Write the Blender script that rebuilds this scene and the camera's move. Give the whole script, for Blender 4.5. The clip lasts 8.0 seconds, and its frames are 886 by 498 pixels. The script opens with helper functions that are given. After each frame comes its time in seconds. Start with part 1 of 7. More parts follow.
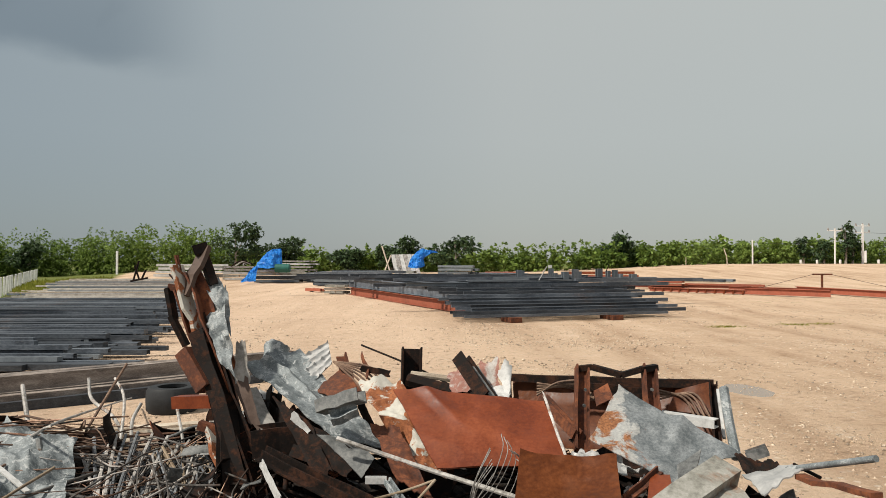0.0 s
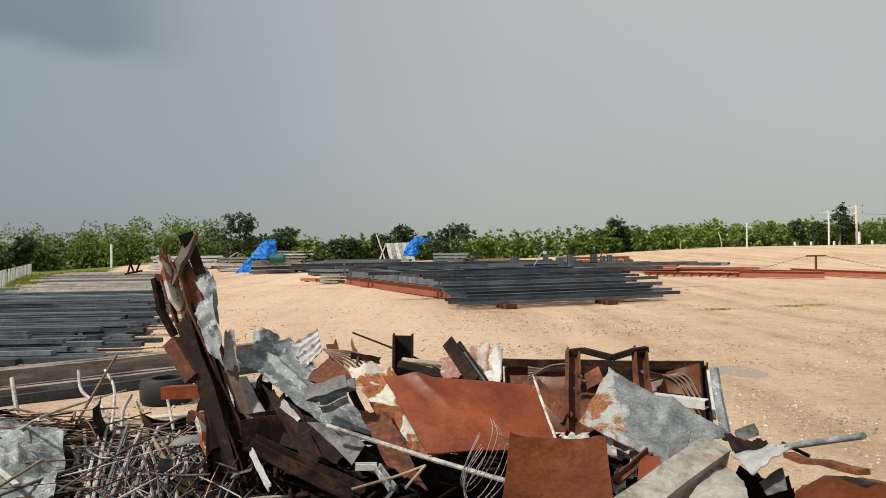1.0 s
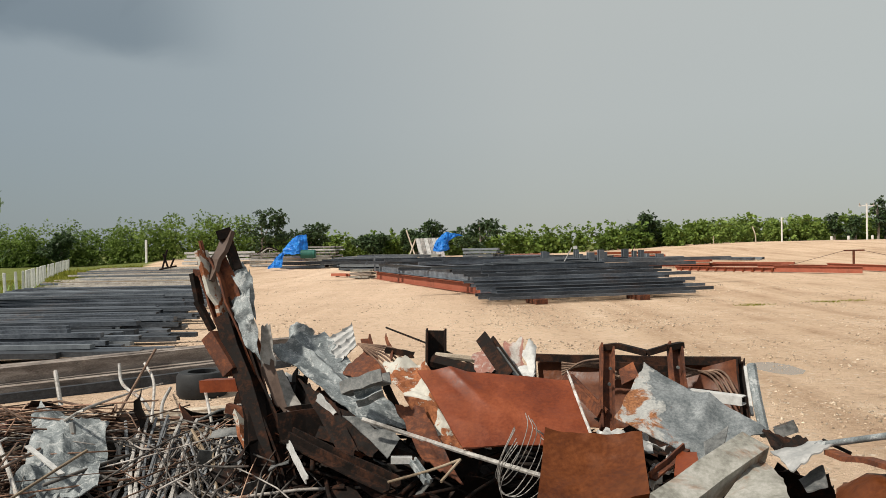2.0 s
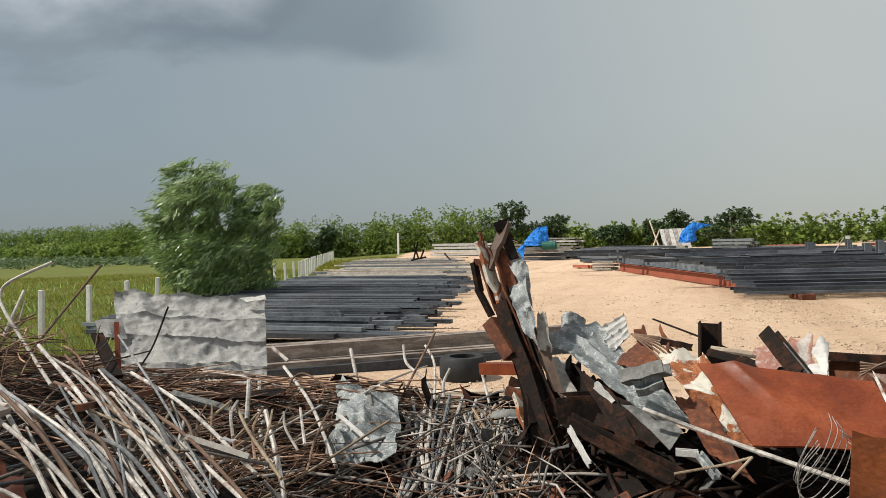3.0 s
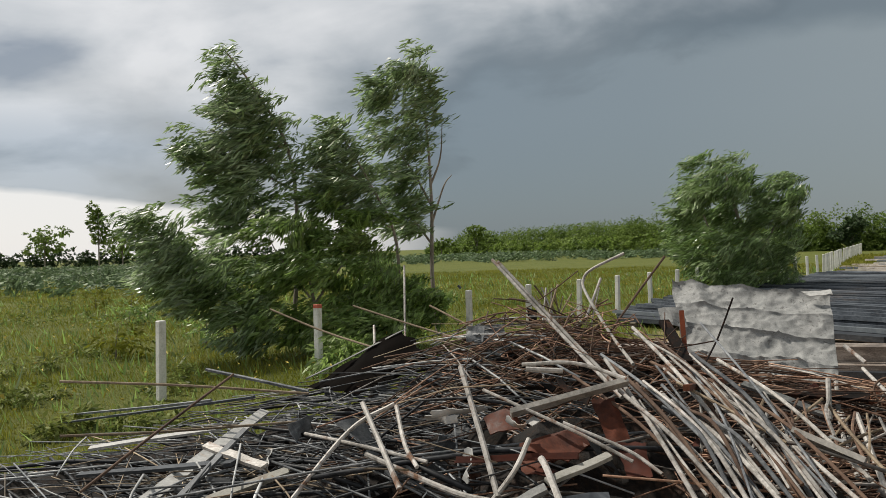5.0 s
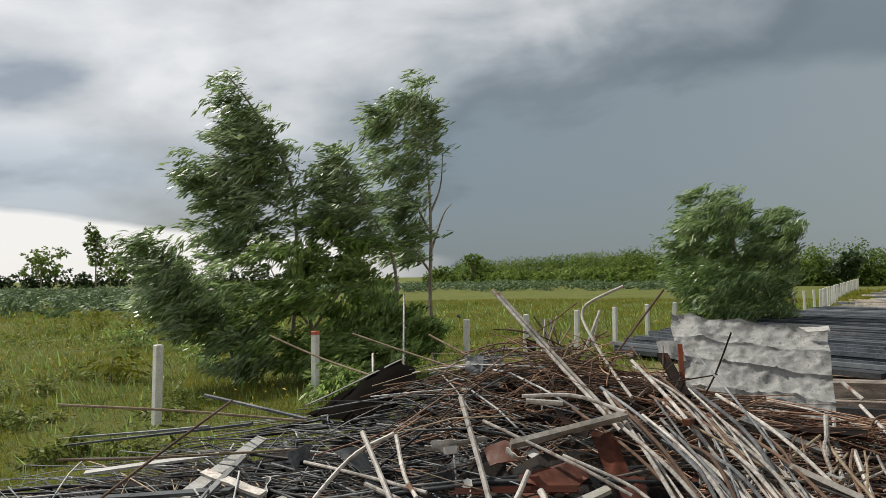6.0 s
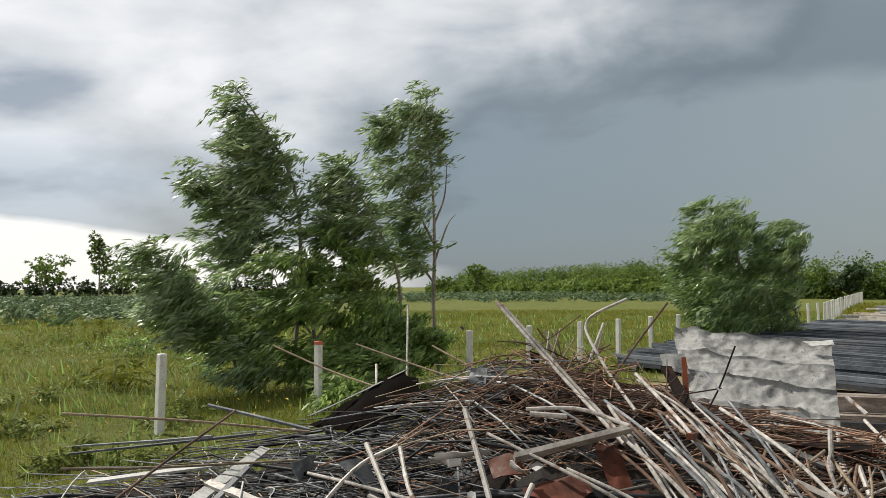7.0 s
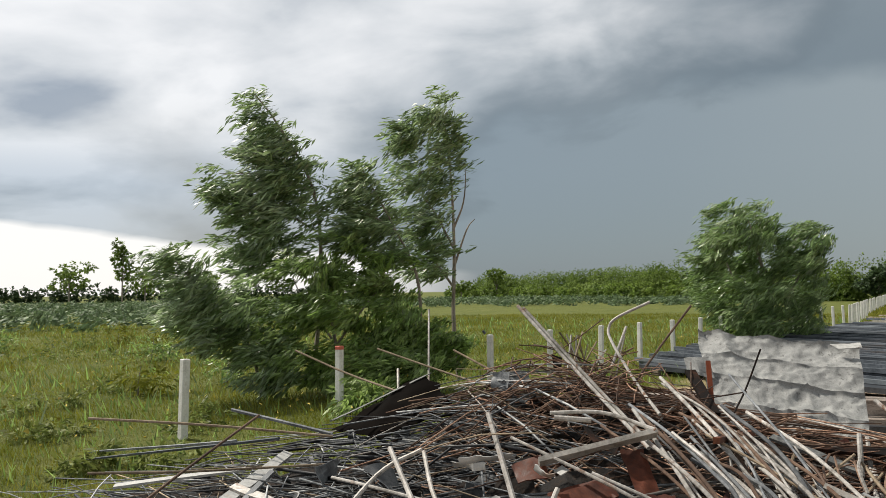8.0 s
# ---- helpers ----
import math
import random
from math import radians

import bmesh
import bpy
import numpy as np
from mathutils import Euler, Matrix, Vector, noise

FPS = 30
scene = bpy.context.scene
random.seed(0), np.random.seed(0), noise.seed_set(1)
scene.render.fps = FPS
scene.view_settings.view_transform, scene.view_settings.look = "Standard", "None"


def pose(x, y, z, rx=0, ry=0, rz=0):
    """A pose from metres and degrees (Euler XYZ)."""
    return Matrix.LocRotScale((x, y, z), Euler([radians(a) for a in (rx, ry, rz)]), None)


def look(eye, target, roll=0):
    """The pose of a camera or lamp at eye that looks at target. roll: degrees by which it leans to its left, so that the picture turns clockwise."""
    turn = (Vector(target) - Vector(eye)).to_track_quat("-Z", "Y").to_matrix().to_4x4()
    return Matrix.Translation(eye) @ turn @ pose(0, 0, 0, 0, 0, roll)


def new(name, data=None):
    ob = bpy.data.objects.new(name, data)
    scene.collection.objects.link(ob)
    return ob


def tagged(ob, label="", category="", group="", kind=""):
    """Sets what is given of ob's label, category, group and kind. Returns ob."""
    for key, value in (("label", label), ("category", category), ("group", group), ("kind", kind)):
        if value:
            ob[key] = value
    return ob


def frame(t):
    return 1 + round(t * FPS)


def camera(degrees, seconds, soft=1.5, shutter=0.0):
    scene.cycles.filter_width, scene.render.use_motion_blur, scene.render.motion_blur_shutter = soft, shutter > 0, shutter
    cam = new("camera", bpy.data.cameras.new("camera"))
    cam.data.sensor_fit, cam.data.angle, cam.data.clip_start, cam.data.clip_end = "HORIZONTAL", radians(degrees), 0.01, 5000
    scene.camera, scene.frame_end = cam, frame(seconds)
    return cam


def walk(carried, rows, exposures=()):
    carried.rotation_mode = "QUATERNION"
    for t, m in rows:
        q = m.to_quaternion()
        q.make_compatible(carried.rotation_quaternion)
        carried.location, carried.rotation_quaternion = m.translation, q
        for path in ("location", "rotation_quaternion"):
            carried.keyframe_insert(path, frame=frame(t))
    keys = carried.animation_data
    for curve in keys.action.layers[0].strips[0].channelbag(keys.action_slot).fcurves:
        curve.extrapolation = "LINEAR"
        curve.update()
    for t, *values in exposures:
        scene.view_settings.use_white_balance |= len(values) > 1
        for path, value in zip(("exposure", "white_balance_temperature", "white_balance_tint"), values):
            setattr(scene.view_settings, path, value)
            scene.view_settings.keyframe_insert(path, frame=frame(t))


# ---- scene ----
cam = camera(61.5, 8.0, soft=0.4)
METRES, EYE, TILT, LEAN, TURN = 0.9, 2.0, 1.0, 0.0, 0.0
ROWS = [
    (0.0, 0.0, 0.0, 0.0, 0.0, 0.0, -0.0),
    (0.5, 0.035, 0.0176, -0.0094, -0.34, -0.34, 0.44),
    (1.0, 0.0484, 0.0265, -0.0182, -0.36, -0.93, 0.93),
    (2.5, -0.0495, -0.0249, -0.0167, 7.1, -1.44, 1.3),
    (3.0, -0.2062, -0.1313, -0.019, 20.04, -1.47, 1.67),
    (3.5, -0.3862, -0.2776, -0.0159, 35.31, -1.73, 1.93),
    (4.0, -0.4903, -0.3778, -0.0225, 46.42, -2.3, 2.33),
    (4.5, -0.523, -0.4377, -0.0152, 52.97, -2.13, 2.8),
    (5.0, -0.5184, -0.4894, -0.0132, 57.49, -0.56, 2.58),
    (6.5, -0.4847, -0.5513, 0.0135, 57.05, 2.11, 1.33),
    (7.0, -0.4824, -0.5601, 0.0166, 57.52, 2.37, 1.18),
    (7.5, -0.4762, -0.5612, 0.0136, 58.21, 2.58, 1.35),
    (8.0, -0.4935, -0.5766, 0.0126, 58.99, 2.76, 1.52),
]
walk(cam, [(t, pose(0, 0, EYE, TILT, LEAN, TURN) @ pose(METRES * x, METRES * y, METRES * z, 90 + pitch, roll, yaw)) for t, x, y, z, yaw, pitch, roll in ROWS],
     [(0.0, 0.0), (2.5, 0.0), (3.25, 0.15), (4.0, 0.12), (4.5, 0.05), (5.0, -0.24), (5.4, -0.24), (6.4, -0.06), (7.0, 0.02), (8.0, 0.02)])

# ---------------------------------------------------------------- light
SUN_AZ, SUN_EL = 118.0, 50.0  # degrees to the left of +y, and above the ground


class Nodes:
    """Short hand for building a node tree."""

    def __init__(self, tree):
        self.t = tree

    def add(self, kind, **sets):
        n = self.t.nodes.new("ShaderNode" + kind)
        for key, value in sets.items():
            if key == "op":
                n.operation = value
            elif key == "blend":
                n.data_type, n.blend_type = "RGBA", value
            else:
                n.inputs[key.replace("_", " ")].default_value = value
        return n

    def link(self, a, b):
        self.t.links.new(a, b)

    def math(self, op, a, b=0.0, clamp=False):
        n = self.t.nodes.new("ShaderNodeMath")
        n.operation, n.use_clamp = op, clamp
        for i, v in enumerate((a, b)):
            if isinstance(v, (int, float)):
                n.inputs[i].default_value = v
            else:
                self.link(v, n.inputs[i])
        return n.outputs[0]

    def noise(self, vec, scale, detail=4.0, rough=0.55, distort=0.0):
        n = self.add("TexNoise", Scale=scale, Detail=detail, Roughness=rough, Distortion=distort)
        if vec is not None:
            self.link(vec, n.inputs["Vector"])
        return n.outputs[0]

    def ramp(self, fac, stops, interp="LINEAR"):
        n = self.t.nodes.new("ShaderNodeValToRGB")
        n.color_ramp.interpolation = interp
        el = n.color_ramp.elements
        while len(el) < len(stops):
            el.new(0.5)
        for e, (p, c) in zip(el, stops):
            e.position = p
            e.color = (c, c, c, 1) if isinstance(c, (int, float)) else (*c, 1)
        self.link(fac, n.inputs[0])
        return n.outputs[0]

    def mix(self, fac, a, b, blend="MIX"):
        n = self.t.nodes.new("ShaderNodeMix")
        n.data_type, n.blend_type = "RGBA", blend
        for sock, v in ((n.inputs[0], fac), (n.inputs[6], a), (n.inputs[7], b)):
            if isinstance(v, (int, float)):
                sock.default_value = v if sock == n.inputs[0] else (v, v, v, 1)
            elif isinstance(v, tuple):
                sock.default_value = (*v, 1)
            else:
                self.link(v, sock)
        return n.outputs[2]

    def mapped(self, vec, scale=(1, 1, 1), loc=(0, 0, 0), rot=(0, 0, 0)):
        n = self.t.nodes.new("ShaderNodeMapping")
        n.inputs["Scale"].default_value, n.inputs["Location"].default_value = scale, loc
        n.inputs["Rotation"].default_value = rot
        self.link(vec, n.inputs["Vector"])
        return n.outputs[0]


def make_world():
    w = bpy.data.worlds.new("storm_sky")
    scene.world = w
    w.use_nodes = True
    k = Nodes(w.node_tree)
    w.node_tree.nodes.clear()
    out, bg = k.add("OutputWorld"), k.add("Background", Strength=1.0)
    sky = k.add("TexSky")
    sky.sky_type, sky.sun_disc = "NISHITA", False
    sky.sun_elevation, sky.sun_rotation = radians(SUN_EL), radians(-SUN_AZ)
    d = k.add("TexCoord").outputs["Generated"]
    sep = k.add("SeparateXYZ")
    k.link(d, sep.inputs[0])
    x, y, z = sep.outputs
    up = k.math("MAXIMUM", z, 0.0)
    # azimuth, 0..1 from -180 to 180 degrees, left of +y positive
    az = k.math("ADD", k.math("DIVIDE", k.math("ARCTAN2", k.math("MULTIPLY", x, -1.0), y), 2 * math.pi), 0.5)

    def a(deg):
        return 0.5 + deg / 360

    veil = k.ramp(az, [(a(-180), (0.62, 0.63, 0.63)), (a(-40), (0.47, 0.49, 0.46)), (a(-5), (0.435, 0.455, 0.435)), (a(18), (0.315, 0.355, 0.365)),
                       (a(42), (0.245, 0.292, 0.318)), (a(58), (0.225, 0.275, 0.31)), (a(72), (0.42, 0.44, 0.45)), (a(110), (0.75, 0.74, 0.72)), (a(180), (0.62, 0.63, 0.63))])
    veil = k.mix(1.0, veil, k.ramp(up, [(0.0, 0.80), (0.16, 0.95), (0.32, 1.02)]), "MULTIPLY")
    # the cloud deck, seen in perspective
    flat = k.add("CombineXYZ")
    deep = k.math("ADD", up, 0.12)
    k.link(k.math("DIVIDE", x, deep), flat.inputs[0])
    k.link(k.math("DIVIDE", y, deep), flat.inputs[1])
    deck = k.mapped(flat.outputs[0], rot=(0, 0, radians(-20)), scale=(1.0, 1.35, 1))
    n1 = k.noise(deck, 1.0, 6.0, 0.5, 0.3)
    n2 = k.noise(k.mapped(d, scale=(2.2, 2.2, 5.0)), 1.6, 6.0, 0.5, 0.35)
    puff = k.ramp(k.math("ADD", k.math("MULTIPLY", n1, 0.6), k.math("MULTIPLY", n2, 0.4)),
                  [(0.36, (0.31, 0.35, 0.40)), (0.46, (0.61, 0.63, 0.645)), (0.57, (0.83, 0.83, 0.83))])
    # where the deck breaks up: to the left, above a line that climbs to the right
    edge = k.math("SUBTRACT", k.math("MULTIPLY", k.math("SUBTRACT", az, a(36)), 3.6), -0.08)
    edge = k.math("ADD", edge, k.math("MULTIPLY", k.math("SUBTRACT", up, 0.30), 1.5))
    edge = k.math("ADD", edge, k.math("MULTIPLY", k.math("SUBTRACT", n2, 0.5), 0.7))
    puff = k.mix(1.0, puff, k.ramp(up, [(0.05, (0.60, 0.66, 0.73)), (0.13, (0.62, 0.68, 0.75)), (0.22, (1.02, 1.02, 1.02))], "EASE"), "MULTIPLY")
    broken = k.ramp(edge, [(0.02, 0.0), (0.42, 1.0)], "EASE")
    shade = k.ramp(edge, [(-0.0, 1.0), (0.07, 0.80), (0.2, 1.0)], "EASE")
    col = k.mix(1.0, k.mix(broken, veil, puff), shade, "MULTIPLY")
    # a dark roll of cloud along the deck's edge
    wavy = k.math("ADD", up, k.math("MULTIPLY", k.math("SUBTRACT", n2, 0.5), 0.10))
    roll = k.math("MULTIPLY", k.ramp(wavy, [(0.225, 0.0), (0.265, 1.0), (0.35, 0.8), (0.46, 0.0)], "EASE"), k.ramp(az, [(a(16), 0.0), (a(25), 1.0), (a(36), 1.0), (a(50), 0.0)], "EASE"))
    col = k.mix(k.math("MULTIPLY", roll, 0.62), col, (0.125, 0.16, 0.185))
    # clear strip under the deck at the horizon
    low = k.math("ADD", k.math("MULTIPLY", k.math("SUBTRACT", n2, 0.5), 0.03), k.math("MULTIPLY", k.math("SUBTRACT", az, a(66)), 0.65))
    strip = k.math("MULTIPLY", k.math("SUBTRACT", k.math("ADD", low, 0.047), up), 120.0, True)
    strip = k.math("MULTIPLY", strip, k.ramp(az, [(a(56), 0.0), (a(66), 1.0), (a(120), 1.0), (a(140), 0.0)]))
    col = k.mix(strip, col, (0.92, 0.90, 0.88))
    # the unseen sky overhead is dimmed so that shadows below come out darker
    col = k.mix(1.0, col, k.ramp(up, [(0.42, 1.0), (0.85, 0.55)], "EASE"), "MULTIPLY")
    col = k.mix(0.012, col, sky.outputs[0], "ADD")
    k.link(col, bg.inputs[0])
    k.link(bg.outputs[0], out.inputs[0])


make_world()
sun = new("sun", bpy.data.lights.new("sun", "SUN"))
sun.data.energy, sun.data.angle, sun.data.color = 5.0, radians(3), (1.0, 0.93, 0.82)
_a, _e = radians(SUN_AZ), radians(SUN_EL)
sun.matrix_world = look((0, 0, 30), Vector((0, 0, 30)) - Vector((-math.sin(_a) * math.cos(_e), math.cos(_a) * math.cos(_e), math.sin(_e))))

# ---------------------------------------------------------------- materials
def surface(name, stops, scale=6.0, rough=(0.6, 0.85), metal=0.0, bump=0.15, spots=None, spot_at=(0.52, 0.62), spot_scale=2.0, stretch=(1, 1, 1),
            vary=0.0, translucent=0.0, island=False, fine=40.0, spec=0.3, skew=False):
    """A worn surface: a ramp over fine and coarse noise, with patches of a second ramp (rust, dirt, peeling paint) on top."""
    m = bpy.data.materials.new(name)
    m.use_nodes = True
    k = Nodes(m.node_tree)
    bsdf = m.node_tree.nodes["Principled BSDF"]
    bsdf.inputs["Specular IOR Level"].default_value = spec
    vec = k.mapped(k.add("TexCoord").outputs["Object"], scale=stretch)
    big, small = k.noise(vec, scale, 9.0, 0.70, 0.4), k.noise(vec, fine, 5.0, 0.7)
    f = k.math("ADD", k.math("MULTIPLY", big, 0.62), k.math("MULTIPLY", small, 0.38))
    col = k.ramp(f, [(0.39 + 0.22 * i / max(1, len(stops) - 1), c) for i, c in enumerate(stops)])
    ro = k.ramp(f, [(0.4, rough[0]), (0.6, rough[1])])
    met = metal
    if spots:
        patch = k.ramp(k.math("ADD", k.math("MULTIPLY", k.noise(vec, spot_scale, 7.0, 0.65, 0.8), 0.85), k.math("MULTIPLY", small, 0.15)),
                       [(spot_at[0], 0.0), (spot_at[1], 1.0)])
        col = k.mix(patch, col, k.ramp(small, [(0.38, spots[0]), (0.62, spots[1])]))
        ro = k.mix(patch, ro, 0.9)
        if metal:
            met = k.math("MULTIPLY", k.math("SUBTRACT", 1.0, patch), metal)
    if vary or island:
        r = k.add("NewGeometry").outputs["Random Per Island"] if island else k.add("ObjectInfo").outputs["Random"]
        hsv = k.add("HueSaturation")
        # skew: most pieces dull and dark, a few pale
        tone = k.math("ADD", k.math("MULTIPLY", k.math("POWER", r, 2.0), 1.4), 0.30) if skew else k.math("ADD", k.math("MULTIPLY", r, 2 * vary), 1 - vary)
        k.link(tone, hsv.inputs["Value"])
        k.link(col, hsv.inputs["Color"])
        col = hsv.outputs[0]
    k.link(col, bsdf.inputs["Base Color"])
    k.link(ro, bsdf.inputs["Roughness"])
    if isinstance(met, float):
        bsdf.inputs["Metallic"].default_value = met
    else:
        k.link(met, bsdf.inputs["Metallic"])
    if bump:
        b = k.add("Bump", Strength=bump, Distance=0.02)
        k.link(f, b.inputs["Height"])
        k.link(b.outputs[0], bsdf.inputs["Normal"])
    if translucent:
        tr, mx = k.add("BsdfTranslucent"), k.add("MixShader", Fac=translucent)
        k.link(col, tr.inputs[0])
        k.link(bsdf.outputs[0], mx.inputs[1])
        k.link(tr.outputs[0], mx.inputs[2])
        k.link(mx.outputs[0], m.node_tree.nodes["Material Output"].inputs[0])
    return m


RUST = ((0.16, 0.055, 0.025), (0.30, 0.11, 0.045))
M_RUST = surface("rusted_iron", [(0.035, 0.015, 0.010), (0.10, 0.034, 0.017), (0.22, 0.075, 0.032)], 5, (0.65, 0.9), 0.0, 0.3)
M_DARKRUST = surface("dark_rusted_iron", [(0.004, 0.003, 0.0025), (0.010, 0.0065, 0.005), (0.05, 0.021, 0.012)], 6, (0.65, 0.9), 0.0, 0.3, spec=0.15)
M_OXIDE = surface("red_oxide_paint", [(0.11, 0.023, 0.008), (0.165, 0.036, 0.011), (0.225, 0.055, 0.018)], 2.2, (0.38, 0.6), 0.0, 0.10, ((0.085, 0.022, 0.008), (0.15, 0.038, 0.012)), (0.50, 0.72), 1.6, fine=60, spec=0.3)
M_PRIMER = surface("red_primer_steel", [(0.22, 0.060, 0.032), (0.31, 0.098, 0.058)], 3, (0.6, 0.8), 0.0, 0.05, ((0.12, 0.045, 0.03), (0.2, 0.08, 0.05)), (0.55, 0.70), 1.5, vary=0.25)
M_GALV = surface("galvanised_steel", [(0.085, 0.10, 0.105), (0.165, 0.185, 0.19), (0.29, 0.315, 0.32)], 12, (0.42, 0.62), 0.15, 0.35, ((0.27, 0.29, 0.29), (0.42, 0.435, 0.43)), (0.53, 0.58), 16.0, fine=110)
M_PEEL = surface("peeling_paint_on_rust", [(0.36, 0.345, 0.30), (0.50, 0.485, 0.43)], 4, (0.6, 0.85), 0.0, 0.25, RUST, (0.48, 0.51), 4.5)
M_ALU = surface("weathered_roof_sheet", [(0.17, 0.175, 0.172), (0.27, 0.275, 0.27), (0.37, 0.375, 0.365)], 9, (0.55, 0.8), 0.0, 0.4, ((0.10, 0.10, 0.10), (0.18, 0.18, 0.175)), (0.58, 0.62), 30.0, fine=170)
M_STEEL = surface("blue_grey_mill_steel", [(0.032, 0.038, 0.046), (0.072, 0.083, 0.098), (0.135, 0.15, 0.168)], 3, (0.40, 0.66), 0.15, 0.1, ((0.07, 0.052, 0.046), (0.16, 0.12, 0.10)), (0.60, 0.78), 1.2, stretch=(0.25, 1, 1), vary=0.55)
M_STEELTOP = surface("grey_painted_steel", [(0.10, 0.115, 0.13), (0.17, 0.19, 0.205)], 3, (0.5, 0.7), 0.0, 0.05, vary=0.25)
M_BROWNST = surface("brown_grey_channel_steel", [(0.085, 0.070, 0.060), (0.20, 0.165, 0.14), (0.37, 0.325, 0.285)], 2, (0.6, 0.85), 0.0, 0.1, stretch=(1, 1, 4))
M_OLDSTEEL = surface("weathered_pale_steel", [(0.15, 0.13, 0.11), (0.29, 0.26, 0.225), (0.47, 0.43, 0.375)], 2, (0.6, 0.85), 0.0, 0.1, vary=0.4)
M_PALESTEEL = surface("bleached_steel", [(0.26, 0.24, 0.21), (0.42, 0.395, 0.35), (0.58, 0.55, 0.50)], 2, (0.6, 0.85), 0.0, 0.1, vary=0.3)
# mound colour is near black to stand in for shade between the scrap
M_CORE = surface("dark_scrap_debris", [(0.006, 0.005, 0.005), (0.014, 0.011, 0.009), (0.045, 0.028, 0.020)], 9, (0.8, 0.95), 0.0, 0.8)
M_ROD = surface("greyed_pipes_and_rods", [(0.095, 0.082, 0.072), (0.23, 0.21, 0.19), (0.40, 0.375, 0.35)], 2.5, (0.5, 0.8), 0.1, 0.1, ((0.10, 0.05, 0.03), (0.2, 0.10, 0.06)), (0.55, 0.64), 3.0, vary=0.35, island=True, skew=True)
M_ROD1 = surface("pale_pipe", [(0.16, 0.148, 0.133), (0.35, 0.335, 0.312), (0.55, 0.53, 0.505)], 4, (0.45, 0.75), 0.15, 0.2, ((0.09, 0.05, 0.033), (0.22, 0.13, 0.085)), (0.55, 0.63), 4.0, vary=0.35)
M_RODBROWN = surface("rusty_brown_rods", [(0.10, 0.046, 0.028), (0.24, 0.138, 0.092), (0.41, 0.28, 0.20)], 3, (0.6, 0.85), 0.1, 0.1, vary=0.4, island=True, skew=True)
M_RODTAN = surface("tan_straw_rods", [(0.18, 0.13, 0.085), (0.33, 0.26, 0.18), (0.46, 0.38, 0.28)], 3, (0.6, 0.85), 0.0, 0.1, vary=0.3, island=True, skew=True)
M_RODGREY = surface("slate_grey_strips", [(0.06, 0.065, 0.072), (0.15, 0.16, 0.17), (0.33, 0.34, 0.35)], 3, (0.45, 0.7), 0.2, 0.1, vary=0.45, island=True, skew=True)
M_CONC = surface("whitewashed_concrete", [(0.54, 0.53, 0.50), (0.70, 0.69, 0.66), (0.78, 0.77, 0.74)], 7, (0.8, 0.95), 0.0, 0.2, ((0.28, 0.27, 0.24), (0.40, 0.38, 0.34)), (0.62, 0.76), 3.0)
M_TARP = surface("blue_tarpaulin", [(0.015, 0.16, 0.55), (0.03, 0.27, 0.75), (0.06, 0.36, 0.85)], 1.5, (0.35, 0.55), 0.0, 0.1)
M_BLACK = surface("black_rubber", [(0.012, 0.013, 0.014), (0.03, 0.032, 0.034)], 6, (0.6, 0.85), 0.0, 0.2)
M_GREEN = surface("dark_green_plastic", [(0.012, 0.075, 0.06), (0.02, 0.12, 0.095)], 3, (0.4, 0.6), 0.0, 0.05)
M_TIMBER = surface("weathered_timber", [(0.20, 0.155, 0.11), (0.36, 0.30, 0.23), (0.50, 0.44, 0.36)], 2, (0.75, 0.95), 0.0, 0.2, stretch=(1, 1, 1), vary=0.25)
M_WHITE = surface("dirty_white_paint", [(0.30, 0.30, 0.288), (0.45, 0.45, 0.436), (0.56, 0.56, 0.545)], 4, (0.5, 0.75), 0.0, 0.08, ((0.30, 0.20, 0.13), (0.42, 0.33, 0.25)), (0.62, 0.72), 2.5)
M_REDCAP = surface("red_painted_cap", [(0.42, 0.08, 0.05), (0.55, 0.15, 0.10)], 8, (0.6, 0.8))
M_WOOD = surface("grey_bark", [(0.12, 0.10, 0.08), (0.24, 0.21, 0.18), (0.36, 0.33, 0.29)], 5, (0.8, 0.95), 0.0, 0.3, stretch=(1, 1, 0.3))
M_EUC = surface("eucalyptus_leaves", [(0.13, 0.205, 0.075), (0.23, 0.32, 0.14), (0.39, 0.48, 0.30)], 0.9, (0.28, 0.40), 0.0, 0.0, vary=0.5, island=True, translucent=0.52, fine=3, spec=0.9)
M_WEED = surface("weed_leaves", [(0.10, 0.145, 0.03), (0.17, 0.21, 0.05), (0.26, 0.28, 0.08)], 0.9, (0.5, 0.7), 0.0, 0.0, vary=0.4, island=True, translucent=0.35, fine=3)
M_BUSH = surface("bush_leaves", [(0.14, 0.23, 0.055), (0.23, 0.34, 0.09), (0.34, 0.44, 0.16)], 0.9, (0.35, 0.5), 0.0, 0.0, vary=0.5, island=True, translucent=0.5, fine=3, spec=0.7)
M_CLUMP = surface("feathery_green_leaves", [(0.11, 0.185, 0.055), (0.18, 0.275, 0.09), (0.29, 0.38, 0.18)], 0.5, (0.32, 0.5), 0.0, 0.0, vary=0.5, island=True, translucent=0.4, fine=3, spec=0.6)
M_DARKLEAF = surface("dark_green_leaves", [(0.030, 0.055, 0.022), (0.052, 0.088, 0.032), (0.08, 0.125, 0.045)], 0.5, (0.5, 0.7), 0.0, 0.0, vary=0.35, island=True, translucent=0.2, fine=3)
M_BELT = surface("plantation_leaves", [(0.105, 0.17, 0.034), (0.165, 0.24, 0.048), (0.225, 0.305, 0.075)], 0.08, (0.5, 0.7), 0.0, 0.0, vary=0.35, island=True, translucent=0.42, fine=0.6)
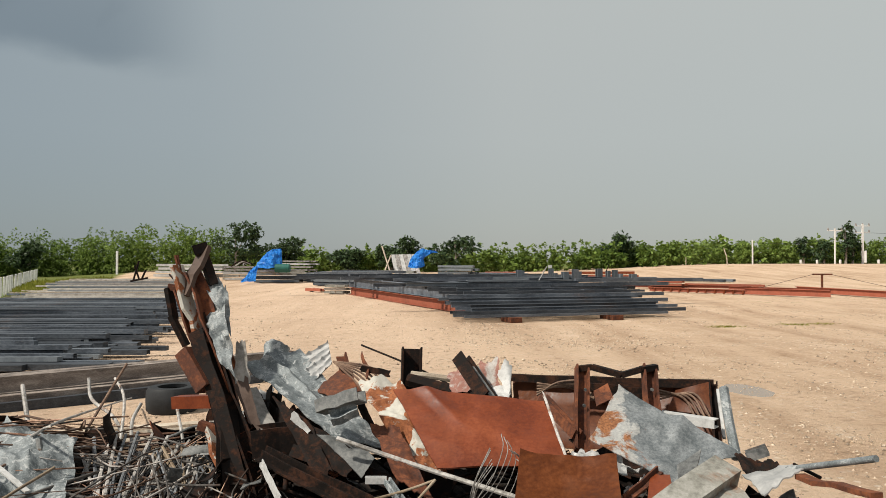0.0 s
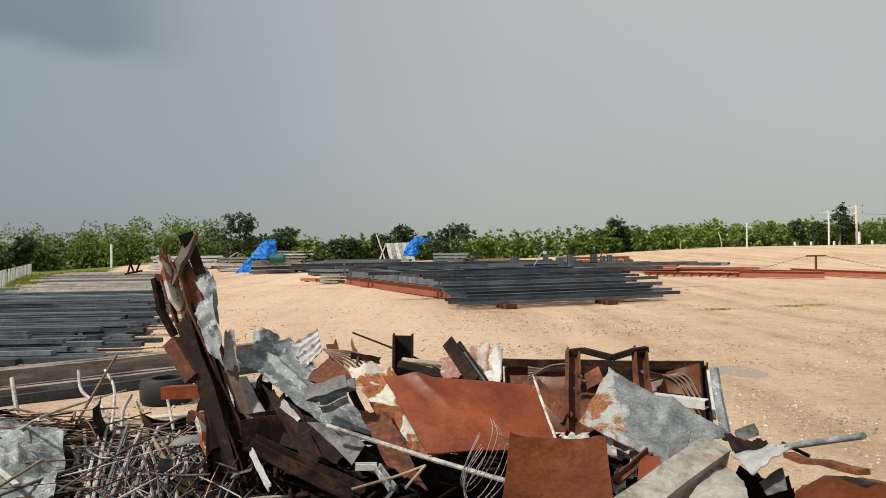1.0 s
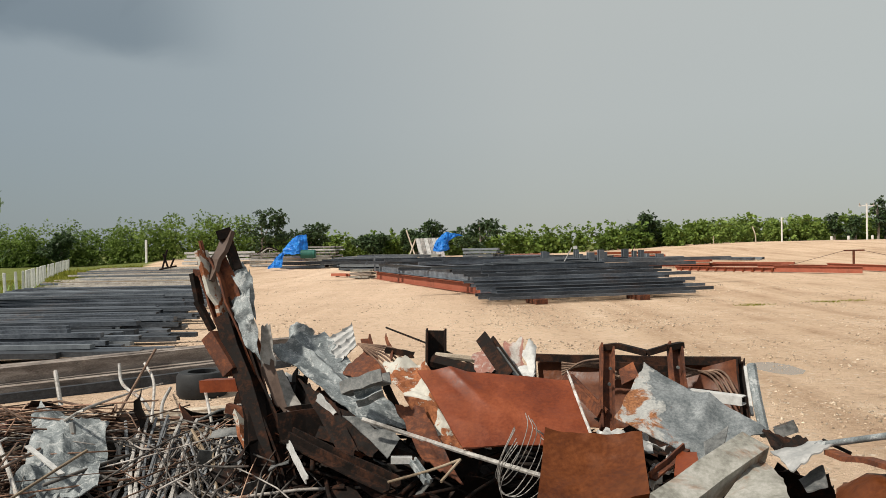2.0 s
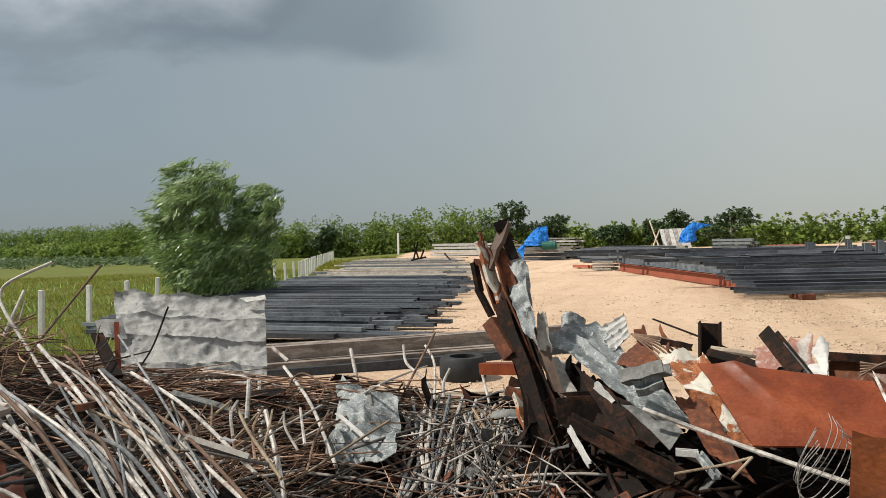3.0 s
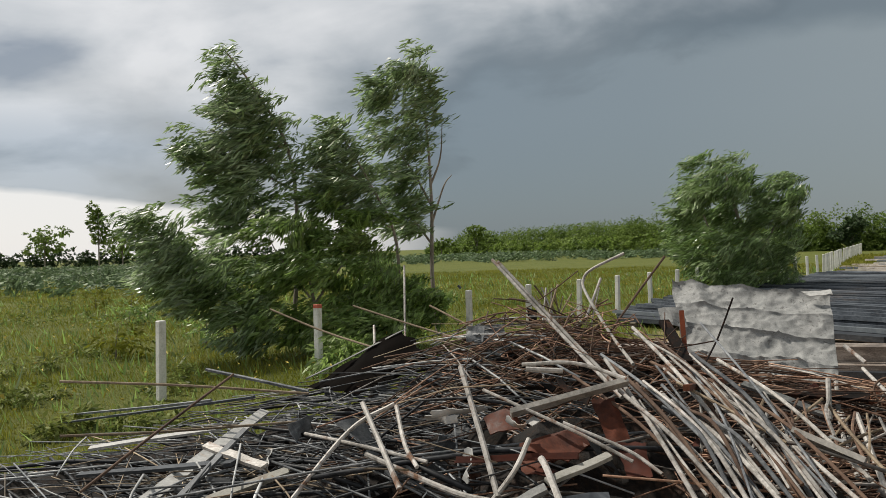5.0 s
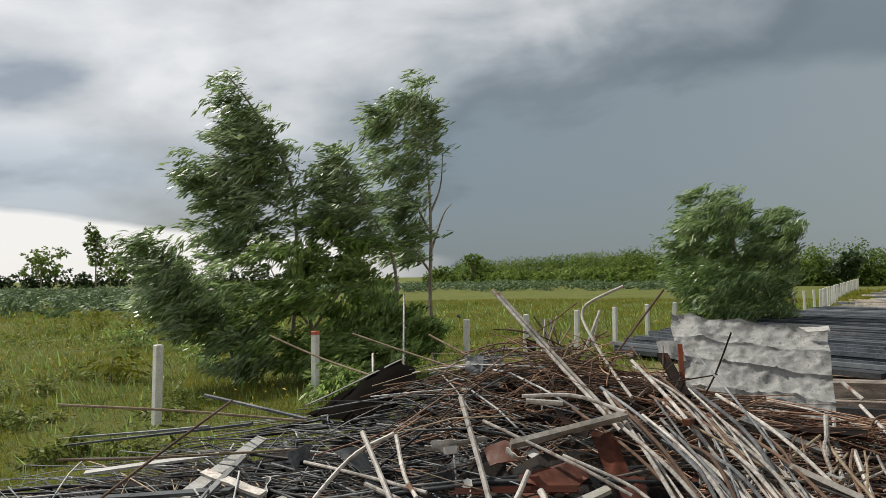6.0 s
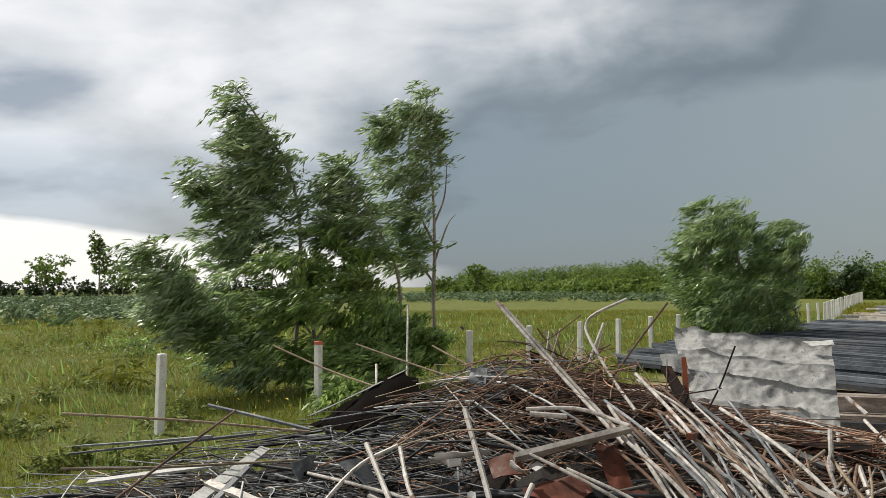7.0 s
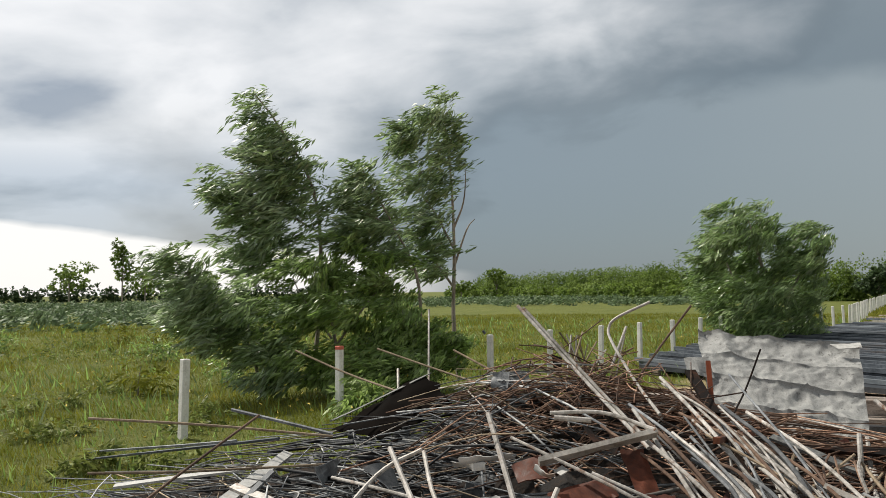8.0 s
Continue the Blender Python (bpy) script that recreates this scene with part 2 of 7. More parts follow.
M_GRASS = surface("meadow_grass", [(0.125, 0.15, 0.014), (0.21, 0.22, 0.026), (0.32, 0.30, 0.06)], 0.25, (0.6, 0.8), 0.0, 0.0, vary=0.25, island=True, translucent=0.4, fine=2)
M_CROP = surface("crop_leaves", [(0.09, 0.145, 0.065), (0.14, 0.205, 0.10), (0.21, 0.27, 0.15)], 0.3, (0.5, 0.7), 0.0, 0.0, vary=0.4, island=True, translucent=0.2, fine=2)
M_FLOWER = surface("yellow_weeds", [(0.36, 0.28, 0.04), (0.5, 0.40, 0.08)], 2, vary=0.3, island=True)
M_STONE = surface("laterite_stone", [(0.26, 0.185, 0.12), (0.44, 0.345, 0.25), (0.62, 0.53, 0.42)], 3, (0.85, 0.95), 0.0, 0.3, vary=0.45, island=True)
M_CRUMPLE = surface("pale_crumpled_foil", [(0.26, 0.265, 0.26), (0.46, 0.455, 0.44)], 5, (0.35, 0.6), 0.2, 0.15, ((0.16, 0.12, 0.10), (0.3, 0.22, 0.17)), (0.58, 0.68), 4.0)


def ground_material():
    m = bpy.data.materials.new("yard_earth_and_meadow")
    m.use_nodes = True
    k = Nodes(m.node_tree)
    bsdf = m.node_tree.nodes["Principled BSDF"]
    pos = k.add("NewGeometry").outputs["Position"]
    sep = k.add("SeparateXYZ")
    k.link(pos, sep.inputs[0])
    x, y, _ = sep.outputs
    n_big, n_mid, n_fine = k.noise(pos, 0.09, 5), k.noise(pos, 0.7, 6, 0.65), k.noise(pos, 12.0, 8, 0.82)
    streak = k.noise(k.mapped(pos, rot=(0, 0, radians(-28)), scale=(1.6, 0.12, 1)), 0.55, 4, 0.55, 0.3)
    f = k.math("ADD", k.math("MULTIPLY", n_mid, 0.27), k.math("ADD", k.math("MULTIPLY", n_fine, 0.5), k.math("MULTIPLY", streak, 0.23)))
    dirt = k.ramp(f, [(0.38, (0.24, 0.145, 0.085)), (0.44, (0.42, 0.285, 0.185)), (0.53, (0.53, 0.38, 0.26)), (0.60, (0.70, 0.56, 0.43))])
    worn = k.ramp(k.math("ADD", k.math("MULTIPLY", n_big, 0.5), k.math("MULTIPLY", streak, 0.5)), [(0.42, 0.0), (0.58, 0.6)])
    dirt = k.mix(worn, dirt, (0.63, 0.465, 0.325))
    # a paler driven lane runs back through the yard; coarse gravel lies to its right
    off = k.math("ADD", k.math("ADD", x, k.math("MULTIPLY", y, 0.16)), k.math("MULTIPLY", k.math("SUBTRACT", n_mid, 0.5), 5.0))
    lane = k.ramp(k.math("MULTIPLY", k.math("ADD", off, 12.0), 0.04), [(0.20, 0.0), (0.36, 1.0), (0.56, 1.0), (0.74, 0.0)], "EASE")
    dirt = k.mix(k.math("MULTIPLY", lane, 0.36), dirt, (0.76, 0.57, 0.42))
    cell = k.add("TexVoronoi", Scale=7.0)
    k.link(pos, cell.inputs["Vector"])
    pebble = k.ramp(cell.outputs["Distance"], [(0.16, 1.0), (0.30, 0.0)])
    patch = k.ramp(k.math("ADD", k.math("MULTIPLY", n_mid, 0.6), k.math("MULTIPLY", n_fine, 0.4)), [(0.44, 0.0), (0.54, 1.0)])
    dirt = k.mix(k.math("MULTIPLY", k.math("MULTIPLY", pebble, patch), 0.75), dirt, k.mix(cell.outputs["Color"], (0.36, 0.26, 0.17), (0.78, 0.68, 0.56)))
    clod = k.noise(pos, 4.5, 7, 0.75, 0.6)
    dirt = k.mix(k.ramp(clod, [(0.36, 0.55), (0.46, 0.0)]), dirt, (0.27, 0.175, 0.11))
    weeds = k.ramp(k.math("ADD", k.math("MULTIPLY", n_big, 0.55), k.math("MULTIPLY", n_mid, 0.45)), [(0.615, 0.0), (0.66, 0.7)])
    dirt = k.mix(weeds, dirt, (0.20, 0.19, 0.055))
    grass = k.ramp(f, [(0.36, (0.06, 0.08, 0.016)), (0.50, (0.115, 0.135, 0.029)), (0.64, (0.19, 0.19, 0.052))])
    # the yard lies to the right of a line beside the fence, and ends before the woods
    s = k.math("ADD", k.math("ADD", x, k.math("MULTIPLY", y, 0.345)), k.math("MULTIPLY", k.math("SUBTRACT", n_mid, 0.5), 3.0))
    side = k.ramp(k.math("MULTIPLY", k.math("ADD", s, 12.0), 0.1), [(0.44, 0.0), (0.56, 1.0)])
    far = k.math("ADD", y, k.math("MULTIPLY", k.math("SUBTRACT", n_mid, 0.5), 8.0))
    end = k.ramp(k.math("MULTIPLY", k.math("SUBTRACT", far, 80.0), 0.02), [(0.40, 1.0), (0.50, 0.0)])
    col = k.mix(k.math("MULTIPLY", side, end), grass, dirt)
    k.link(col, bsdf.inputs["Base Color"])
    bsdf.inputs["Roughness"].default_value = 0.92
    bsdf.inputs["Specular IOR Level"].default_value = 0.2
    b = k.add("Bump", Strength=0.9, Distance=0.05)
    k.link(k.math("ADD", k.math("MULTIPLY", clod, 1.6), n_fine), b.inputs["Height"])
    k.link(b.outputs[0], bsdf.inputs["Normal"])
    return m


# ---------------------------------------------------------------- mesh helpers
def mesh_of(bm, name, mat, smooth=False):
    me = bpy.data.meshes.new(name)
    bm.to_mesh(me)
    bm.free()
    me.materials.append(mat)
    if smooth:
        for p in me.polygons:
            p.use_smooth = True
        me.set_sharp_from_angle(angle=radians(42))
    return me


def part(name, bm, material, parent, label="", smooth=False):
    ob = new(name, mesh_of(bm, name, material, smooth))
    ob.parent = parent
    return tagged(ob, label)


def single(name, bm, material, label, category, group="", kind="", smooth=False):
    return tagged(new(name, mesh_of(bm, name, material, smooth)), label, category, group, kind)


def holder(name, label, category, group="", m=None):
    ob = new(name)
    ob.empty_display_size = 0.2
    if m is not None:
        ob.matrix_basis = m
    return tagged(ob, label, category, group)


def joined(name, verts, faces, mat, smooth=False):
    me = bpy.data.meshes.new(name)
    me.from_pydata(verts, [], faces)
    me.materials.append(mat)
    if smooth:
        me.polygons.foreach_set("use_smooth", [True] * len(me.polygons))
    return new(name, me)


def box(bm, size, m=None, bevel=0.0):
    r = bmesh.ops.create_cube(bm, size=1.0, matrix=(m or Matrix()) @ Matrix.Diagonal((*size, 1)))
    if bevel:
        edges = list({e for v in r["verts"] for e in v.link_edges})
        bmesh.ops.bevel(bm, geom=edges, offset=bevel, segments=1, affect="EDGES")


def tube_data(points, radius, n=6, cap=True, taper=1.0):
    """Vertices and faces of a tube along points."""
    pts = [Vector(p) for p in points]
    verts, faces, side = [], [], None
    for i, p in enumerate(pts):
        way = (pts[min(i + 1, len(pts) - 1)] - pts[max(i - 1, 0)]).normalized()
        if side is None:
            side = way.orthogonal().normalized()
        side = (side - way * side.dot(way)).normalized()
        up = way.cross(side)
        r = radius * (1 + (taper - 1) * i / (len(pts) - 1))
        for j in range(n):
            a = 2 * math.pi * j / n
            verts.append(p + (side * math.cos(a) + up * math.sin(a)) * r)
    for i in range(len(pts) - 1):
        for j in range(n):
            a, b = i * n + j, i * n + (j + 1) % n
            faces.append((a, b, b + n, a + n))
    if cap:
        faces.append(tuple(range(n - 1, -1, -1)))
        faces.append(tuple(range(len(verts) - n, len(verts))))
    return verts, faces


def put(bm, data):
    verts, faces = data
    vs = [bm.verts.new(v) for v in verts]
    for f in faces:
        bm.faces.new([vs[i] for i in f])


def tube(bm, points, radius, n=8, taper=1.0):
    put(bm, tube_data(points, radius, n, True, taper))


def curved(points, steps=5):
    """A smooth line through points."""
    p = [Vector(q) for q in points]
    p = [2 * p[0] - p[1], *p, 2 * p[-1] - p[-2]]
    out = []
    for i in range(1, len(p) - 2):
        for s in range(steps):
            t = s / steps
            a, b, c, d = p[i - 1], p[i], p[i + 1], p[i + 2]
            out.append(0.5 * (2 * b + (c - a) * t + (2 * a - 5 * b + 4 * c - d) * t * t + (3 * b - a - 3 * c + d) * t ** 3))
    return [*out, p[-2]]


SECTIONS = {
    "channel": lambda w, h, t: [(-w / 2, -h / 2), (w / 2, -h / 2), (w / 2, h / 2), (w / 2 - t, h / 2), (w / 2 - t, -h / 2 + t), (-w / 2 + t, -h / 2 + t), (-w / 2 + t, h / 2), (-w / 2, h / 2)],
    "angle": lambda w, h, t: [(-w / 2, -h / 2), (w / 2, -h / 2), (w / 2, -h / 2 + t), (-w / 2 + t, -h / 2 + t), (-w / 2 + t, h / 2), (-w / 2, h / 2)],
    "beam": lambda w, h, t: [(-w / 2, -h / 2), (w / 2, -h / 2), (w / 2, -h / 2 + t), (t / 2, -h / 2 + t), (t / 2, h / 2 - t), (w / 2, h / 2 - t), (w / 2, h / 2), (-w / 2, h / 2),
                             (-w / 2, h / 2 - t), (-t / 2, h / 2 - t), (-t / 2, -h / 2 + t), (-w / 2, -h / 2 + t)],
    "bar": lambda w, h, t: [(-w / 2, -h / 2), (w / 2, -h / 2), (w / 2, h / 2), (-w / 2, h / 2)],
}


def section(bm, kind, a, b, w, h, t=0.008, roll=0.0, cuts=1, bend=0.0, seed=0):
    """A rolled or folded section from a to b; bend: how far it is dented on the way."""
    a, b = Vector(a), Vector(b)
    way = (b - a).normalized()
    side = way.cross(Vector((0, 0, 1)))
    side = side.normalized() if side.length > 1e-3 else Vector((1, 0, 0))
    up = side.cross(way)
    prof, rnd = SECTIONS[kind](w, h, t), random.Random(seed)
    rings = []
    for i in range(cuts + 1):
        c = a.lerp(b, i / cuts)
        off = Vector([rnd.uniform(-bend, bend) for _ in range(3)]) if 0 < i < cuts else Vector()
        ang = radians(roll) + (rnd.uniform(-bend, bend) * 2 if bend else 0)
        rings.append([bm.verts.new(c + off + side * (x * math.cos(ang) - y * math.sin(ang)) + up * (x * math.sin(ang) + y * math.cos(ang))) for x, y in prof])
    n = len(prof)
    for r0, r1 in zip(rings, rings[1:]):
        for j in range(n):
            bm.faces.new((r0[j], r0[(j + 1) % n], r1[(j + 1) % n], r1[j]))
    bm.faces.new(rings[0][::-1])
    bm.faces.new(rings[-1])


def plate(bm, corners, nu=12, nv=12, crumple=0.05, scale=3.0, thick=0.006, seed=0, ribs=0, rib=0.0, ragged=0.0, curl=0.0, crease=None):
    """A bent sheet between four corners (in turn), crumpled by noise, with optional ribs across v, and a real thickness."""
    c = [Vector(p) for p in corners]
    n = (c[1] - c[0]).cross(c[3] - c[0]).normalized()
    rnd = Vector((seed * 3.7, seed * 1.3, seed * 2.1))
    grid = []
    for i in range(nu + 1):
        row = []
        for j in range(nv + 1):
            u, v = i / nu, j / nv
            eu = u + ragged * (noise.noise(Vector((v * 4, seed, 1))) if i in (0, nu) else 0)
            ev = v + ragged * (noise.noise(Vector((u * 4, seed, 7))) if j in (0, nv) else 0)
            p = (c[0] * (1 - eu) + c[1] * eu) * (1 - ev) + (c[3] * (1 - eu) + c[2] * eu) * ev
            q = p * scale + rnd
            d = crumple * (1.1 * noise.noise(q * 0.7) + 0.75 * abs(noise.noise(q * 1.6)) + 0.35 * abs(noise.noise(q * 3.4)) + 0.16 * abs(noise.noise(q * 6.5)))
            if ribs:
                d += rib * (abs(math.sin(math.pi * ribs * ev + 0.25 * noise.noise(Vector((eu * 3, seed, ev * 2))))) ** 0.2 - 0.5)
            if crease:  # a sharp dent (u, end in v, half width, depth)
                d -= crease[3] * max(0.0, 1 - abs(u - crease[0] - 0.25 * (v - 0.3)) / crease[2]) * max(0.0, 1 - v / crease[1])
            d += curl * (4 * (u - 0.5) ** 2 + 4 * (v - 0.5) ** 2)
            row.append(p + n * d + Vector((noise.noise(q + Vector((9, 0, 0))), noise.noise(q + Vector((0, 9, 0))), 0)) * crumple * 0.3)
        grid.append(row)
    top = [[bm.verts.new(p) for p in row] for row in grid]
    low = [[bm.verts.new(p - n * thick) for p in row] for row in grid]
    for i in range(nu):
        for j in range(nv):
            bm.faces.new((top[i][j], top[i + 1][j], top[i + 1][j + 1], top[i][j + 1]))
            bm.faces.new((low[i][j], low[i][j + 1], low[i + 1][j + 1], low[i + 1][j]))
    rim = [(i, 0) for i in range(nu)] + [(nu, j) for j in range(nv)] + [(i, nv) for i in range(nu, 0, -1)] + [(0, j) for j in range(nv, 0, -1)]
    for a, b in zip(rim, rim[1:] + rim[:1]):
        bm.faces.new((top[a[0]][a[1]], low[a[0]][a[1]], low[b[0]][b[1]], top[b[0]][b[1]]))


def polar(az, r, z=0.0):
    """A place r metres from the pile's hub, az degrees to the left of +y."""
    return Vector((-math.sin(radians(az)) * r, math.cos(radians(az)) * r, z))


# ---------------------------------------------------------------- ground
def lift(x, y):
    """Height of the ground: level near by and over the meadow, rising slowly to the far side of the yard, with a bank on the right."""
    r = math.hypot(x, y)
    h = 0.012 * min(max(r - 30, 0), 65)
    az = math.degrees(math.atan2(-x, y))
    h *= 1 - 0.8 * min(max((az - 21.8) / 5.7, 0), 1) * min(max((178 - az) / 30, 0), 1)
    bank = min(max((x - 8) / 30, 0), 1) * min(max((y - 45) / 35, 0), 1)
    return h + 1.0 * bank * bank * (3 - 2 * bank) * (1 - min(max((r - 160) / 100, 0), 1))


def build_ground():
    rings = [0.4 * 1.037 ** i for i in range(260)]
    rings = [r for r in rings if r < 3500] + [3500]
    na, verts, faces = 360, [(0, 0, 0)], []
    for r in rings:
        for j in range(na):
            a = 2 * math.pi * j / na
            x, y = r * math.cos(a), r * math.sin(a)
            bump = 0.03 * noise.noise(Vector((x * 0.5, y * 0.5, 0))) * min(1, r / 8) if r < 120 else 0
            bump -= 0.04 * math.exp(-((x - 4.85) / 0.55) ** 2 - ((y - 11.7) / 0.9) ** 2)  # hollow of the puddle
            verts.append((x, y, lift(x, y) + bump))
    for j in range(na):
        faces.append((0, 1 + j, 1 + (j + 1) % na))
    for i in range(len(rings) - 1):
        for j in range(na):
            a, b = 1 + i * na + j, 1 + i * na + (j + 1) % na
            faces.append((a, a + na, b + na, b))
    ob = joined("ground", verts, faces, ground_material(), True)
    tagged(ob, "sandy graded yard earth beside a green meadow", "ground", kind="structure")


build_ground()

# ---------------------------------------------------------------- fence along the meadow
FENCE = [Vector((-9.6, -3.6, 0)), Vector((-11.3, 1.7, 0)), Vector((-21.4, 35.0, 0)), Vector((-42.5, 78.0, 0))]


def fence_spot(s):
    """The place s metres along the fence, counted from its second corner."""
    if s < 0:
        return FENCE[1] + (FENCE[0] - FENCE[1]).normalized() * -s
    for a, b in zip(FENCE[1:], FENCE[2:]):
        n = (b - a).length
        if s <= n or b is FENCE[-1]:
            return a + (b - a).normalized() * s
        s -= n


def post_mesh(height, cap):
    bm = bmesh.new()
    box(bm, (0.11, 0.11, height), pose(0, 0, height / 2 - 0.15), 0.012)
    return mesh_of(bm, "shaft", M_CONC), cap


def build_fence():
    rnd = random.Random(4)
    shaft = post_mesh(1.25, False)[0]
    bm = bmesh.new()
    box(bm, (0.114, 0.114, 0.07), pose(0, 0, 1.075), 0.01)
    cap = mesh_of(bm, "painted_cap", M_REDCAP)
    places = [-5.6, -2.9, 0.0, 2.96, 6.86, 9.18, 11.32, 13.48, 15.44, 17.34, 19.1, 20.8, 22.7, 24.6, 26.5, 28.4, 30.3, 32.2, 34.1] + [35.4 + 1.65 * i for i in range(29)]
    for i, s_at in enumerate(places, -2):
        p = fence_spot(s_at + rnd.uniform(-0.12, 0.12))
        ob = holder("fence_post", "square whitewashed concrete fence post in the grass", "fence post", "fence posts",
                    pose(p.x, p.y, lift(p.x, p.y), rnd.uniform(-2.5, 2.5), rnd.uniform(-2.5, 2.5), 20 + rnd.uniform(-6, 6)))
        s = new("shaft", shaft)
        s.parent = ob
        if i == 1:
            c = new("painted_cap", cap)
            c.parent = ob
            tagged(c, "faded red painted cap")
            tagged(ob, "whitewashed concrete fence post with a faded red cap")


build_fence()


# ---------------------------------------------------------------- steel stacks
def beam_mesh(name, kind, length, w, h, mat, seed=0, roll=0.0):
    bm = bmesh.new()
    section(bm, kind, (0, 0, 0), (length, 0, 0), w, h, 0.012, roll, 4, 0.004, seed)
    return mesh_of(bm, name, mat)


def lay(me, p, yaw, label, category, group, pitch=0.0, roll=0.0):
    ob = new(me.name.split(".")[0], me)
    ob.matrix_basis = Matrix.Translation(p) @ pose(0, 0, 0, roll, pitch, yaw)
    return tagged(ob, label, category, group)


def left_stack():
    rnd = random.Random(11)
    dark = [beam_mesh("steel_section", k, n, w, h, M_STEEL, i, r) for i, (k, n, w, h, r) in enumerate((
        ("channel", 9.4, 0.22, 0.10, 180), ("bar", 10.6, 0.16, 0.09, 0), ("channel", 11.6, 0.16, 0.09, 180), ("bar", 9.9, 0.25, 0.10, 0)))]
    grey = [beam_mesh("steel_section", "bar", 10.2, 0.20, 0.08, M_STEELTOP, 7), beam_mesh("steel_section", "channel", 11.0, 0.2, 0.08, M_STEELTOP, 8, 180)]
    old = [beam_mesh("weathered_section", "channel", 10.5, 0.25, 0.1, M_OLDSTEEL, 3, 180), beam_mesh("weathered_section", "bar", 9.0, 0.25, 0.07, M_TIMBER, 4),
           beam_mesh("weathered_section", "bar", 12.0, 0.3, 0.08, M_OLDSTEEL, 5),
           beam_mesh("weathered_section", "bar", 8.0, 0.22, 0.08, M_PALESTEEL, 6), beam_mesh("weathered_section", "channel", 9.4, 0.3, 0.09, M_STEELTOP, 10, 180)]
    sleeper = beam_mesh("timber_sleeper", "bar", 22.0, 0.14, 0.12, M_TIMBER, 9)
    for off in (-1.6, -4.6, -7.8):
        lay(sleeper, (-5.0 + off, 12.6, 0.06), 107, "long timber sleeper under the stacked beams", "sleeper", "sleepers", 0)
    for layer, (z, step, y0, y1) in enumerate(((0.17, 0.30, 12.9, 33.6), (0.27, 0.36, 13.4, 33.2), (0.37, 0.62, 14.2, 32.6))):
        y = y0
        while y < y1:
            me = rnd.choice(dark if rnd.random() < 0.86 else grey)
            n = max(v.co.x for v in me.vertices)
            right = -6.35 - (y - 13.8) * 0.252 + rnd.gauss(0.0, 0.6) - (0.3 if layer else 0.0)
            long = min(n, right + 10.1 + 0.3175 * (y - 1.7) + rnd.uniform(-0.5, 0.5))
            ob = lay(me, (right - long, y - 0.02 * long, z + lift(right, y)), 1.2 + rnd.uniform(-0.9, 0.9), "long blue-grey steel section stacked on sleepers", "steel section", "stacked steel beams",
                     0, rnd.uniform(-4, 4))
            ob.scale.x = long / n
            y += step * rnd.uniform(0.8, 1.35)
    y = 34.6
    while y < 61:
        me = rnd.choice(old if rnd.random() < 0.9 else dark)
        n = max(v.co.x for v in me.vertices)
        right = -10.6 - (y - 32) * 0.385 + rnd.gauss(0, 0.9)
        long = min(n, right + 20.4 + 0.397 * (y - 35.8) + rnd.gauss(0, 0.5))
        ob = lay(me, (right - long, y, 0.12 + lift(right, y) + rnd.uniform(0, 0.16)), rnd.uniform(-1.8, 1.8), "weathered brown-grey steel section on the ground", "steel section", "weathered beams")
        ob.scale.x = long / n
        y += rnd.uniform(0.3, 0.75)


left_stack()


def brown_channels():
    rnd = random.Random(5)
    a, b = Vector((-9.2, 7.55, 0)), Vector((-2.5, 13.1, 0))
    side = Vector((-(b - a).y, (b - a).x, 0)).normalized()
    for i, (off, z, w, h, kind) in enumerate(((0.0, 0.09, 0.2, 0.16, "channel"), (0.3, 0.1, 0.2, 0.18, "channel"), (0.62, 0.1, 0.2, 0.18, "beam"), (0.12, 0.29, 0.24, 0.2, "channel"),
                                              (0.48, 0.30, 0.22, 0.2, "channel"), (-0.3, 0.05, 0.16, 0.1, "channel"))):
        bm = bmesh.new()
        p = a + side * off + Vector((rnd.uniform(-0.3, 0.3), 0, z))
        q = b + side * (off + rnd.uniform(-0.1, 0.1)) + Vector((rnd.uniform(-0.4, 0.4), 0, z))
        section(bm, kind, p, q, w, h, 0.012, 90, 6, 0.006, i)
        single("channel_section", bm, M_BROWNST if i != 5 else M_STEEL, "long brown-grey steel channel lying on the yard", "steel section", "brown channel beams")


brown_channels()


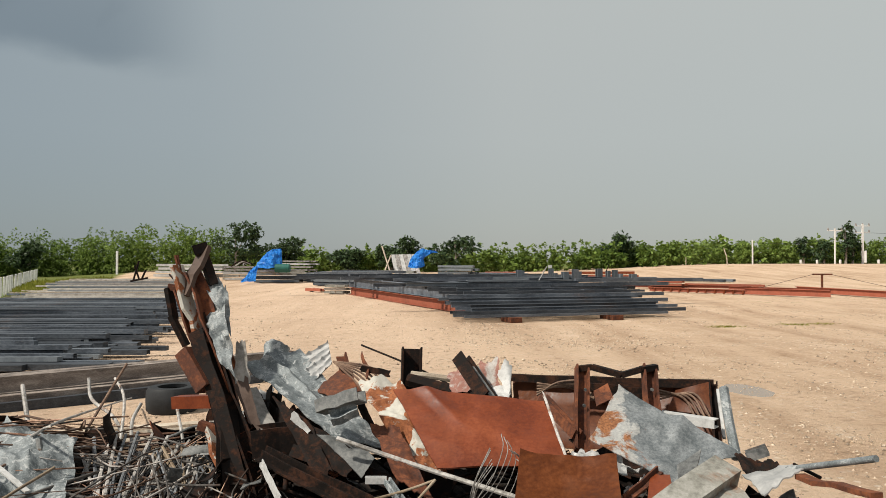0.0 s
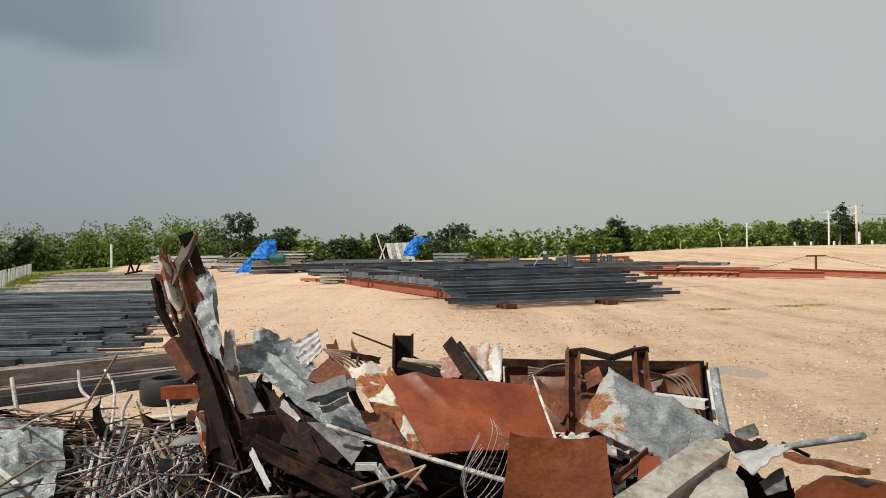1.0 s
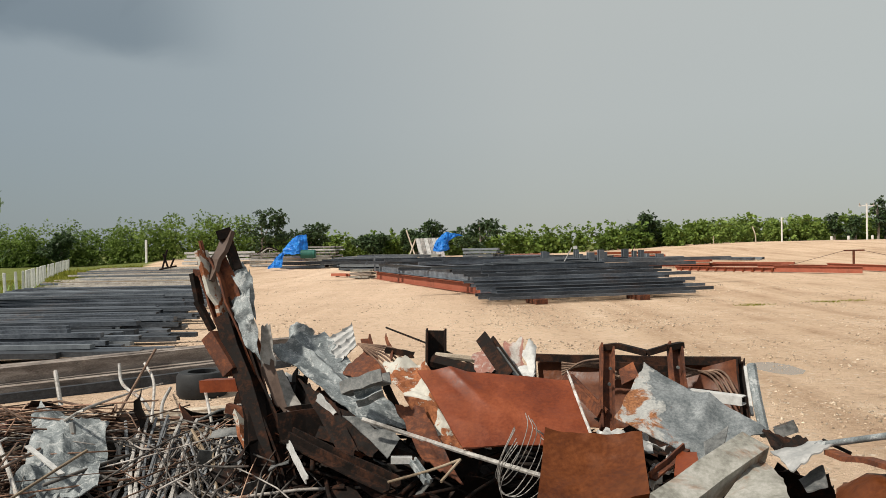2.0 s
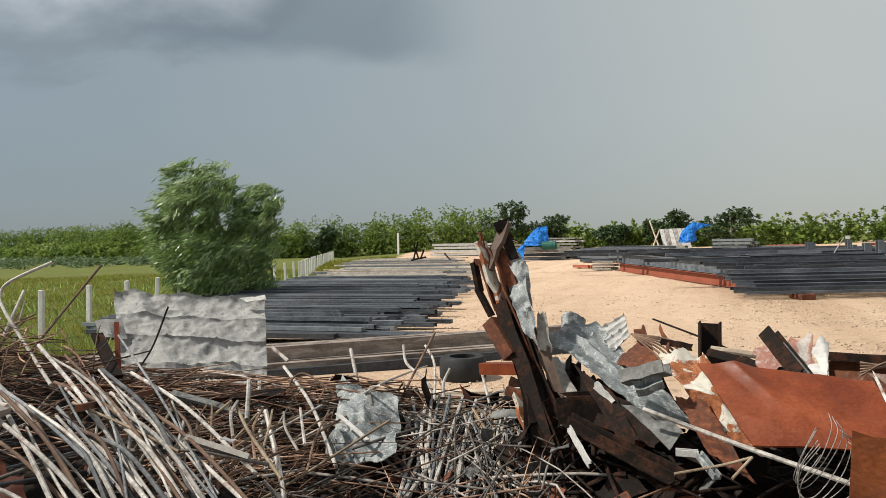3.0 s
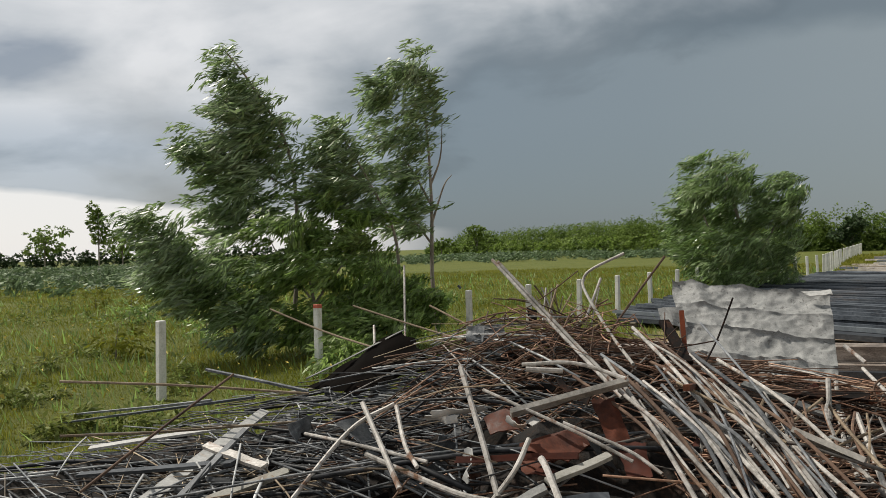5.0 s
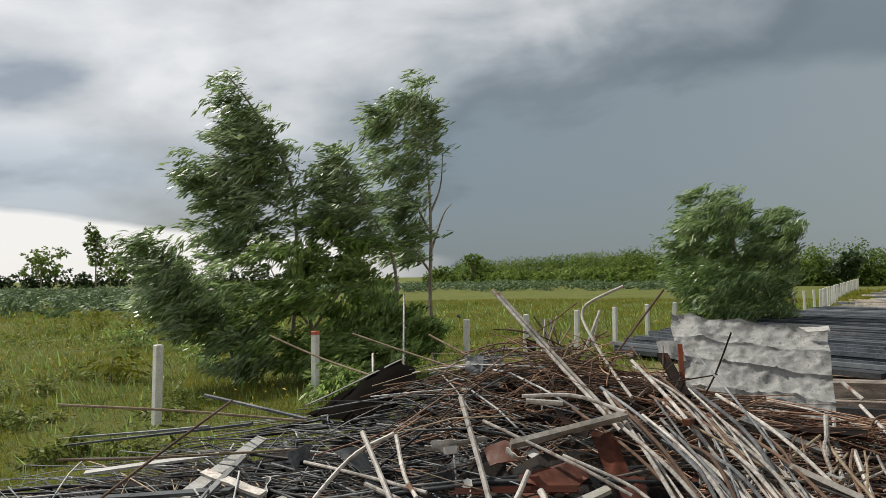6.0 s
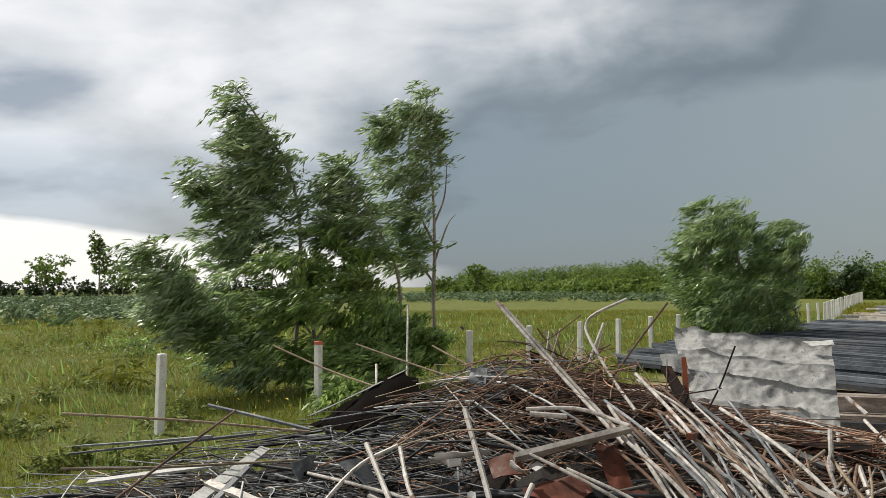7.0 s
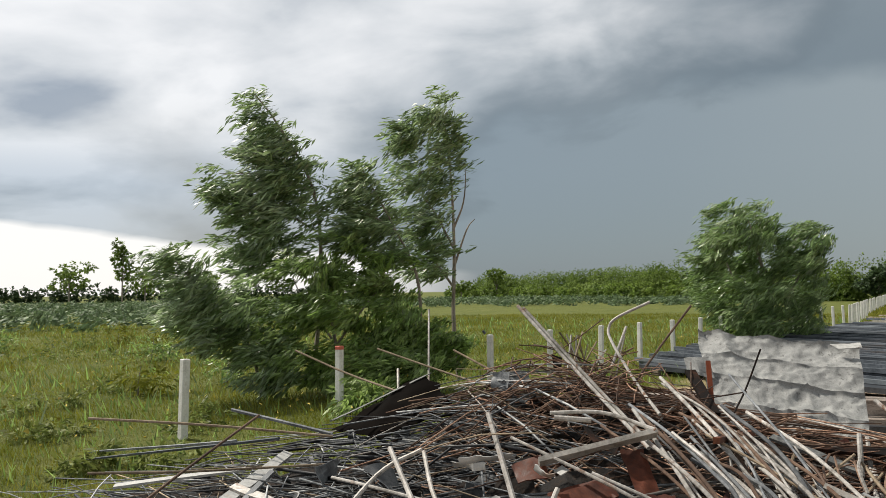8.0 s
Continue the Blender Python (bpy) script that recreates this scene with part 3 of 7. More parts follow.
def right_stack():
    rnd = random.Random(21)
    yaw = 17.0
    way, back = polar(yaw - 90, 1), polar(yaw, 1)
    base = Vector((0.7, 24.3, 0))
    for i, (s, d) in enumerate(((1.7, 0.15), (5.5, 0.2), (1.9, 2.4), (5.6, 2.5))):
        bm = bmesh.new()
        box(bm, (0.42, 0.9, 0.17), pose(0, 0, 0.085), 0.01)
        ob = single("bearer", bm, M_RUST, "rusty steel bearer under a beam stack", "bearer", "red bearers")
        p = base + way * s + back * d
        ob.matrix_basis = pose(p.x, p.y, lift(p.x, p.y), 0, 0, yaw)
    kinds = [beam_mesh("steel_section", k, n, w, h, M_STEEL, i + 40, r) for i, (k, n, w, h, r) in enumerate((
        ("channel", 8.2, 0.1, 0.09, 90), ("bar", 7.6, 0.10, 0.085, 0), ("channel", 8.8, 0.12, 0.09, 90), ("beam", 7.2, 0.1, 0.1, 0)))]
    for layer in range(9):
        z = 0.215 + 0.093 * layer
        first = 0.22 * layer * (1 + 0.12 * layer)
        for j in range(3 if layer < 8 else 6):
            me = rnd.choice(kinds)
            n = max(v.co.x for v in me.vertices)
            p = base + back * (first + j * (0.3 if layer < 8 else 0.5) + rnd.uniform(-0.04, 0.04)) + way * (rnd.uniform(-0.55, 0.45) + (8.0 - n) * 0.3 + 0.05 * layer)
            lay(me, (p.x, p.y, z), yaw + rnd.uniform(-0.8, 0.8), "blue-grey steel section in a stepped stack", "steel section", "stepped steel stack")
    # long girders running back to the far left, primed red below, dark above
    for k in range(5):
        a = Vector((1.4 + 1.45 * k, 27.6 + 0.42 * k, 0))
        b = a + Vector((-6.6, 14.6, 0)) * (1.0 - 0.03 * k)
        bm = bmesh.new()
        ga, gb = lift(a.x, a.y), lift(b.x, b.y)
        section(bm, "beam", a + Vector((0, 0, ga + 0.23)), b + Vector((0, 0, gb + 0.23)), 0.32, 0.42, 0.02, 0, 3, 0.01, k)
        single("steel_girder", bm, M_PRIMER, "deep red-primed steel girder lying in the yard", "girder", "red girders")
        bm = bmesh.new()
        section(bm, "beam", a + Vector((-0.1, 0.3, ga + 0.70)), b + Vector((0.2, -0.4, gb + 0.70)), 0.34, 0.48, 0.02, 0, 3, 0.01, k + 20)
        single("steel_girder", bm, M_STEEL, "dark grey steel girder laid on a red one", "girder", "dark girders")
    for k in range(26):
        # flat runs of dark sections across the girders
        t = rnd.random()
        c = Vector((-1.5 + 13.0 * rnd.random() - 6.0 * t, 30.0 + 13 * t + rnd.uniform(-1, 1), 0))
        z = lift(c.x, c.y) + 1.02 + rnd.uniform(0, 0.14)
        n = rnd.uniform(3.5, 8.0)
        bm = bmesh.new()
        d = polar(yaw - 90 + rnd.uniform(-6, 6), n / 2)
        section(bm, rnd.choice(("channel", "bar", "beam")), c - d + Vector((0, 0, z)), c + d + Vector((0, 0, z)), 0.2, 0.14, 0.012, 0, 2, 0.01, k + 60)
        single("steel_section", bm, M_STEEL if rnd.random() < 0.75 else M_STEELTOP, "dark steel section lying across the girders", "steel section", "loose dark sections")


right_stack()

# ---------------------------------------------------------------- scrap pile: the mound under it
RIDGE = [(-48, 0.0, 3.9), (-36, 0.35, 4.0), (-24, 0.62, 4.3), (-10, 0.78, 4.6), (5, 0.93, 4.7), (13, 0.98, 4.7), (19, 0.90, 4.9), (24, 0.88, 5.2), (31, 0.94, 5.6), (40, 1.05, 5.8), (52, 1.12, 6.0), (60, 1.10, 6.2), (70, 0.82, 6.4),
         (78, 0.58, 6.9), (88, 0.40, 7.0), (98, 0.26, 6.8), (112, 0.0, 6.4)]


def pile(az, r):
    """Height of the scrap mound."""
    h = rr = 0.0
    for (a0, h0, r0), (a1, h1, r1) in zip(RIDGE, RIDGE[1:]):
        if a0 <= az <= a1:
            f = (az - a0) / (a1 - a0)
            f = f * f * (3 - 2 * f)
            h, rr = h0 + (h1 - h0) * f, r0 + (r1 - r0) * f
    if h <= 0:
        return 0.0
    d = (r - rr) / (1.75 if r < rr else 1.5)
    fall = max(0.0, 1 - abs(d)) if abs(d) > 0.55 else 1 - 0.45 * (abs(d) / 0.55) ** 2
    if r < rr:
        fall = max(fall, max(0.0, 1 - 0.42 * (rr - r) / 1.3) if r > rr - 2.2 else max(0.0, (r - 1.9) * 0.6))
    crest = 0.24 * math.exp(-((az - 58) / 8) ** 2 - ((r - 6.2) / 0.7) ** 2)
    return h * max(0.0, fall) + crest


def on_pile(az, r, dz=0.0):
    return polar(az, r, pile(az, r) + dz)


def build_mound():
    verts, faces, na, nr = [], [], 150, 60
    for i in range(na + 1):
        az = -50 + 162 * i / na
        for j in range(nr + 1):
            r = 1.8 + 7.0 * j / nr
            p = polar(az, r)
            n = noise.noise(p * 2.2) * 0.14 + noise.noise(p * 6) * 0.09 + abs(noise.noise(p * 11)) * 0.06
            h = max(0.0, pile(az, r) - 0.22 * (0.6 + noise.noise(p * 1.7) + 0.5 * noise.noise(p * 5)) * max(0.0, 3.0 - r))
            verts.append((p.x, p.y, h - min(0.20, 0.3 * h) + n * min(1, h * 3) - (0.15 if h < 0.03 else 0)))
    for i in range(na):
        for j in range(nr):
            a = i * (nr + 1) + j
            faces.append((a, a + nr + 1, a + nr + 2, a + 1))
    tagged(joined("scrap_mound", verts, faces, M_CORE), "tangled scrap debris heaped on the ground, coloured near-black for shade", "scrap heap", kind="stuff")


build_mound()


M_BROWNSHEET = surface("brown_rusted_sheet", [(0.05, 0.0125, 0.003), (0.09, 0.024, 0.0055), (0.14, 0.040, 0.010)], 2.4, (0.34, 0.55), 0.0, 0.14, ((0.022, 0.008, 0.004), (0.055, 0.017, 0.006)), (0.54, 0.70), 2.4, spec=0.2)
M_GREYSHEET = surface("dull_grey_sheet", [(0.06, 0.063, 0.064), (0.13, 0.135, 0.132), (0.23, 0.23, 0.222)], 8, (0.5, 0.75), 0.25, 0.35, ((0.05, 0.032, 0.022), (0.12, 0.075, 0.05)), (0.58, 0.68), 5.0)
M_PINKPEEL = surface("faded_red_paint", [(0.23, 0.095, 0.07), (0.33, 0.165, 0.13)], 4, (0.6, 0.85), 0.0, 0.15, ((0.34, 0.31, 0.28), (0.46, 0.43, 0.40)), (0.52, 0.60), 5.0)
M_DARKBROWN = surface("brown_painted_bar", [(0.06, 0.038, 0.028), (0.11, 0.075, 0.058)], 5, (0.5, 0.75), 0.1, 0.15)
M_PALEBEAM = surface("stained_off_white_paint", [(0.14, 0.135, 0.115), (0.25, 0.245, 0.215), (0.36, 0.35, 0.32)], 3, (0.55, 0.8), 0.0, 0.15, ((0.10, 0.055, 0.035), (0.22, 0.14, 0.09)), (0.54, 0.64), 2.6)
M_TIMBERGREY = surface("grey_weathered_board", [(0.17, 0.16, 0.145), (0.30, 0.285, 0.26), (0.42, 0.40, 0.37)], 4, (0.75, 0.95), 0.0, 0.3)
M_RODBROWN1 = surface("rusty_rod", [(0.055, 0.032, 0.022), (0.13, 0.08, 0.055), (0.22, 0.15, 0.105)], 3, (0.6, 0.85), 0.1, 0.1, vary=0.3)
M_RODTAN1 = surface("straw_rod", [(0.12, 0.085, 0.055), (0.22, 0.17, 0.115), (0.34, 0.275, 0.20)], 3, (0.6, 0.85), 0.0, 0.1, vary=0.25)
M_RODGREY1 = surface("slate_bar", [(0.07, 0.075, 0.085), (0.15, 0.16, 0.17), (0.28, 0.29, 0.30)], 3, (0.45, 0.7), 0.2, 0.1, vary=0.4)
# shade of the hollow among the pipes is mixed into this red rust
M_REDSHADE = surface("shaded_red_rust", [(0.045, 0.014, 0.008), (0.085, 0.024, 0.012), (0.14, 0.040, 0.020)], 3, (0.45, 0.75), 0.0, 0.25, ((0.02, 0.008, 0.006), (0.05, 0.017, 0.010)), (0.52, 0.64), 5.0)
M_WHITEROD = surface("white_worn_strips", [(0.22, 0.225, 0.225), (0.40, 0.41, 0.41), (0.58, 0.58, 0.575)], 3, (0.45, 0.7), 0.1, 0.1, vary=0.35, island=True)
M_DARKBAR = surface("blackened_steel_bars", [(0.010, 0.011, 0.013), (0.024, 0.026, 0.030), (0.055, 0.058, 0.064)], 3, (0.45, 0.7), 0.1, 0.1, vary=0.4, island=True)
# darker copy of the red rust, with deep shade put into the colour
M_REDDEEPSHADE = surface("dark_red_rust", [(0.045, 0.012, 0.007), (0.085, 0.022, 0.012)], 4, (0.6, 0.85), 0.0, 0.2)
M_BLACKSHEET = surface("black_stained_sheet", [(0.004, 0.0035, 0.003), (0.009, 0.007, 0.006)], 4, (0.8, 0.95), 0.0, 0.2, ((0.02, 0.012, 0.009), (0.04, 0.025, 0.018)), (0.64, 0.74), 2.0, spec=0.03)


def half_painted_material():
    """Spangled galvanised steel with old white paint and rust left at one end."""
    m = bpy.data.materials.new("half_painted_sheet")
    m.use_nodes = True
    k = Nodes(m.node_tree)
    bsdf = m.node_tree.nodes["Principled BSDF"]
    pos = k.add("TexCoord").outputs["Object"]
    sep = k.add("SeparateXYZ")
    k.link(pos, sep.inputs[0])
    n_mid, n_fine = k.noise(pos, 9.0, 6, 0.65, 0.4), k.noise(pos, 70.0, 4, 0.7)
    zinc = k.ramp(k.math("ADD", k.math("MULTIPLY", n_mid, 0.5), k.math("MULTIPLY", n_fine, 0.5)), [(0.40, (0.085, 0.098, 0.103)), (0.50, (0.15, 0.165, 0.17)), (0.60, (0.235, 0.25, 0.255))])
    paint = k.ramp(n_fine, [(0.35, (0.27, 0.275, 0.265)), (0.65, (0.42, 0.415, 0.39))])
    along = k.math("ADD", sep.outputs[0], k.math("MULTIPLY", k.math("SUBTRACT", n_mid, 0.5), 0.35))
    col = k.mix(k.ramp(along, [(0.98, 1.0), (1.10, 0.0)]), zinc, paint)
    rust = k.math("ADD", k.math("MULTIPLY", k.math("SUBTRACT", 1.02, sep.outputs[0]), 0.9), k.noise(pos, 6.5, 8, 0.7, 0.6))
    col = k.mix(k.ramp(rust, [(0.60, 0.0), (0.66, 1.0)]), col, k.ramp(n_fine, [(0.38, (0.15, 0.055, 0.022)), (0.62, (0.33, 0.14, 0.055))]))
    k.link(col, bsdf.inputs["Base Color"])
    bsdf.inputs["Roughness"].default_value, bsdf.inputs["Metallic"].default_value = 0.5, 0.15
    b = k.add("Bump", Strength=0.2, Distance=0.01)
    k.link(n_mid, b.inputs["Height"])
    k.link(b.outputs[0], bsdf.inputs["Normal"])
    return m


M_HALFSHEET = half_painted_material()


def loose_rods(name, mat, count, az, r, seed, radius=(0.006, 0.014), length=(0.5, 1.6), lean=0.12, heading=None, spread=180, up=(0.0, 0.12), bend=0.05, label="", n=5):
    """A tangle of rods strewn over the mound, one object."""
    rnd = random.Random(seed)
    verts, faces = [], []
    for _ in range(count):
        a, rr = rnd.uniform(*az), rnd.uniform(*r)
        if abs(a - 50.5) < 5.5 and abs(rr - 4.6) < 0.75 and rnd.random() < 0.85:
            continue  # a hollow with plates in it
        if abs(a - 60) < 7.5 and abs(rr - 3.55) < 0.6 and rnd.random() < 0.75:
            continue  # and a deeper one nearer the front
        c = on_pile(a, rr, rnd.uniform(*up))
        yaw = (heading if heading is not None else 0) + rnd.uniform(-spread, spread)
        size = rnd.uniform(*length)
        d = polar(yaw, size / 2)
        ends = []
        for s in (-1, 1):
            e = c + d * s
            g = pile(math.degrees(math.atan2(-e.x, e.y)), math.hypot(e.x, e.y))
            ends.append(Vector((e.x, e.y, max(0.02, 0.5 * c.z + 0.5 * (g + rnd.uniform(*up))) + rnd.gauss(0, lean) * size * 0.5)))
        mid = (ends[0] + ends[1]) / 2
        mid.z = max(mid.z, c.z) + rnd.uniform(-bend, bend)
        mid += Vector((rnd.uniform(-bend, bend), rnd.uniform(-bend, bend), 0))
        v, f = tube_data(curved([ends[0], mid, ends[1]], 2), rnd.uniform(*radius), n)
        o = len(verts)
        verts += v
        faces += [tuple(i + o for i in q) for q in f]
    return tagged(joined(name, verts, faces, mat, True), label, "scrap rods", kind="stuff")


loose_rods("rusty_rods", M_RODBROWN, 620, (30, 65), (4.4, 7.2), 1, (0.003, 0.0065), (0.6, 2.0), 0.06, 142, 62, (-0.14, 0.05), 0.03, "thin rust-brown rods in a dense tangle")
loose_rods("weathered_rods", M_ROD, 170, (28, 68), (4.2, 7.0), 41, (0.003, 0.007), (0.5, 1.8), 0.08, 130, 80, (-0.12, 0.05), 0.03, "thin weathered pale rods in a dense tangle")
loose_rods("dark_bars", M_DARKBAR, 110, (60, 104), (3.2, 7.6), 42, (0.008, 0.018), (0.8, 2.2), 0.03, 116, 34, (-0.06, 0.04), 0.01, "dark flat bars sliding off the heap", 4)
loose_rods("grey_rods", M_ROD, 150, (12, 66), (2.6, 5.2), 2, (0.004, 0.011), (0.5, 1.5), 0.10, 20, 90, (-0.20, 0.03), 0.025, "greyed pipes and rods strewn over scrap")
loose_rods("brown_rods", M_RODBROWN, 330, (14, 70), (2.6, 5.2), 12, (0.0025, 0.006), (0.4, 1.4), 0.12, 40, 120, (-0.20, 0.03), 0.04, "thin brown rods lying between pipes")
loose_rods("slate_strips", M_RODGREY, 430, (60, 106), (3.0, 8.0), 3, (0.003, 0.007), (0.9, 2.8), 0.03, 118, 32, (-0.06, 0.07), 0.015, "slate-grey strips and bars lying on scrap", 4)
loose_rods("slate_offcuts", M_RODGREY, 170, (56, 96), (3.0, 6.6), 13, (0.003, 0.007), (0.3, 1.3), 0.10, 120, 70, (-0.08, 0.08), 0.02, "short slate-grey offcuts strewn on scrap", 4)
loose_rods("tan_strips", M_RODTAN, 90, (56, 96), (3.4, 7.2), 24, (0.003, 0.006), (0.8, 2.2), 0.07, 112, 50, (-0.02, 0.08), 0.02, "thin tan strips crossing slate ones", 4)
loose_rods("pale_strips", M_WHITEROD, 90, (58, 100), (3.4, 7.2), 23, (0.004, 0.010), (0.4, 1.7), 0.07, 112, 55, (-0.02, 0.08), 0.015, "pale flat strips lying on slate ones", 4)
loose_rods("tan_rods", M_ROD, 46, (14, 24), (3.6, 4.9), 4, (0.004, 0.007), (0.4, 1.1), 0.14, 14, 45, (-0.12, 0.06), 0.04, "greyed thin rods in a loose bundle")
loose_rods("ground_rods", M_RODBROWN, 120, (8, 30), (5.2, 7.6), 51, (0.004, 0.010), (0.4, 1.6), 0.03, 60, 60, (0.0, 0.08), 0.03, "rusty rods strewn on earth behind the heap")
loose_rods("dark_scraps", M_DARKRUST, 380, (-40, 14), (2.6, 5.2), 5, (0.006, 0.016), (0.3, 0.9), 0.14, 0, 180, (-0.16, 0.02), 0.06, "dark rusted bars tangled in the scrap")
loose_rods("fine_twigs", M_RODBROWN, 90, (47, 60), (5.4, 6.4), 15, (0.003, 0.006), (0.3, 0.9), 0.35, 60, 90, (0.0, 0.12), 0.08, "fine brown wires in a springy tangle")


def loose_plates(name, mat, count, az, r, seed, size, up, label):
    """Bent scraps of sheet strewn over the mound, one object."""
    rnd = random.Random(seed)
    bm = bmesh.new()
    for k in range(count):
        a, rr = rnd.uniform(*az), rnd.uniform(*r)
        c = on_pile(a, rr, rnd.uniform(*up))
        m = Matrix.Translation(c) @ pose(0, 0, 0, rnd.gauss(0, 38), rnd.gauss(0, 38), rnd.uniform(0, 360))
        w, h = rnd.uniform(*size), rnd.uniform(*size) * rnd.choice((0.35, 0.6, 1.0))
        plate(bm, [m @ Vector(p) for p in ((-w / 2, -h / 2, 0), (w / 2, -h / 2, 0), (w / 2, h / 2, 0), (-w / 2, h / 2, 0))], 4, 4, 0.09 * w / 0.3, 5.0, 0.005, seed + k, ragged=0.25)
    return single(name, bm, mat, label, "scrap metal", kind="stuff", smooth=True)


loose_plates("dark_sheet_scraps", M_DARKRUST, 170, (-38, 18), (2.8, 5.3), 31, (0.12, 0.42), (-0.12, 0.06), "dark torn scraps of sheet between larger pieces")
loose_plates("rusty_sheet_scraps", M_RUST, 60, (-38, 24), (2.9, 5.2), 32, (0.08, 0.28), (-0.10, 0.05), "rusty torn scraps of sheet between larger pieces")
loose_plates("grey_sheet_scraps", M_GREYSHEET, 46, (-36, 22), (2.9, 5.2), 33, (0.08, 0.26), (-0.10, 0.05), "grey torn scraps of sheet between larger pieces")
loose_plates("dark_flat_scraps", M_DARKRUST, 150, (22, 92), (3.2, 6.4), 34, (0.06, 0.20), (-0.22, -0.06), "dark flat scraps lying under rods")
loose_plates("red_flat_scraps", M_REDDEEPSHADE, 40, (26, 66), (3.4, 5.6), 35, (0.06, 0.18), (-0.14, -0.02), "dark red flat scraps lying under rods")
loose_plates("slate_flat_scraps", M_RODGREY, 80, (56, 96), (3.4, 6.8), 36, (0.08, 0.30), (-0.08, 0.03), "slate-grey flat scraps lying under strips")
loose_plates("pale_flat_scraps", M_CRUMPLE, 30, (-36, 80), (3.2, 5.8), 37, (0.05, 0.16), (-0.06, 0.04), "small pale torn scraps in the heap")
loose_plates("ground_scraps", M_DARKRUST, 46, (8, 30), (5.0, 7.4), 38, (0.10, 0.34), (-0.02, 0.06), "dark torn scraps lying on earth behind the heap")


# ---------------------------------------------------------------- scrap pile: things that stand out
def sheet(name, corners, mat, label, category="metal sheet", group="", **kw):
    bm = bmesh.new()
    plate(bm, corners, **kw)
    return single(name, bm, mat, label, category, group, smooth=True)


def bar(name, kind, a, b, w, h, mat, label, category="metal bar", group="", t=0.01, roll=0.0, bend=0.0, cuts=4):
    bm = bmesh.new()
    section(bm, kind, a, b, w, h, t, roll, cuts, bend, int(1000 * abs(a[0] + b[2])))
    return single(name, bm, mat, label, category, group)


def rod(points, radius, mat, label, name="scrap_pipe", category="pipe", group="scrap pipes", n=8):
    bm = bmesh.new()
    tube(bm, curved(points, 6) if len(points) > 2 else points, radius, n)
    return single(name, bm, mat, label, category, group, smooth=True)


def torn_strip(name, a, b, w, mat, label, n=10, wave=0.03, seed=0):
    """A narrow torn strip of sheet."""
    a, b = Vector(a), Vector(b)
    side = (b - a).cross(Vector((0.3, 1, 0.2))).normalized() * w / 2
    return sheet(name, [a - side, b - side, b + side, a + side], mat, label, "metal strip", nu=n, nv=3, crumple=wave, seed=seed, ragged=0.15)


# red and brown sheets in front
sheet("folded_red_sheet", [(-0.298, 4.373, 1.272), (0.570, 4.234, 1.248), (0.633, 3.778, 0.990), (-0.035, 3.819, 0.956)], M_OXIDE, "bent red-oxide painted steel sheet with scratched edges",
      nu=56, nv=40, crumple=0.035, scale=1.4, seed=45, thick=0.010, curl=0.012, crease=(0.30, 0.62, 0.11, 0.032))
torn_strip("bent_edge_strip", (0.567, 4.214, 1.251), (0.630, 3.758, 0.996), 0.014, M_ROD1, "worn pale edge strip along a red sheet", seed=4, wave=0.008)
sheet("brown_panel", [(0.385, 3.653, 1.023), (0.828, 3.573, 1.028), (0.751, 3.129, 0.867), (0.295, 3.210, 0.827)], M_BROWNSHEET, "rust-brown steel panel with a rounded top edge",
      nu=28, nv=24, crumple=0.045, scale=2.0, seed=8, thick=0.03, curl=-0.03)
sheet("peeling_sheet", [(-0.525, 4.563, 1.296), (-0.288, 4.532, 1.362), (0.006, 3.899, 0.935), (-0.237, 3.918, 1.006)], M_PEEL, "crumpled steel sheet with white paint peeling off rust",
      nu=26, nv=40, crumple=0.13, scale=3.2, seed=5, ragged=0.1)
sheet("rusted_flap", [(-0.408, 4.180, 1.122), (-0.247, 4.143, 1.099), (-0.025, 3.650, 0.841), (-0.223, 3.743, 0.932)], M_RUST, "torn flap of bright rusted sheet", nu=10, nv=14, crumple=0.07, scale=3, seed=6, ragged=0.12)
# galvanised sheets
sheet("galvanised_sheet", [(-1.255, 4.712, 1.337), (-0.954, 4.961, 1.407), (-0.322, 4.269, 0.949), (-0.588, 4.137, 1.050)], M_GALV, "crumpled galvanised sheet folded over the heap",
      nu=44, nv=40, crumple=0.07, scale=2.2, seed=11, ragged=0.02, crease=(0.45, 1.0, 0.12, 0.06))
sheet("grey_flap", [(-0.697, 4.117, 1.054), (-0.448, 4.118, 0.999), (-0.362, 3.999, 0.949), (-0.428, 3.940, 0.864)], M_GREYSHEET, "grey turned-under edge of a galvanised sheet", nu=12, nv=10, crumple=0.04, seed=18, ragged=0.05)
sheet("grey_flap", [(-0.792, 4.226, 1.112), (-0.438, 4.026, 0.985), (-0.497, 3.919, 0.888), (-0.687, 3.991, 0.951)], M_DARKRUST, "dark rusted flap of folded sheet", nu=10, nv=8, crumple=0.05, seed=13, ragged=0.08)
sheet("grey_flap", [(-0.997, 4.337, 1.226), (-0.755, 4.182, 1.112), (-0.580, 3.958, 0.883), (-0.678, 3.942, 0.875)], M_DARKRUST, "dark rusted sheet edge in the heap", nu=10, nv=8, crumple=0.05, seed=14, ragged=0.1)
sheet("ribbed_offcut", [(-0.937, 4.872, 1.373), (-0.766, 4.960, 1.474), (-0.714, 4.812, 1.345), (-0.813, 4.714, 1.244)], M_CRUMPLE, "short offcut of ribbed galvanised roofing", nu=24, nv=30, crumple=0.02, seed=15, ribs=4, rib=0.03)
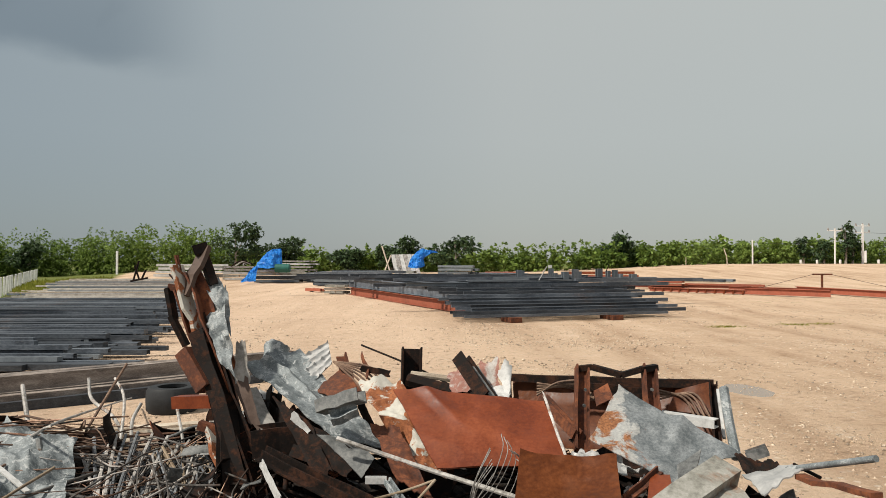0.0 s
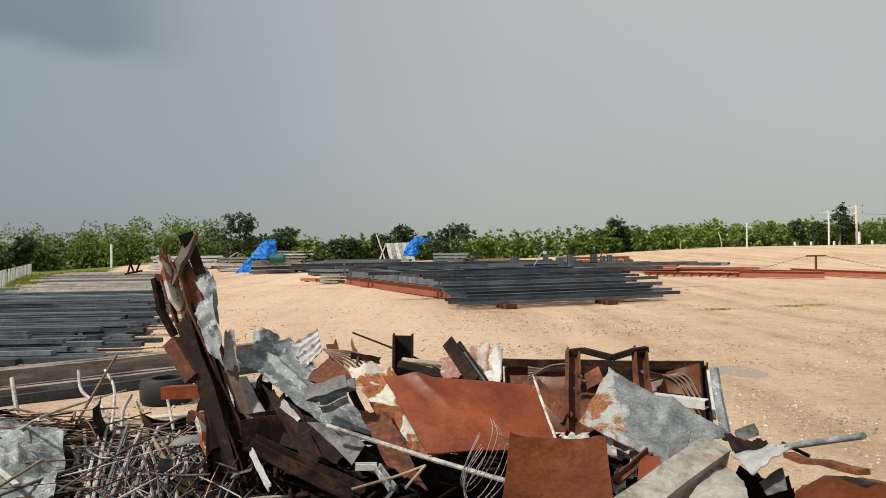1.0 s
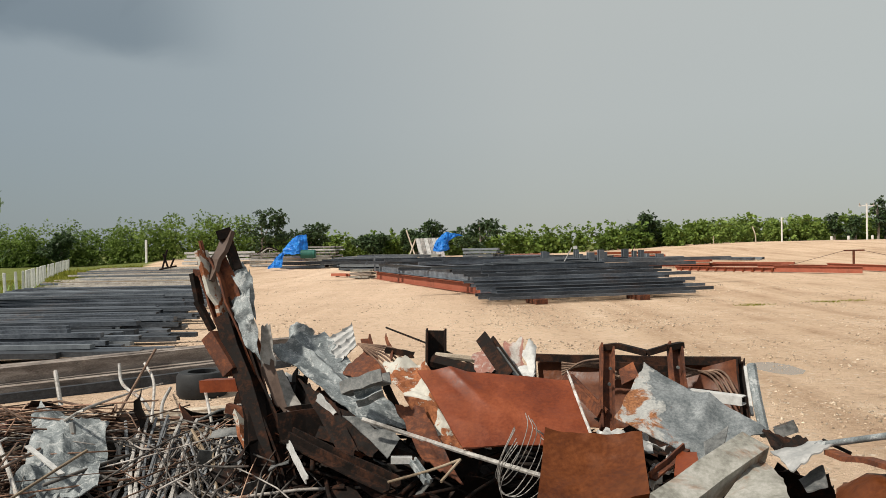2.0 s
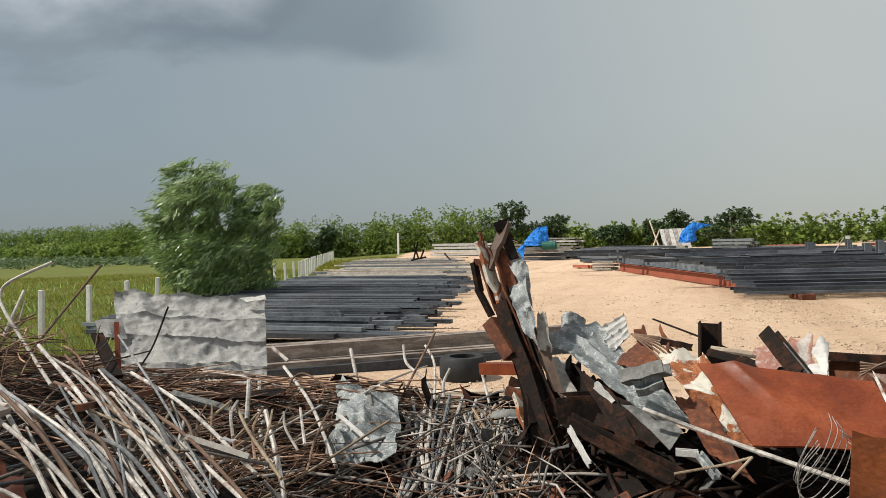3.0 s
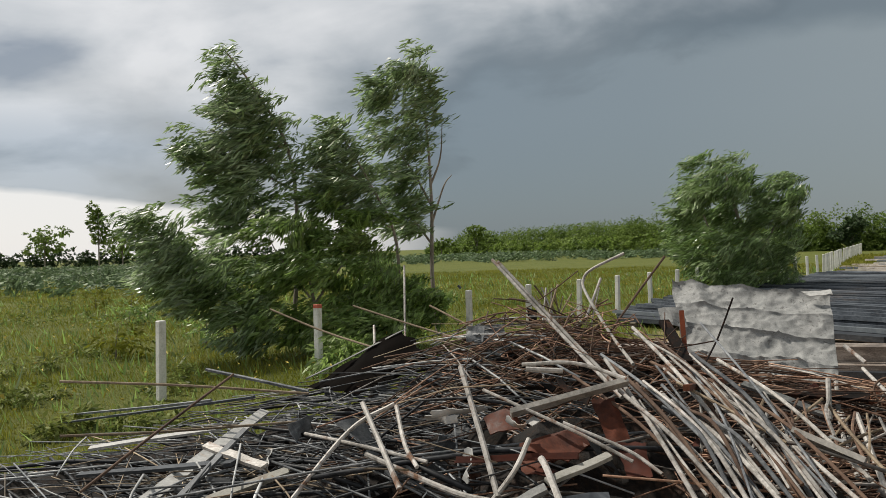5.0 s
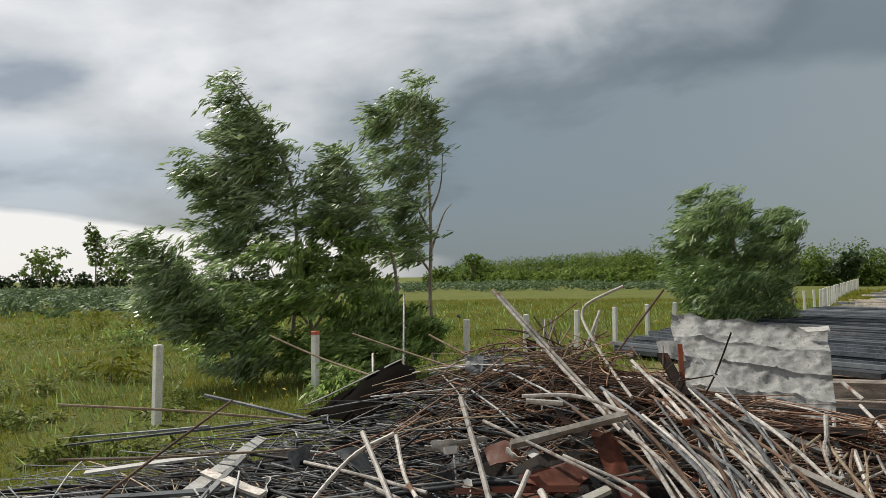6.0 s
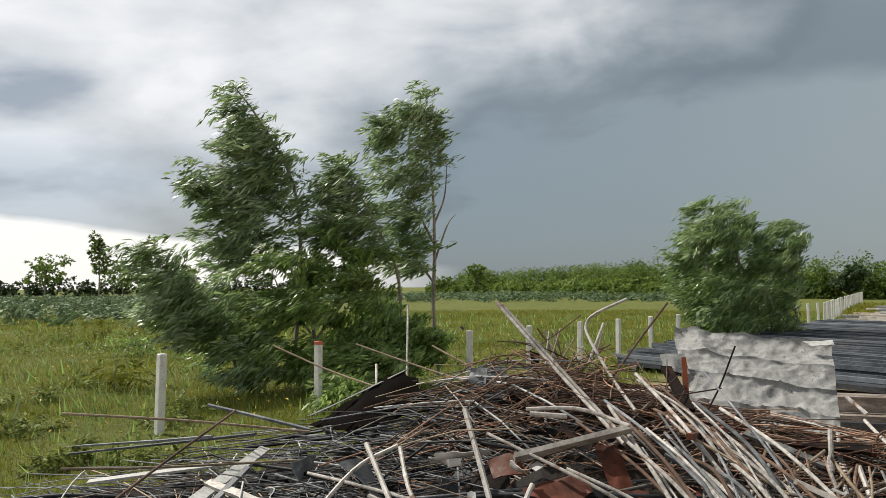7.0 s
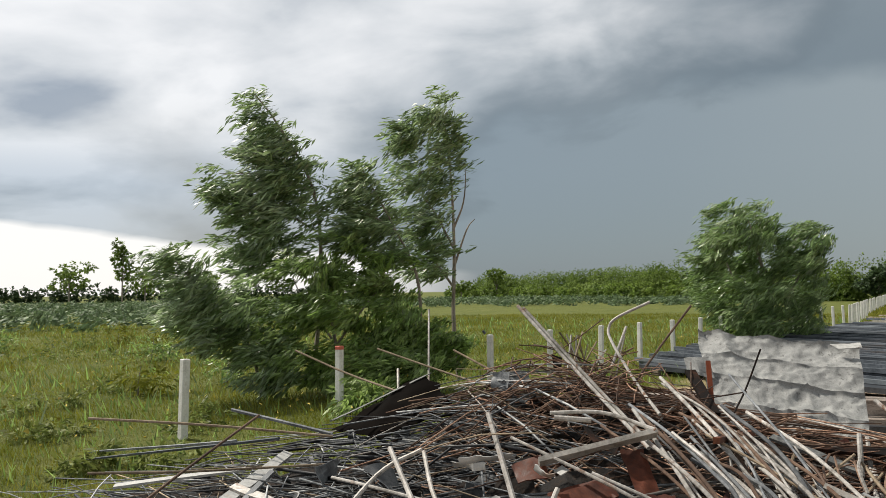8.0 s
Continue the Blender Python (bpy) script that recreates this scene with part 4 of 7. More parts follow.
sheet("rust_patch_sheet", [(-0.785, 4.634, 1.208), (-0.662, 4.754, 1.324), (-0.471, 4.576, 1.218), (-0.620, 4.457, 1.185)], M_RUST, "orange rusted sheet scrap", nu=8, nv=8, crumple=0.05, seed=17, ragged=0.1)
bar("channel_offcut", "channel", (-0.683, 4.144, 1.192), (-0.444, 4.076, 1.273), 0.11, 0.07, M_GREYSHEET, "short galvanised channel offcut", "channel", "channel offcuts", 0.008, 20, 0.01)
bar("channel_offcut", "channel", (-0.610, 4.054, 1.154), (-0.468, 4.073, 1.206), 0.08, 0.05, M_GALV, "short galvanised channel offcut", "channel", "channel offcuts", 0.008, -30, 0.01)


def rolled_sheet(p, radius, length, m):
    """A torn sheet rolled into an open scroll."""
    bm = bmesh.new()
    n, cuts = 26, 8
    for side in (0, 1):
        rows = []
        for j in range(cuts + 1):
            row = []
            for i in range(n + 1):
                a = radians(15 + 325 * i / n)
                q = Vector((math.cos(a) * 1.4, math.sin(a) * 1.4, j * 0.35))
                r = (radius - 0.006 * side) * (1 + 0.20 * noise.noise(q) + 0.10 * abs(noise.noise(q * 2.6)) - 0.18 * i / n)
                row.append(bm.verts.new((r * math.cos(a), r * math.sin(a) * 0.8, length * j / cuts + 0.03 * noise.noise(q * 2) * (j in (0, cuts)))))
            rows.append(row)
        for r0, r1 in zip(rows, rows[1:]):
            for i in range(n):
                q = (r0[i], r0[i + 1], r1[i + 1], r1[i])
                bm.faces.new(q if not side else q[::-1])
    ob = single("rolled_sheet", bm, M_GALV, "torn galvanised sheet rolled into a scroll on the heap", "metal sheet", smooth=True)
    ob.matrix_basis = Matrix.Translation(p) @ m
    return ob


# dark sheet added to stand in for the shaded void beside the stanchion
sheet("dark_backing_sheet", [(-1.271, 4.681, 1.200), (-0.768, 4.535, 1.027), (-0.412, 4.079, 0.689), (-1.080, 4.162, 0.663)], M_DARKRUST, "added dark sheet standing in for a shaded void in the heap", nu=18, nv=18, crumple=0.16, scale=3, seed=19, ragged=0.2)
rolled_sheet((-1.097, 4.863, 1.308), 0.095, 0.17, pose(0, 0, 0, -38, 24, 30))

# dark posts and offcuts behind the red sheet
bar("upright_channel", "channel", (-0.233, 5.595, 1.356), (-0.237, 5.495, 1.019), 0.15, 0.10, M_DARKRUST, "dark rusted channel standing upright", "channel", "", 0.012, 10)
bar("leaning_channel", "channel", (0.121, 4.999, 1.357), (0.284, 4.691, 1.142), 0.10, 0.09, M_DARKRUST, "dark steel channel leaning out of the heap", "channel", "", 0.012, 30)
bar("grey_strap", "bar", (0.210, 4.946, 1.304), (0.326, 4.689, 1.135), 0.05, 0.012, M_GREYSHEET, "grey steel strap beside a channel")
sheet("torn_painted_offcut", [(0.247, 5.094, 1.283), (0.393, 5.085, 1.323), (0.358, 4.937, 1.156), (0.254, 4.943, 1.155)], M_PINKPEEL, "torn offcut with faded red paint", nu=8, nv=10, crumple=0.06, seed=21, ragged=0.2)
sheet("torn_painted_offcut", [(0.347, 4.988, 1.260), (0.411, 4.983, 1.359), (0.448, 4.980, 1.307), (0.412, 4.782, 1.125)], M_WHITE, "torn white painted steel offcut", nu=8, nv=10, crumple=0.03, seed=22, ragged=0.1)
sheet("torn_painted_offcut", [(0.289, 4.891, 1.164), (0.440, 4.930, 1.224), (0.419, 4.782, 1.118), (0.308, 4.740, 1.111)], M_WHITE, "torn white painted steel offcut", nu=6, nv=6, crumple=0.05, seed=23, ragged=0.15)
sheet("torn_painted_offcut", [(0.042, 5.100, 1.244), (0.121, 5.149, 1.275), (0.212, 4.996, 1.146), (0.060, 5.000, 1.108)], M_PINKPEEL, "torn offcut with faded red paint", nu=6, nv=6, crumple=0.05, seed=24, ragged=0.2)
rod([(-0.244, 5.194, 1.183), (0.023, 5.100, 1.128), (0.257, 4.993, 1.086)], 0.045, M_DARKRUST, "thick rust-scaled pipe lying on the heap")
rod([(-0.224, 5.295, 1.207), (0.063, 5.200, 1.182), (0.254, 5.094, 1.129)], 0.022, M_TIMBER, "flaking pale pipe on the heap")
rod([(-0.672, 6.163, 1.314), (-0.165, 5.598, 1.191), (0.257, 4.993, 1.064)], 0.008, M_DARKRUST, "thin dark rod with a blunt end")
rod([(-0.562, 3.960, 1.067), (-0.070, 3.849, 0.931), (0.391, 3.679, 0.834)], 0.013, M_ROD1, "long straight pale rod lying over sheets")
bar("rusty_stub", "angle", (-0.662, 4.855, 1.397), (-0.586, 4.663, 1.238), 0.06, 0.05, M_RUST, "rusted angle stub sticking up", bend=0.01)
torn_strip("curled_strip", (-0.531, 4.871, 1.406), (-0.464, 4.577, 1.294), 0.03, M_RUST, "short curled strip of rusty steel", seed=31)
torn_strip("curled_strip", (-0.509, 4.672, 1.335), (-0.326, 4.588, 1.313), 0.04, M_DARKRUST, "short curled strip of rusty steel", seed=32)
for k in range(7):
    rod([(-0.705, 4.799, 1.361), Vector((-0.561, 4.666, 1.266)) + Vector((0.02 * k, 0, 0.012 * k)), Vector((-0.470, 4.475, 1.201)) + Vector((0.03 * k, 0.05, 0.0))], 0.007, M_RODBROWN1, "thin bent rusty rod in the heap", "thin_rod", "rod", "thin rods", 6)


# rusted tray and frame
def rusted_tray():
    ob = holder("rusted_tray", "large rusted steel tray frame standing on edge", "tray")
    bm = bmesh.new()
    plate(bm, [(0.497, 5.427, 1.146), (1.687, 4.707, 1.217), (1.631, 4.461, 0.868), (0.512, 5.175, 0.726)], nu=20, nv=8, crumple=0.05, seed=41, thick=0.01)
    part("back_panel", bm, M_BROWNSHEET, ob, smooth=True)
    for name, a, b, w in (("top_rail", (0.472, 5.379, 1.170), (1.683, 4.655, 1.240), 0.045), ("end_rail", (1.683, 4.655, 1.247), (1.620, 4.412, 0.907), 0.05), ("end_rail", (0.480, 5.379, 1.170), (0.471, 5.279, 0.978), 0.03),
                          ("inner_rail", (0.933, 5.014, 1.173), (1.334, 4.819, 1.162), 0.03), ("inner_rail", (0.933, 5.014, 1.105), (1.304, 4.775, 1.133), 0.025)):
        bm = bmesh.new()
        section(bm, "channel", a, b, w, 0.05, 0.008, 0, 5, 0.006, 7)
        part(name, bm, M_DARKRUST, ob)
    bm = bmesh.new()
    plate(bm, [(1.455, 4.679, 1.200), (1.665, 4.662, 1.253), (1.631, 4.514, 1.075), (1.391, 4.646, 1.083)], nu=6, nv=6, crumple=0.04, seed=42, thick=0.008)
    part("torn_side", bm, M_BROWNSHEET, ob, smooth=True)


rusted_tray()


def rusted_frame():
    ob = holder("portal_frame", "rusted portal frame of bolted steel channels", "frame")
    for name, a, b, w in (("leg", (0.888, 4.768, 1.329), (0.813, 4.375, 0.890), 0.085), ("leg", (1.288, 4.676, 1.342), (1.245, 4.428, 1.110), 0.085), ("brace", (0.633, 4.758, 1.133), (0.796, 4.429, 0.976), 0.06)):
        bm = bmesh.new()
        section(bm, "channel", a, b, w, 0.06, 0.012, 15, 4, 0.005, 3)
        part(name, bm, M_RUST, ob)
    bm = bmesh.new()
    pts = [Vector(p) for p in ((0.853, 4.774, 1.317), (0.950, 4.756, 1.331), (1.116, 4.668, 1.294), (1.232, 4.639, 1.333), (1.334, 4.663, 1.344))]
    for a, b in zip(pts, pts[1:]):
        section(bm, "bar", a, b, 0.05, 0.035)
    part("sagging_top_bar", bm, M_DARKRUST, ob)
    for p in ((0.876, 4.597, 1.214), (0.854, 4.520, 1.132), (1.261, 4.507, 1.230)):
        bm = bmesh.new()
        bmesh.ops.create_cone(bm, cap_ends=True, segments=6, radius1=0.010, radius2=0.010, depth=0.016, matrix=Matrix.Translation(p) @ pose(0, 0, 0, 90))
        part("bolt", bm, M_GREYSHEET, ob)


rusted_frame()
for k in range(5):
    rod([Vector((0.623, 4.961, 1.115)) + Vector((0, 0, 0.02 * k)), Vector((0.752, 4.943, 1.200)) + Vector((0.03 * k, 0, -0.01 * k)), Vector((0.906, 4.866, 1.234)) + Vector((0.02 * k, 0, -0.03 * k))], 0.008, M_RODBROWN1,
        "bent rusty wire rod inside a tray", "thin_rod", "rod", "thin rods", 6)
for k in range(4):
    rod([Vector((1.357, 4.708, 1.195)) + Vector((0, 0, -0.02 * k)), Vector((1.487, 4.616, 1.159)) + Vector((0.02 * k, 0, 0.01 * k)), Vector((1.507, 4.452, 1.065)) + Vector((0.03 * k, 0, 0))], 0.007, M_RODBROWN1,
        "bent rusty wire rod inside a tray", "thin_rod", "rod", "thin rods", 6)
sheet("small_rust_plate", [(0.937, 4.657, 1.204), (1.032, 4.688, 1.248), (1.043, 4.583, 1.165), (0.933, 4.555, 1.118)], M_RUST, "small torn rusty steel plate", nu=5, nv=5, crumple=0.03, seed=43)
bar("white_rail", "channel", (1.151, 4.557, 1.091), (1.546, 4.226, 1.087), 0.05, 0.07, M_WHITE, "dirty white steel rail with an open end", "rail", "", 0.006, 90)
rod([(1.671, 4.446, 1.247), (1.643, 4.297, 1.088), (1.626, 4.142, 0.912)], 0.028, M_GALV, "dull galvanised pipe leaning beside a tray")
bar("cream_strip", "bar", (1.649, 4.486, 1.233), (1.602, 4.259, 0.996), 0.016, 0.02, M_WHITE, "narrow cream strip of metal")

# white sheet and what lies round it
sheet("rusting_white_sheet", [(0.994, 4.212, 1.340), (1.503, 3.797, 1.037), (1.125, 3.619, 0.940), (0.756, 3.877, 1.086)], M_HALFSHEET, "galvanised sheet with white paint and orange rust at its torn end", nu=44, nv=34, crumple=0.05, scale=2.2, seed=52, ragged=0.03, crease=(0.62, 1.0, 0.10, 0.03))
sheet("grey_flap", [(1.140, 3.646, 1.020), (1.268, 3.667, 1.086), (1.175, 3.530, 0.993), (1.108, 3.530, 0.951)], M_GREYSHEET, "grey folded flap of sheet", nu=6, nv=6, crumple=0.03, seed=53)
bar("painted_box_beam", "bar", (1.311, 3.474, 1.021), (0.787, 3.068, 0.874), 0.135, 0.12, M_PALEBEAM, "off-white painted steel box beam with a scorched end", "box beam", "", 0.01, 20, 0.006)
sheet("stained_panel", [(1.303, 3.424, 1.035), (1.351, 3.242, 0.989), (1.220, 2.808, 0.944), (0.894, 2.932, 0.888)], M_PALEBEAM, "stained pale panel covered in rust specks", nu=12, nv=12, crumple=0.05, seed=54)
sheet("crumpled_foil", [(0.653, 3.896, 0.994), (0.731, 3.933, 1.020), (0.812, 3.866, 0.996), (0.703, 3.785, 0.966)], M_CRUMPLE, "crumpled white scrap of sheet", nu=8, nv=8, crumple=0.10, scale=6, seed=55, ragged=0.2)
sheet("crumpled_foil", [(0.795, 3.869, 1.001), (0.890, 3.900, 1.040), (0.986, 3.670, 0.992), (0.833, 3.605, 0.944)], M_CRUMPLE, "crumpled white scrap of sheet", nu=10, nv=10, crumple=0.12, scale=6, seed=56, ragged=0.2)
sheet("crumpled_foil", [(0.860, 3.650, 0.937), (0.986, 3.670, 0.986), (0.958, 3.470, 0.932), (0.824, 3.402, 0.882)], M_CRUMPLE, "crumpled white scrap of sheet", nu=10, nv=10, crumple=0.10, scale=6, seed=57, ragged=0.2)
bar("rusty_angle", "angle", (0.831, 3.400, 0.923), (1.044, 3.602, 1.000), 0.035, 0.035, M_RUST, "thin rusted angle iron leaning", bend=0.006)
sheet("rust_patch_sheet", [(0.999, 3.615, 0.985), (1.086, 3.589, 0.976), (1.037, 3.343, 0.951), (0.920, 3.377, 0.930)], M_OXIDE, "dark red sheet under the pale ones", nu=6, nv=6, crumple=0.03, seed=58)
sheet("charred_wad", [(1.384, 3.539, 1.038), (1.502, 3.545, 1.079), (1.522, 3.262, 1.089), (1.372, 3.328, 1.050)], M_DARKRUST, "charred brown wad of torn scrap", nu=18, nv=14, crumple=0.10, scale=7, seed=59, ragged=0.1)
sheet("crumpled_foil", [(1.351, 3.391, 1.033), (1.518, 3.264, 1.088), (1.534, 3.146, 1.112), (1.320, 3.079, 1.048)], M_CRUMPLE, "crumpled pale sheet lump on the heap", nu=14, nv=10, crumple=0.05, scale=4, seed=60, ragged=0.05)
sheet("crumpled_foil", [(1.409, 3.247, 0.964), (1.502, 3.206, 1.028), (1.472, 3.109, 0.977), (1.350, 3.055, 0.987)], M_GREYSHEET, "bent grey scrap of sheet", nu=8, nv=6, crumple=0.04, seed=61)
rod([(1.494, 3.276, 1.090), (1.629, 2.812, 1.261)], 0.0135, M_GALV, "straight grey pipe poking out of the heap", n=12)
rod([(1.528, 3.259, 1.119), (1.546, 3.196, 1.112), (1.576, 3.125, 1.099)], 0.008, M_DARKRUST, "short dark twisted steel bar")
bar("channel_offcut", "channel", (1.506, 3.706, 1.037), (1.591, 3.670, 1.080), 0.06, 0.05, M_GREYSHEET, "short grey channel offcut", "channel", "channel offcuts", 0.006)
sheet("rusted_fender", [(1.495, 3.154, 1.067), (1.671, 2.779, 1.212), (1.572, 2.370, 1.107), (1.291, 2.752, 1.036)], M_BROWNSHEET, "curved rusted sheet lying open side up", nu=14, nv=12, crumple=0.09, scale=2, seed=62, curl=0.05)
bar("rusty_edge", "bar", (1.503, 3.150, 1.099), (1.576, 2.719, 1.152), 0.05, 0.02, M_RUST, "rusted rolled edge of a sheet", bend=0.012)
# wire loops
for k in range(7):
    c = Vector((0.212, 3.594, 1.007)) + Vector((0.012 * k, 0, 0.01 * (k % 3)))
    pts = [c + Vector((0.10 * math.sin(a) * (0.4 + 0.12 * k) + 0.07 * math.cos(a), 0.03 * math.cos(2 * a + k), 0.16 * math.cos(a) - 0.02 * k)) for a in [0.9 * i for i in range(7)]]
    rod(pts, 0.0022, M_ROD1, "loop of thin grey wire", "wire_loop", "wire", "wire loops", 5)


# ---------------------------------------------------------------- the tall twisted piece
def twisted_stanchion():
    ob = holder("twisted_stanchion", "tall twisted bundle of rusted and galvanised steel standing in the heap", "scrap steel")

    def steel(name, kind, a, b, w, h, mat, roll=0.0, bend=0.0):
        bm = bmesh.new()
        section(bm, kind, a, b, w, h, 0.012, roll, 5, bend, int(abs(a[0]) * 100))
        part(name, bm, mat, ob)

    def skin(name, corners, mat, **kw):
        bm = bmesh.new()
        plate(bm, corners, **kw)
        part(name, bm, mat, ob, smooth=True)

    steel("main_channel", "channel", (-1.477, 4.515, 1.569), (-1.044, 4.120, 0.645), 0.115, 0.09, M_DARKRUST, 40, 0.012)
    steel("second_channel", "channel", (-1.359, 4.499, 1.401), (-0.968, 4.087, 0.656), 0.09, 0.08, M_DARKRUST, -20, 0.012)
    steel("lower_beam", "beam", (-1.312, 4.461, 1.238), (-1.135, 4.044, 0.655), 0.11, 0.10, M_DARKRUST, 10, 0.01)
    steel("angle_iron", "angle", (-1.548, 4.596, 1.944), (-1.221, 4.435, 1.242), 0.09, 0.08, M_RUST, 25, 0.012)
    steel("angle_iron", "angle", (-1.493, 4.562, 1.668), (-1.106, 4.259, 0.919), 0.08, 0.07, M_DARKRUST, -35, 0.012)
    steel("cross_bar", "bar", (-1.488, 4.669, 2.099), (-1.580, 4.532, 1.794), 0.085, 0.03, M_DARKBROWN, 0, 0.006)
    steel("black_bar", "channel", (-1.513, 4.681, 2.064), (-1.427, 4.635, 1.852), 0.07, 0.05, M_DARKRUST, 60)
    steel("crown_lug", "channel", (-1.558, 4.646, 2.071), (-1.475, 4.673, 2.099), 0.07, 0.06, M_DARKRUST, 0)
    steel("peeling_bar", "bar", (-1.635, 4.566, 1.979), (-1.477, 4.515, 1.562), 0.105, 0.025, M_PEEL, 0, 0.01)
    steel("spike", "angle", (-1.639, 4.575, 2.042), (-1.600, 4.568, 1.875), 0.02, 0.02, M_RUST)
    steel("strap", "bar", (-1.677, 4.551, 1.841), (-1.635, 4.534, 1.650), 0.05, 0.03, M_DARKRUST, 0)
    steel("strap", "bar", (-1.650, 4.529, 1.671), (-1.554, 4.520, 1.494), 0.055, 0.03, M_DARKRUST, 0)
    steel("strap", "bar", (-1.677, 4.551, 1.848), (-1.584, 4.552, 1.834), 0.03, 0.04, M_RUST)
    steel("rust_rail", "angle", (-1.612, 4.543, 1.835), (-1.502, 4.517, 1.535), 0.06, 0.05, M_RUST, 10, 0.008)
    steel("box_stub", "bar", (-1.540, 4.462, 1.466), (-1.381, 4.367, 1.260), 0.10, 0.09, M_RUST, 12)
    steel("red_crosspiece", "bar", (-1.664, 4.662, 1.126), (-1.361, 4.499, 1.163), 0.08, 0.075, M_OXIDE)
    steel("flaking_post", "bar", (-1.355, 4.396, 1.030), (-1.181, 4.186, 0.711), 0.11, 0.03, M_PEEL, 20, 0.012)
    steel("rust_cap", "bar", (-1.428, 4.373, 1.048), (-1.283, 4.365, 1.007), 0.05, 0.05, M_RUST)
    skin("galvanised_skin", [(-1.465, 4.624, 1.832), (-1.400, 4.662, 1.912), (-1.325, 4.624, 1.804), (-1.277, 4.509, 1.543)], M_GALV, nu=14, nv=18, crumple=0.06, scale=4, seed=71, ragged=0.06)
    skin("galvanised_skin", [(-1.474, 4.556, 1.720), (-1.368, 4.603, 1.874), (-1.217, 4.372, 1.325), (-1.310, 4.371, 1.418)], M_GALV, nu=14, nv=24, crumple=0.07, scale=4.5, seed=72, ragged=0.06)
    skin("weathered_board", [(-1.256, 4.509, 1.515), (-1.198, 4.509, 1.532), (-1.154, 4.433, 1.289), (-1.240, 4.394, 1.249)], M_TIMBERGREY, nu=6, nv=12, crumple=0.03, seed=73, ragged=0.12)
    skin("split_board", [(-1.242, 4.413, 1.279), (-1.160, 4.433, 1.316), (-1.037, 4.318, 1.008), (-1.122, 4.317, 1.074)], M_DARKBROWN, nu=6, nv=12, crumple=0.03, seed=75, ragged=0.12)
    skin("dark_web", [(-1.499, 4.508, 1.577), (-1.406, 4.529, 1.534), (-1.039, 4.223, 0.700), (-1.217, 4.223, 0.700)], M_DARKRUST, nu=8, nv=18, crumple=0.05, seed=74)
    skin("rust_streak", [(-1.502, 4.468, 1.567), (-1.448, 4.468, 1.574), (-1.357, 4.354, 1.223), (-1.409, 4.354, 1.256)], M_RUST, nu=5, nv=12, crumple=0.02, seed=76, ragged=0.1)


twisted_stanchion()
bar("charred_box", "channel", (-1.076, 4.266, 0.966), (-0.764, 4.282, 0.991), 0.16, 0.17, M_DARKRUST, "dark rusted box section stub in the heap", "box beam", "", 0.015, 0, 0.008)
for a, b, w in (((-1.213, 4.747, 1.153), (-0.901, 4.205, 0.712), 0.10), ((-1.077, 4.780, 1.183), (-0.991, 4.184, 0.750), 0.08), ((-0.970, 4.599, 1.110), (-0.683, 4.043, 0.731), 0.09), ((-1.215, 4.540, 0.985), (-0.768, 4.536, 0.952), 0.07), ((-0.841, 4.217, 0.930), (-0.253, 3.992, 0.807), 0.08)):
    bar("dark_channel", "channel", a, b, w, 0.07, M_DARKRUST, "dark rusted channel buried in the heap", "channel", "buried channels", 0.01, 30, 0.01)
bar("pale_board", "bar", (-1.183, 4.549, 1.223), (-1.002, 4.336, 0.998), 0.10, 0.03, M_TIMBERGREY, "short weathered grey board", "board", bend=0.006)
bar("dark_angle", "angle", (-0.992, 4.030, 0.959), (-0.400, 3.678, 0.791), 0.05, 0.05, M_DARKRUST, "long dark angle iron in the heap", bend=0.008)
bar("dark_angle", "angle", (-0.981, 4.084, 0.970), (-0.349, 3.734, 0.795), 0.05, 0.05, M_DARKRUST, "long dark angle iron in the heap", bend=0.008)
sheet("crumpled_foil", [(-1.242, 4.843, 1.172), (-1.121, 4.873, 1.204), (-1.042, 4.686, 1.111), (-1.175, 4.654, 1.099)], M_CRUMPLE, "pale crumpled plastic scrap", nu=8, nv=8, crumple=0.1, scale=6, seed=75, ragged=0.2)
torn_strip("torn_white_strip", (-0.842, 4.217, 1.136), (-0.737, 4.135, 1.044), 0.06, M_WHITE, "torn white strip in dark scrap", seed=76)
torn_strip("torn_white_strip", (-0.934, 3.941, 0.941), (-0.809, 3.713, 0.821), 0.05, M_WHITE, "torn white strip in dark scrap", seed=77)
bar("white_bracket", "channel", (-0.388, 3.730, 0.914), (-0.282, 3.739, 0.911), 0.04, 0.03, M_WHITE, "small bent white steel bracket", "bracket")
bar("white_bracket", "channel", (-0.282, 3.739, 0.911), (-0.195, 3.595, 0.845), 0.04, 0.03, M_GALV, "small bent grey steel bracket", "bracket")
rod([(-0.389, 3.579, 0.850), (-0.176, 3.646, 0.889), (-0.039, 3.700, 0.922)], 0.007, M_RODTAN1, "thin tan rod in the heap")
rod([(-0.039, 3.700, 0.922), (-0.131, 3.548, 0.860)], 0.007, M_RODTAN1, "thin tan rod in the heap")


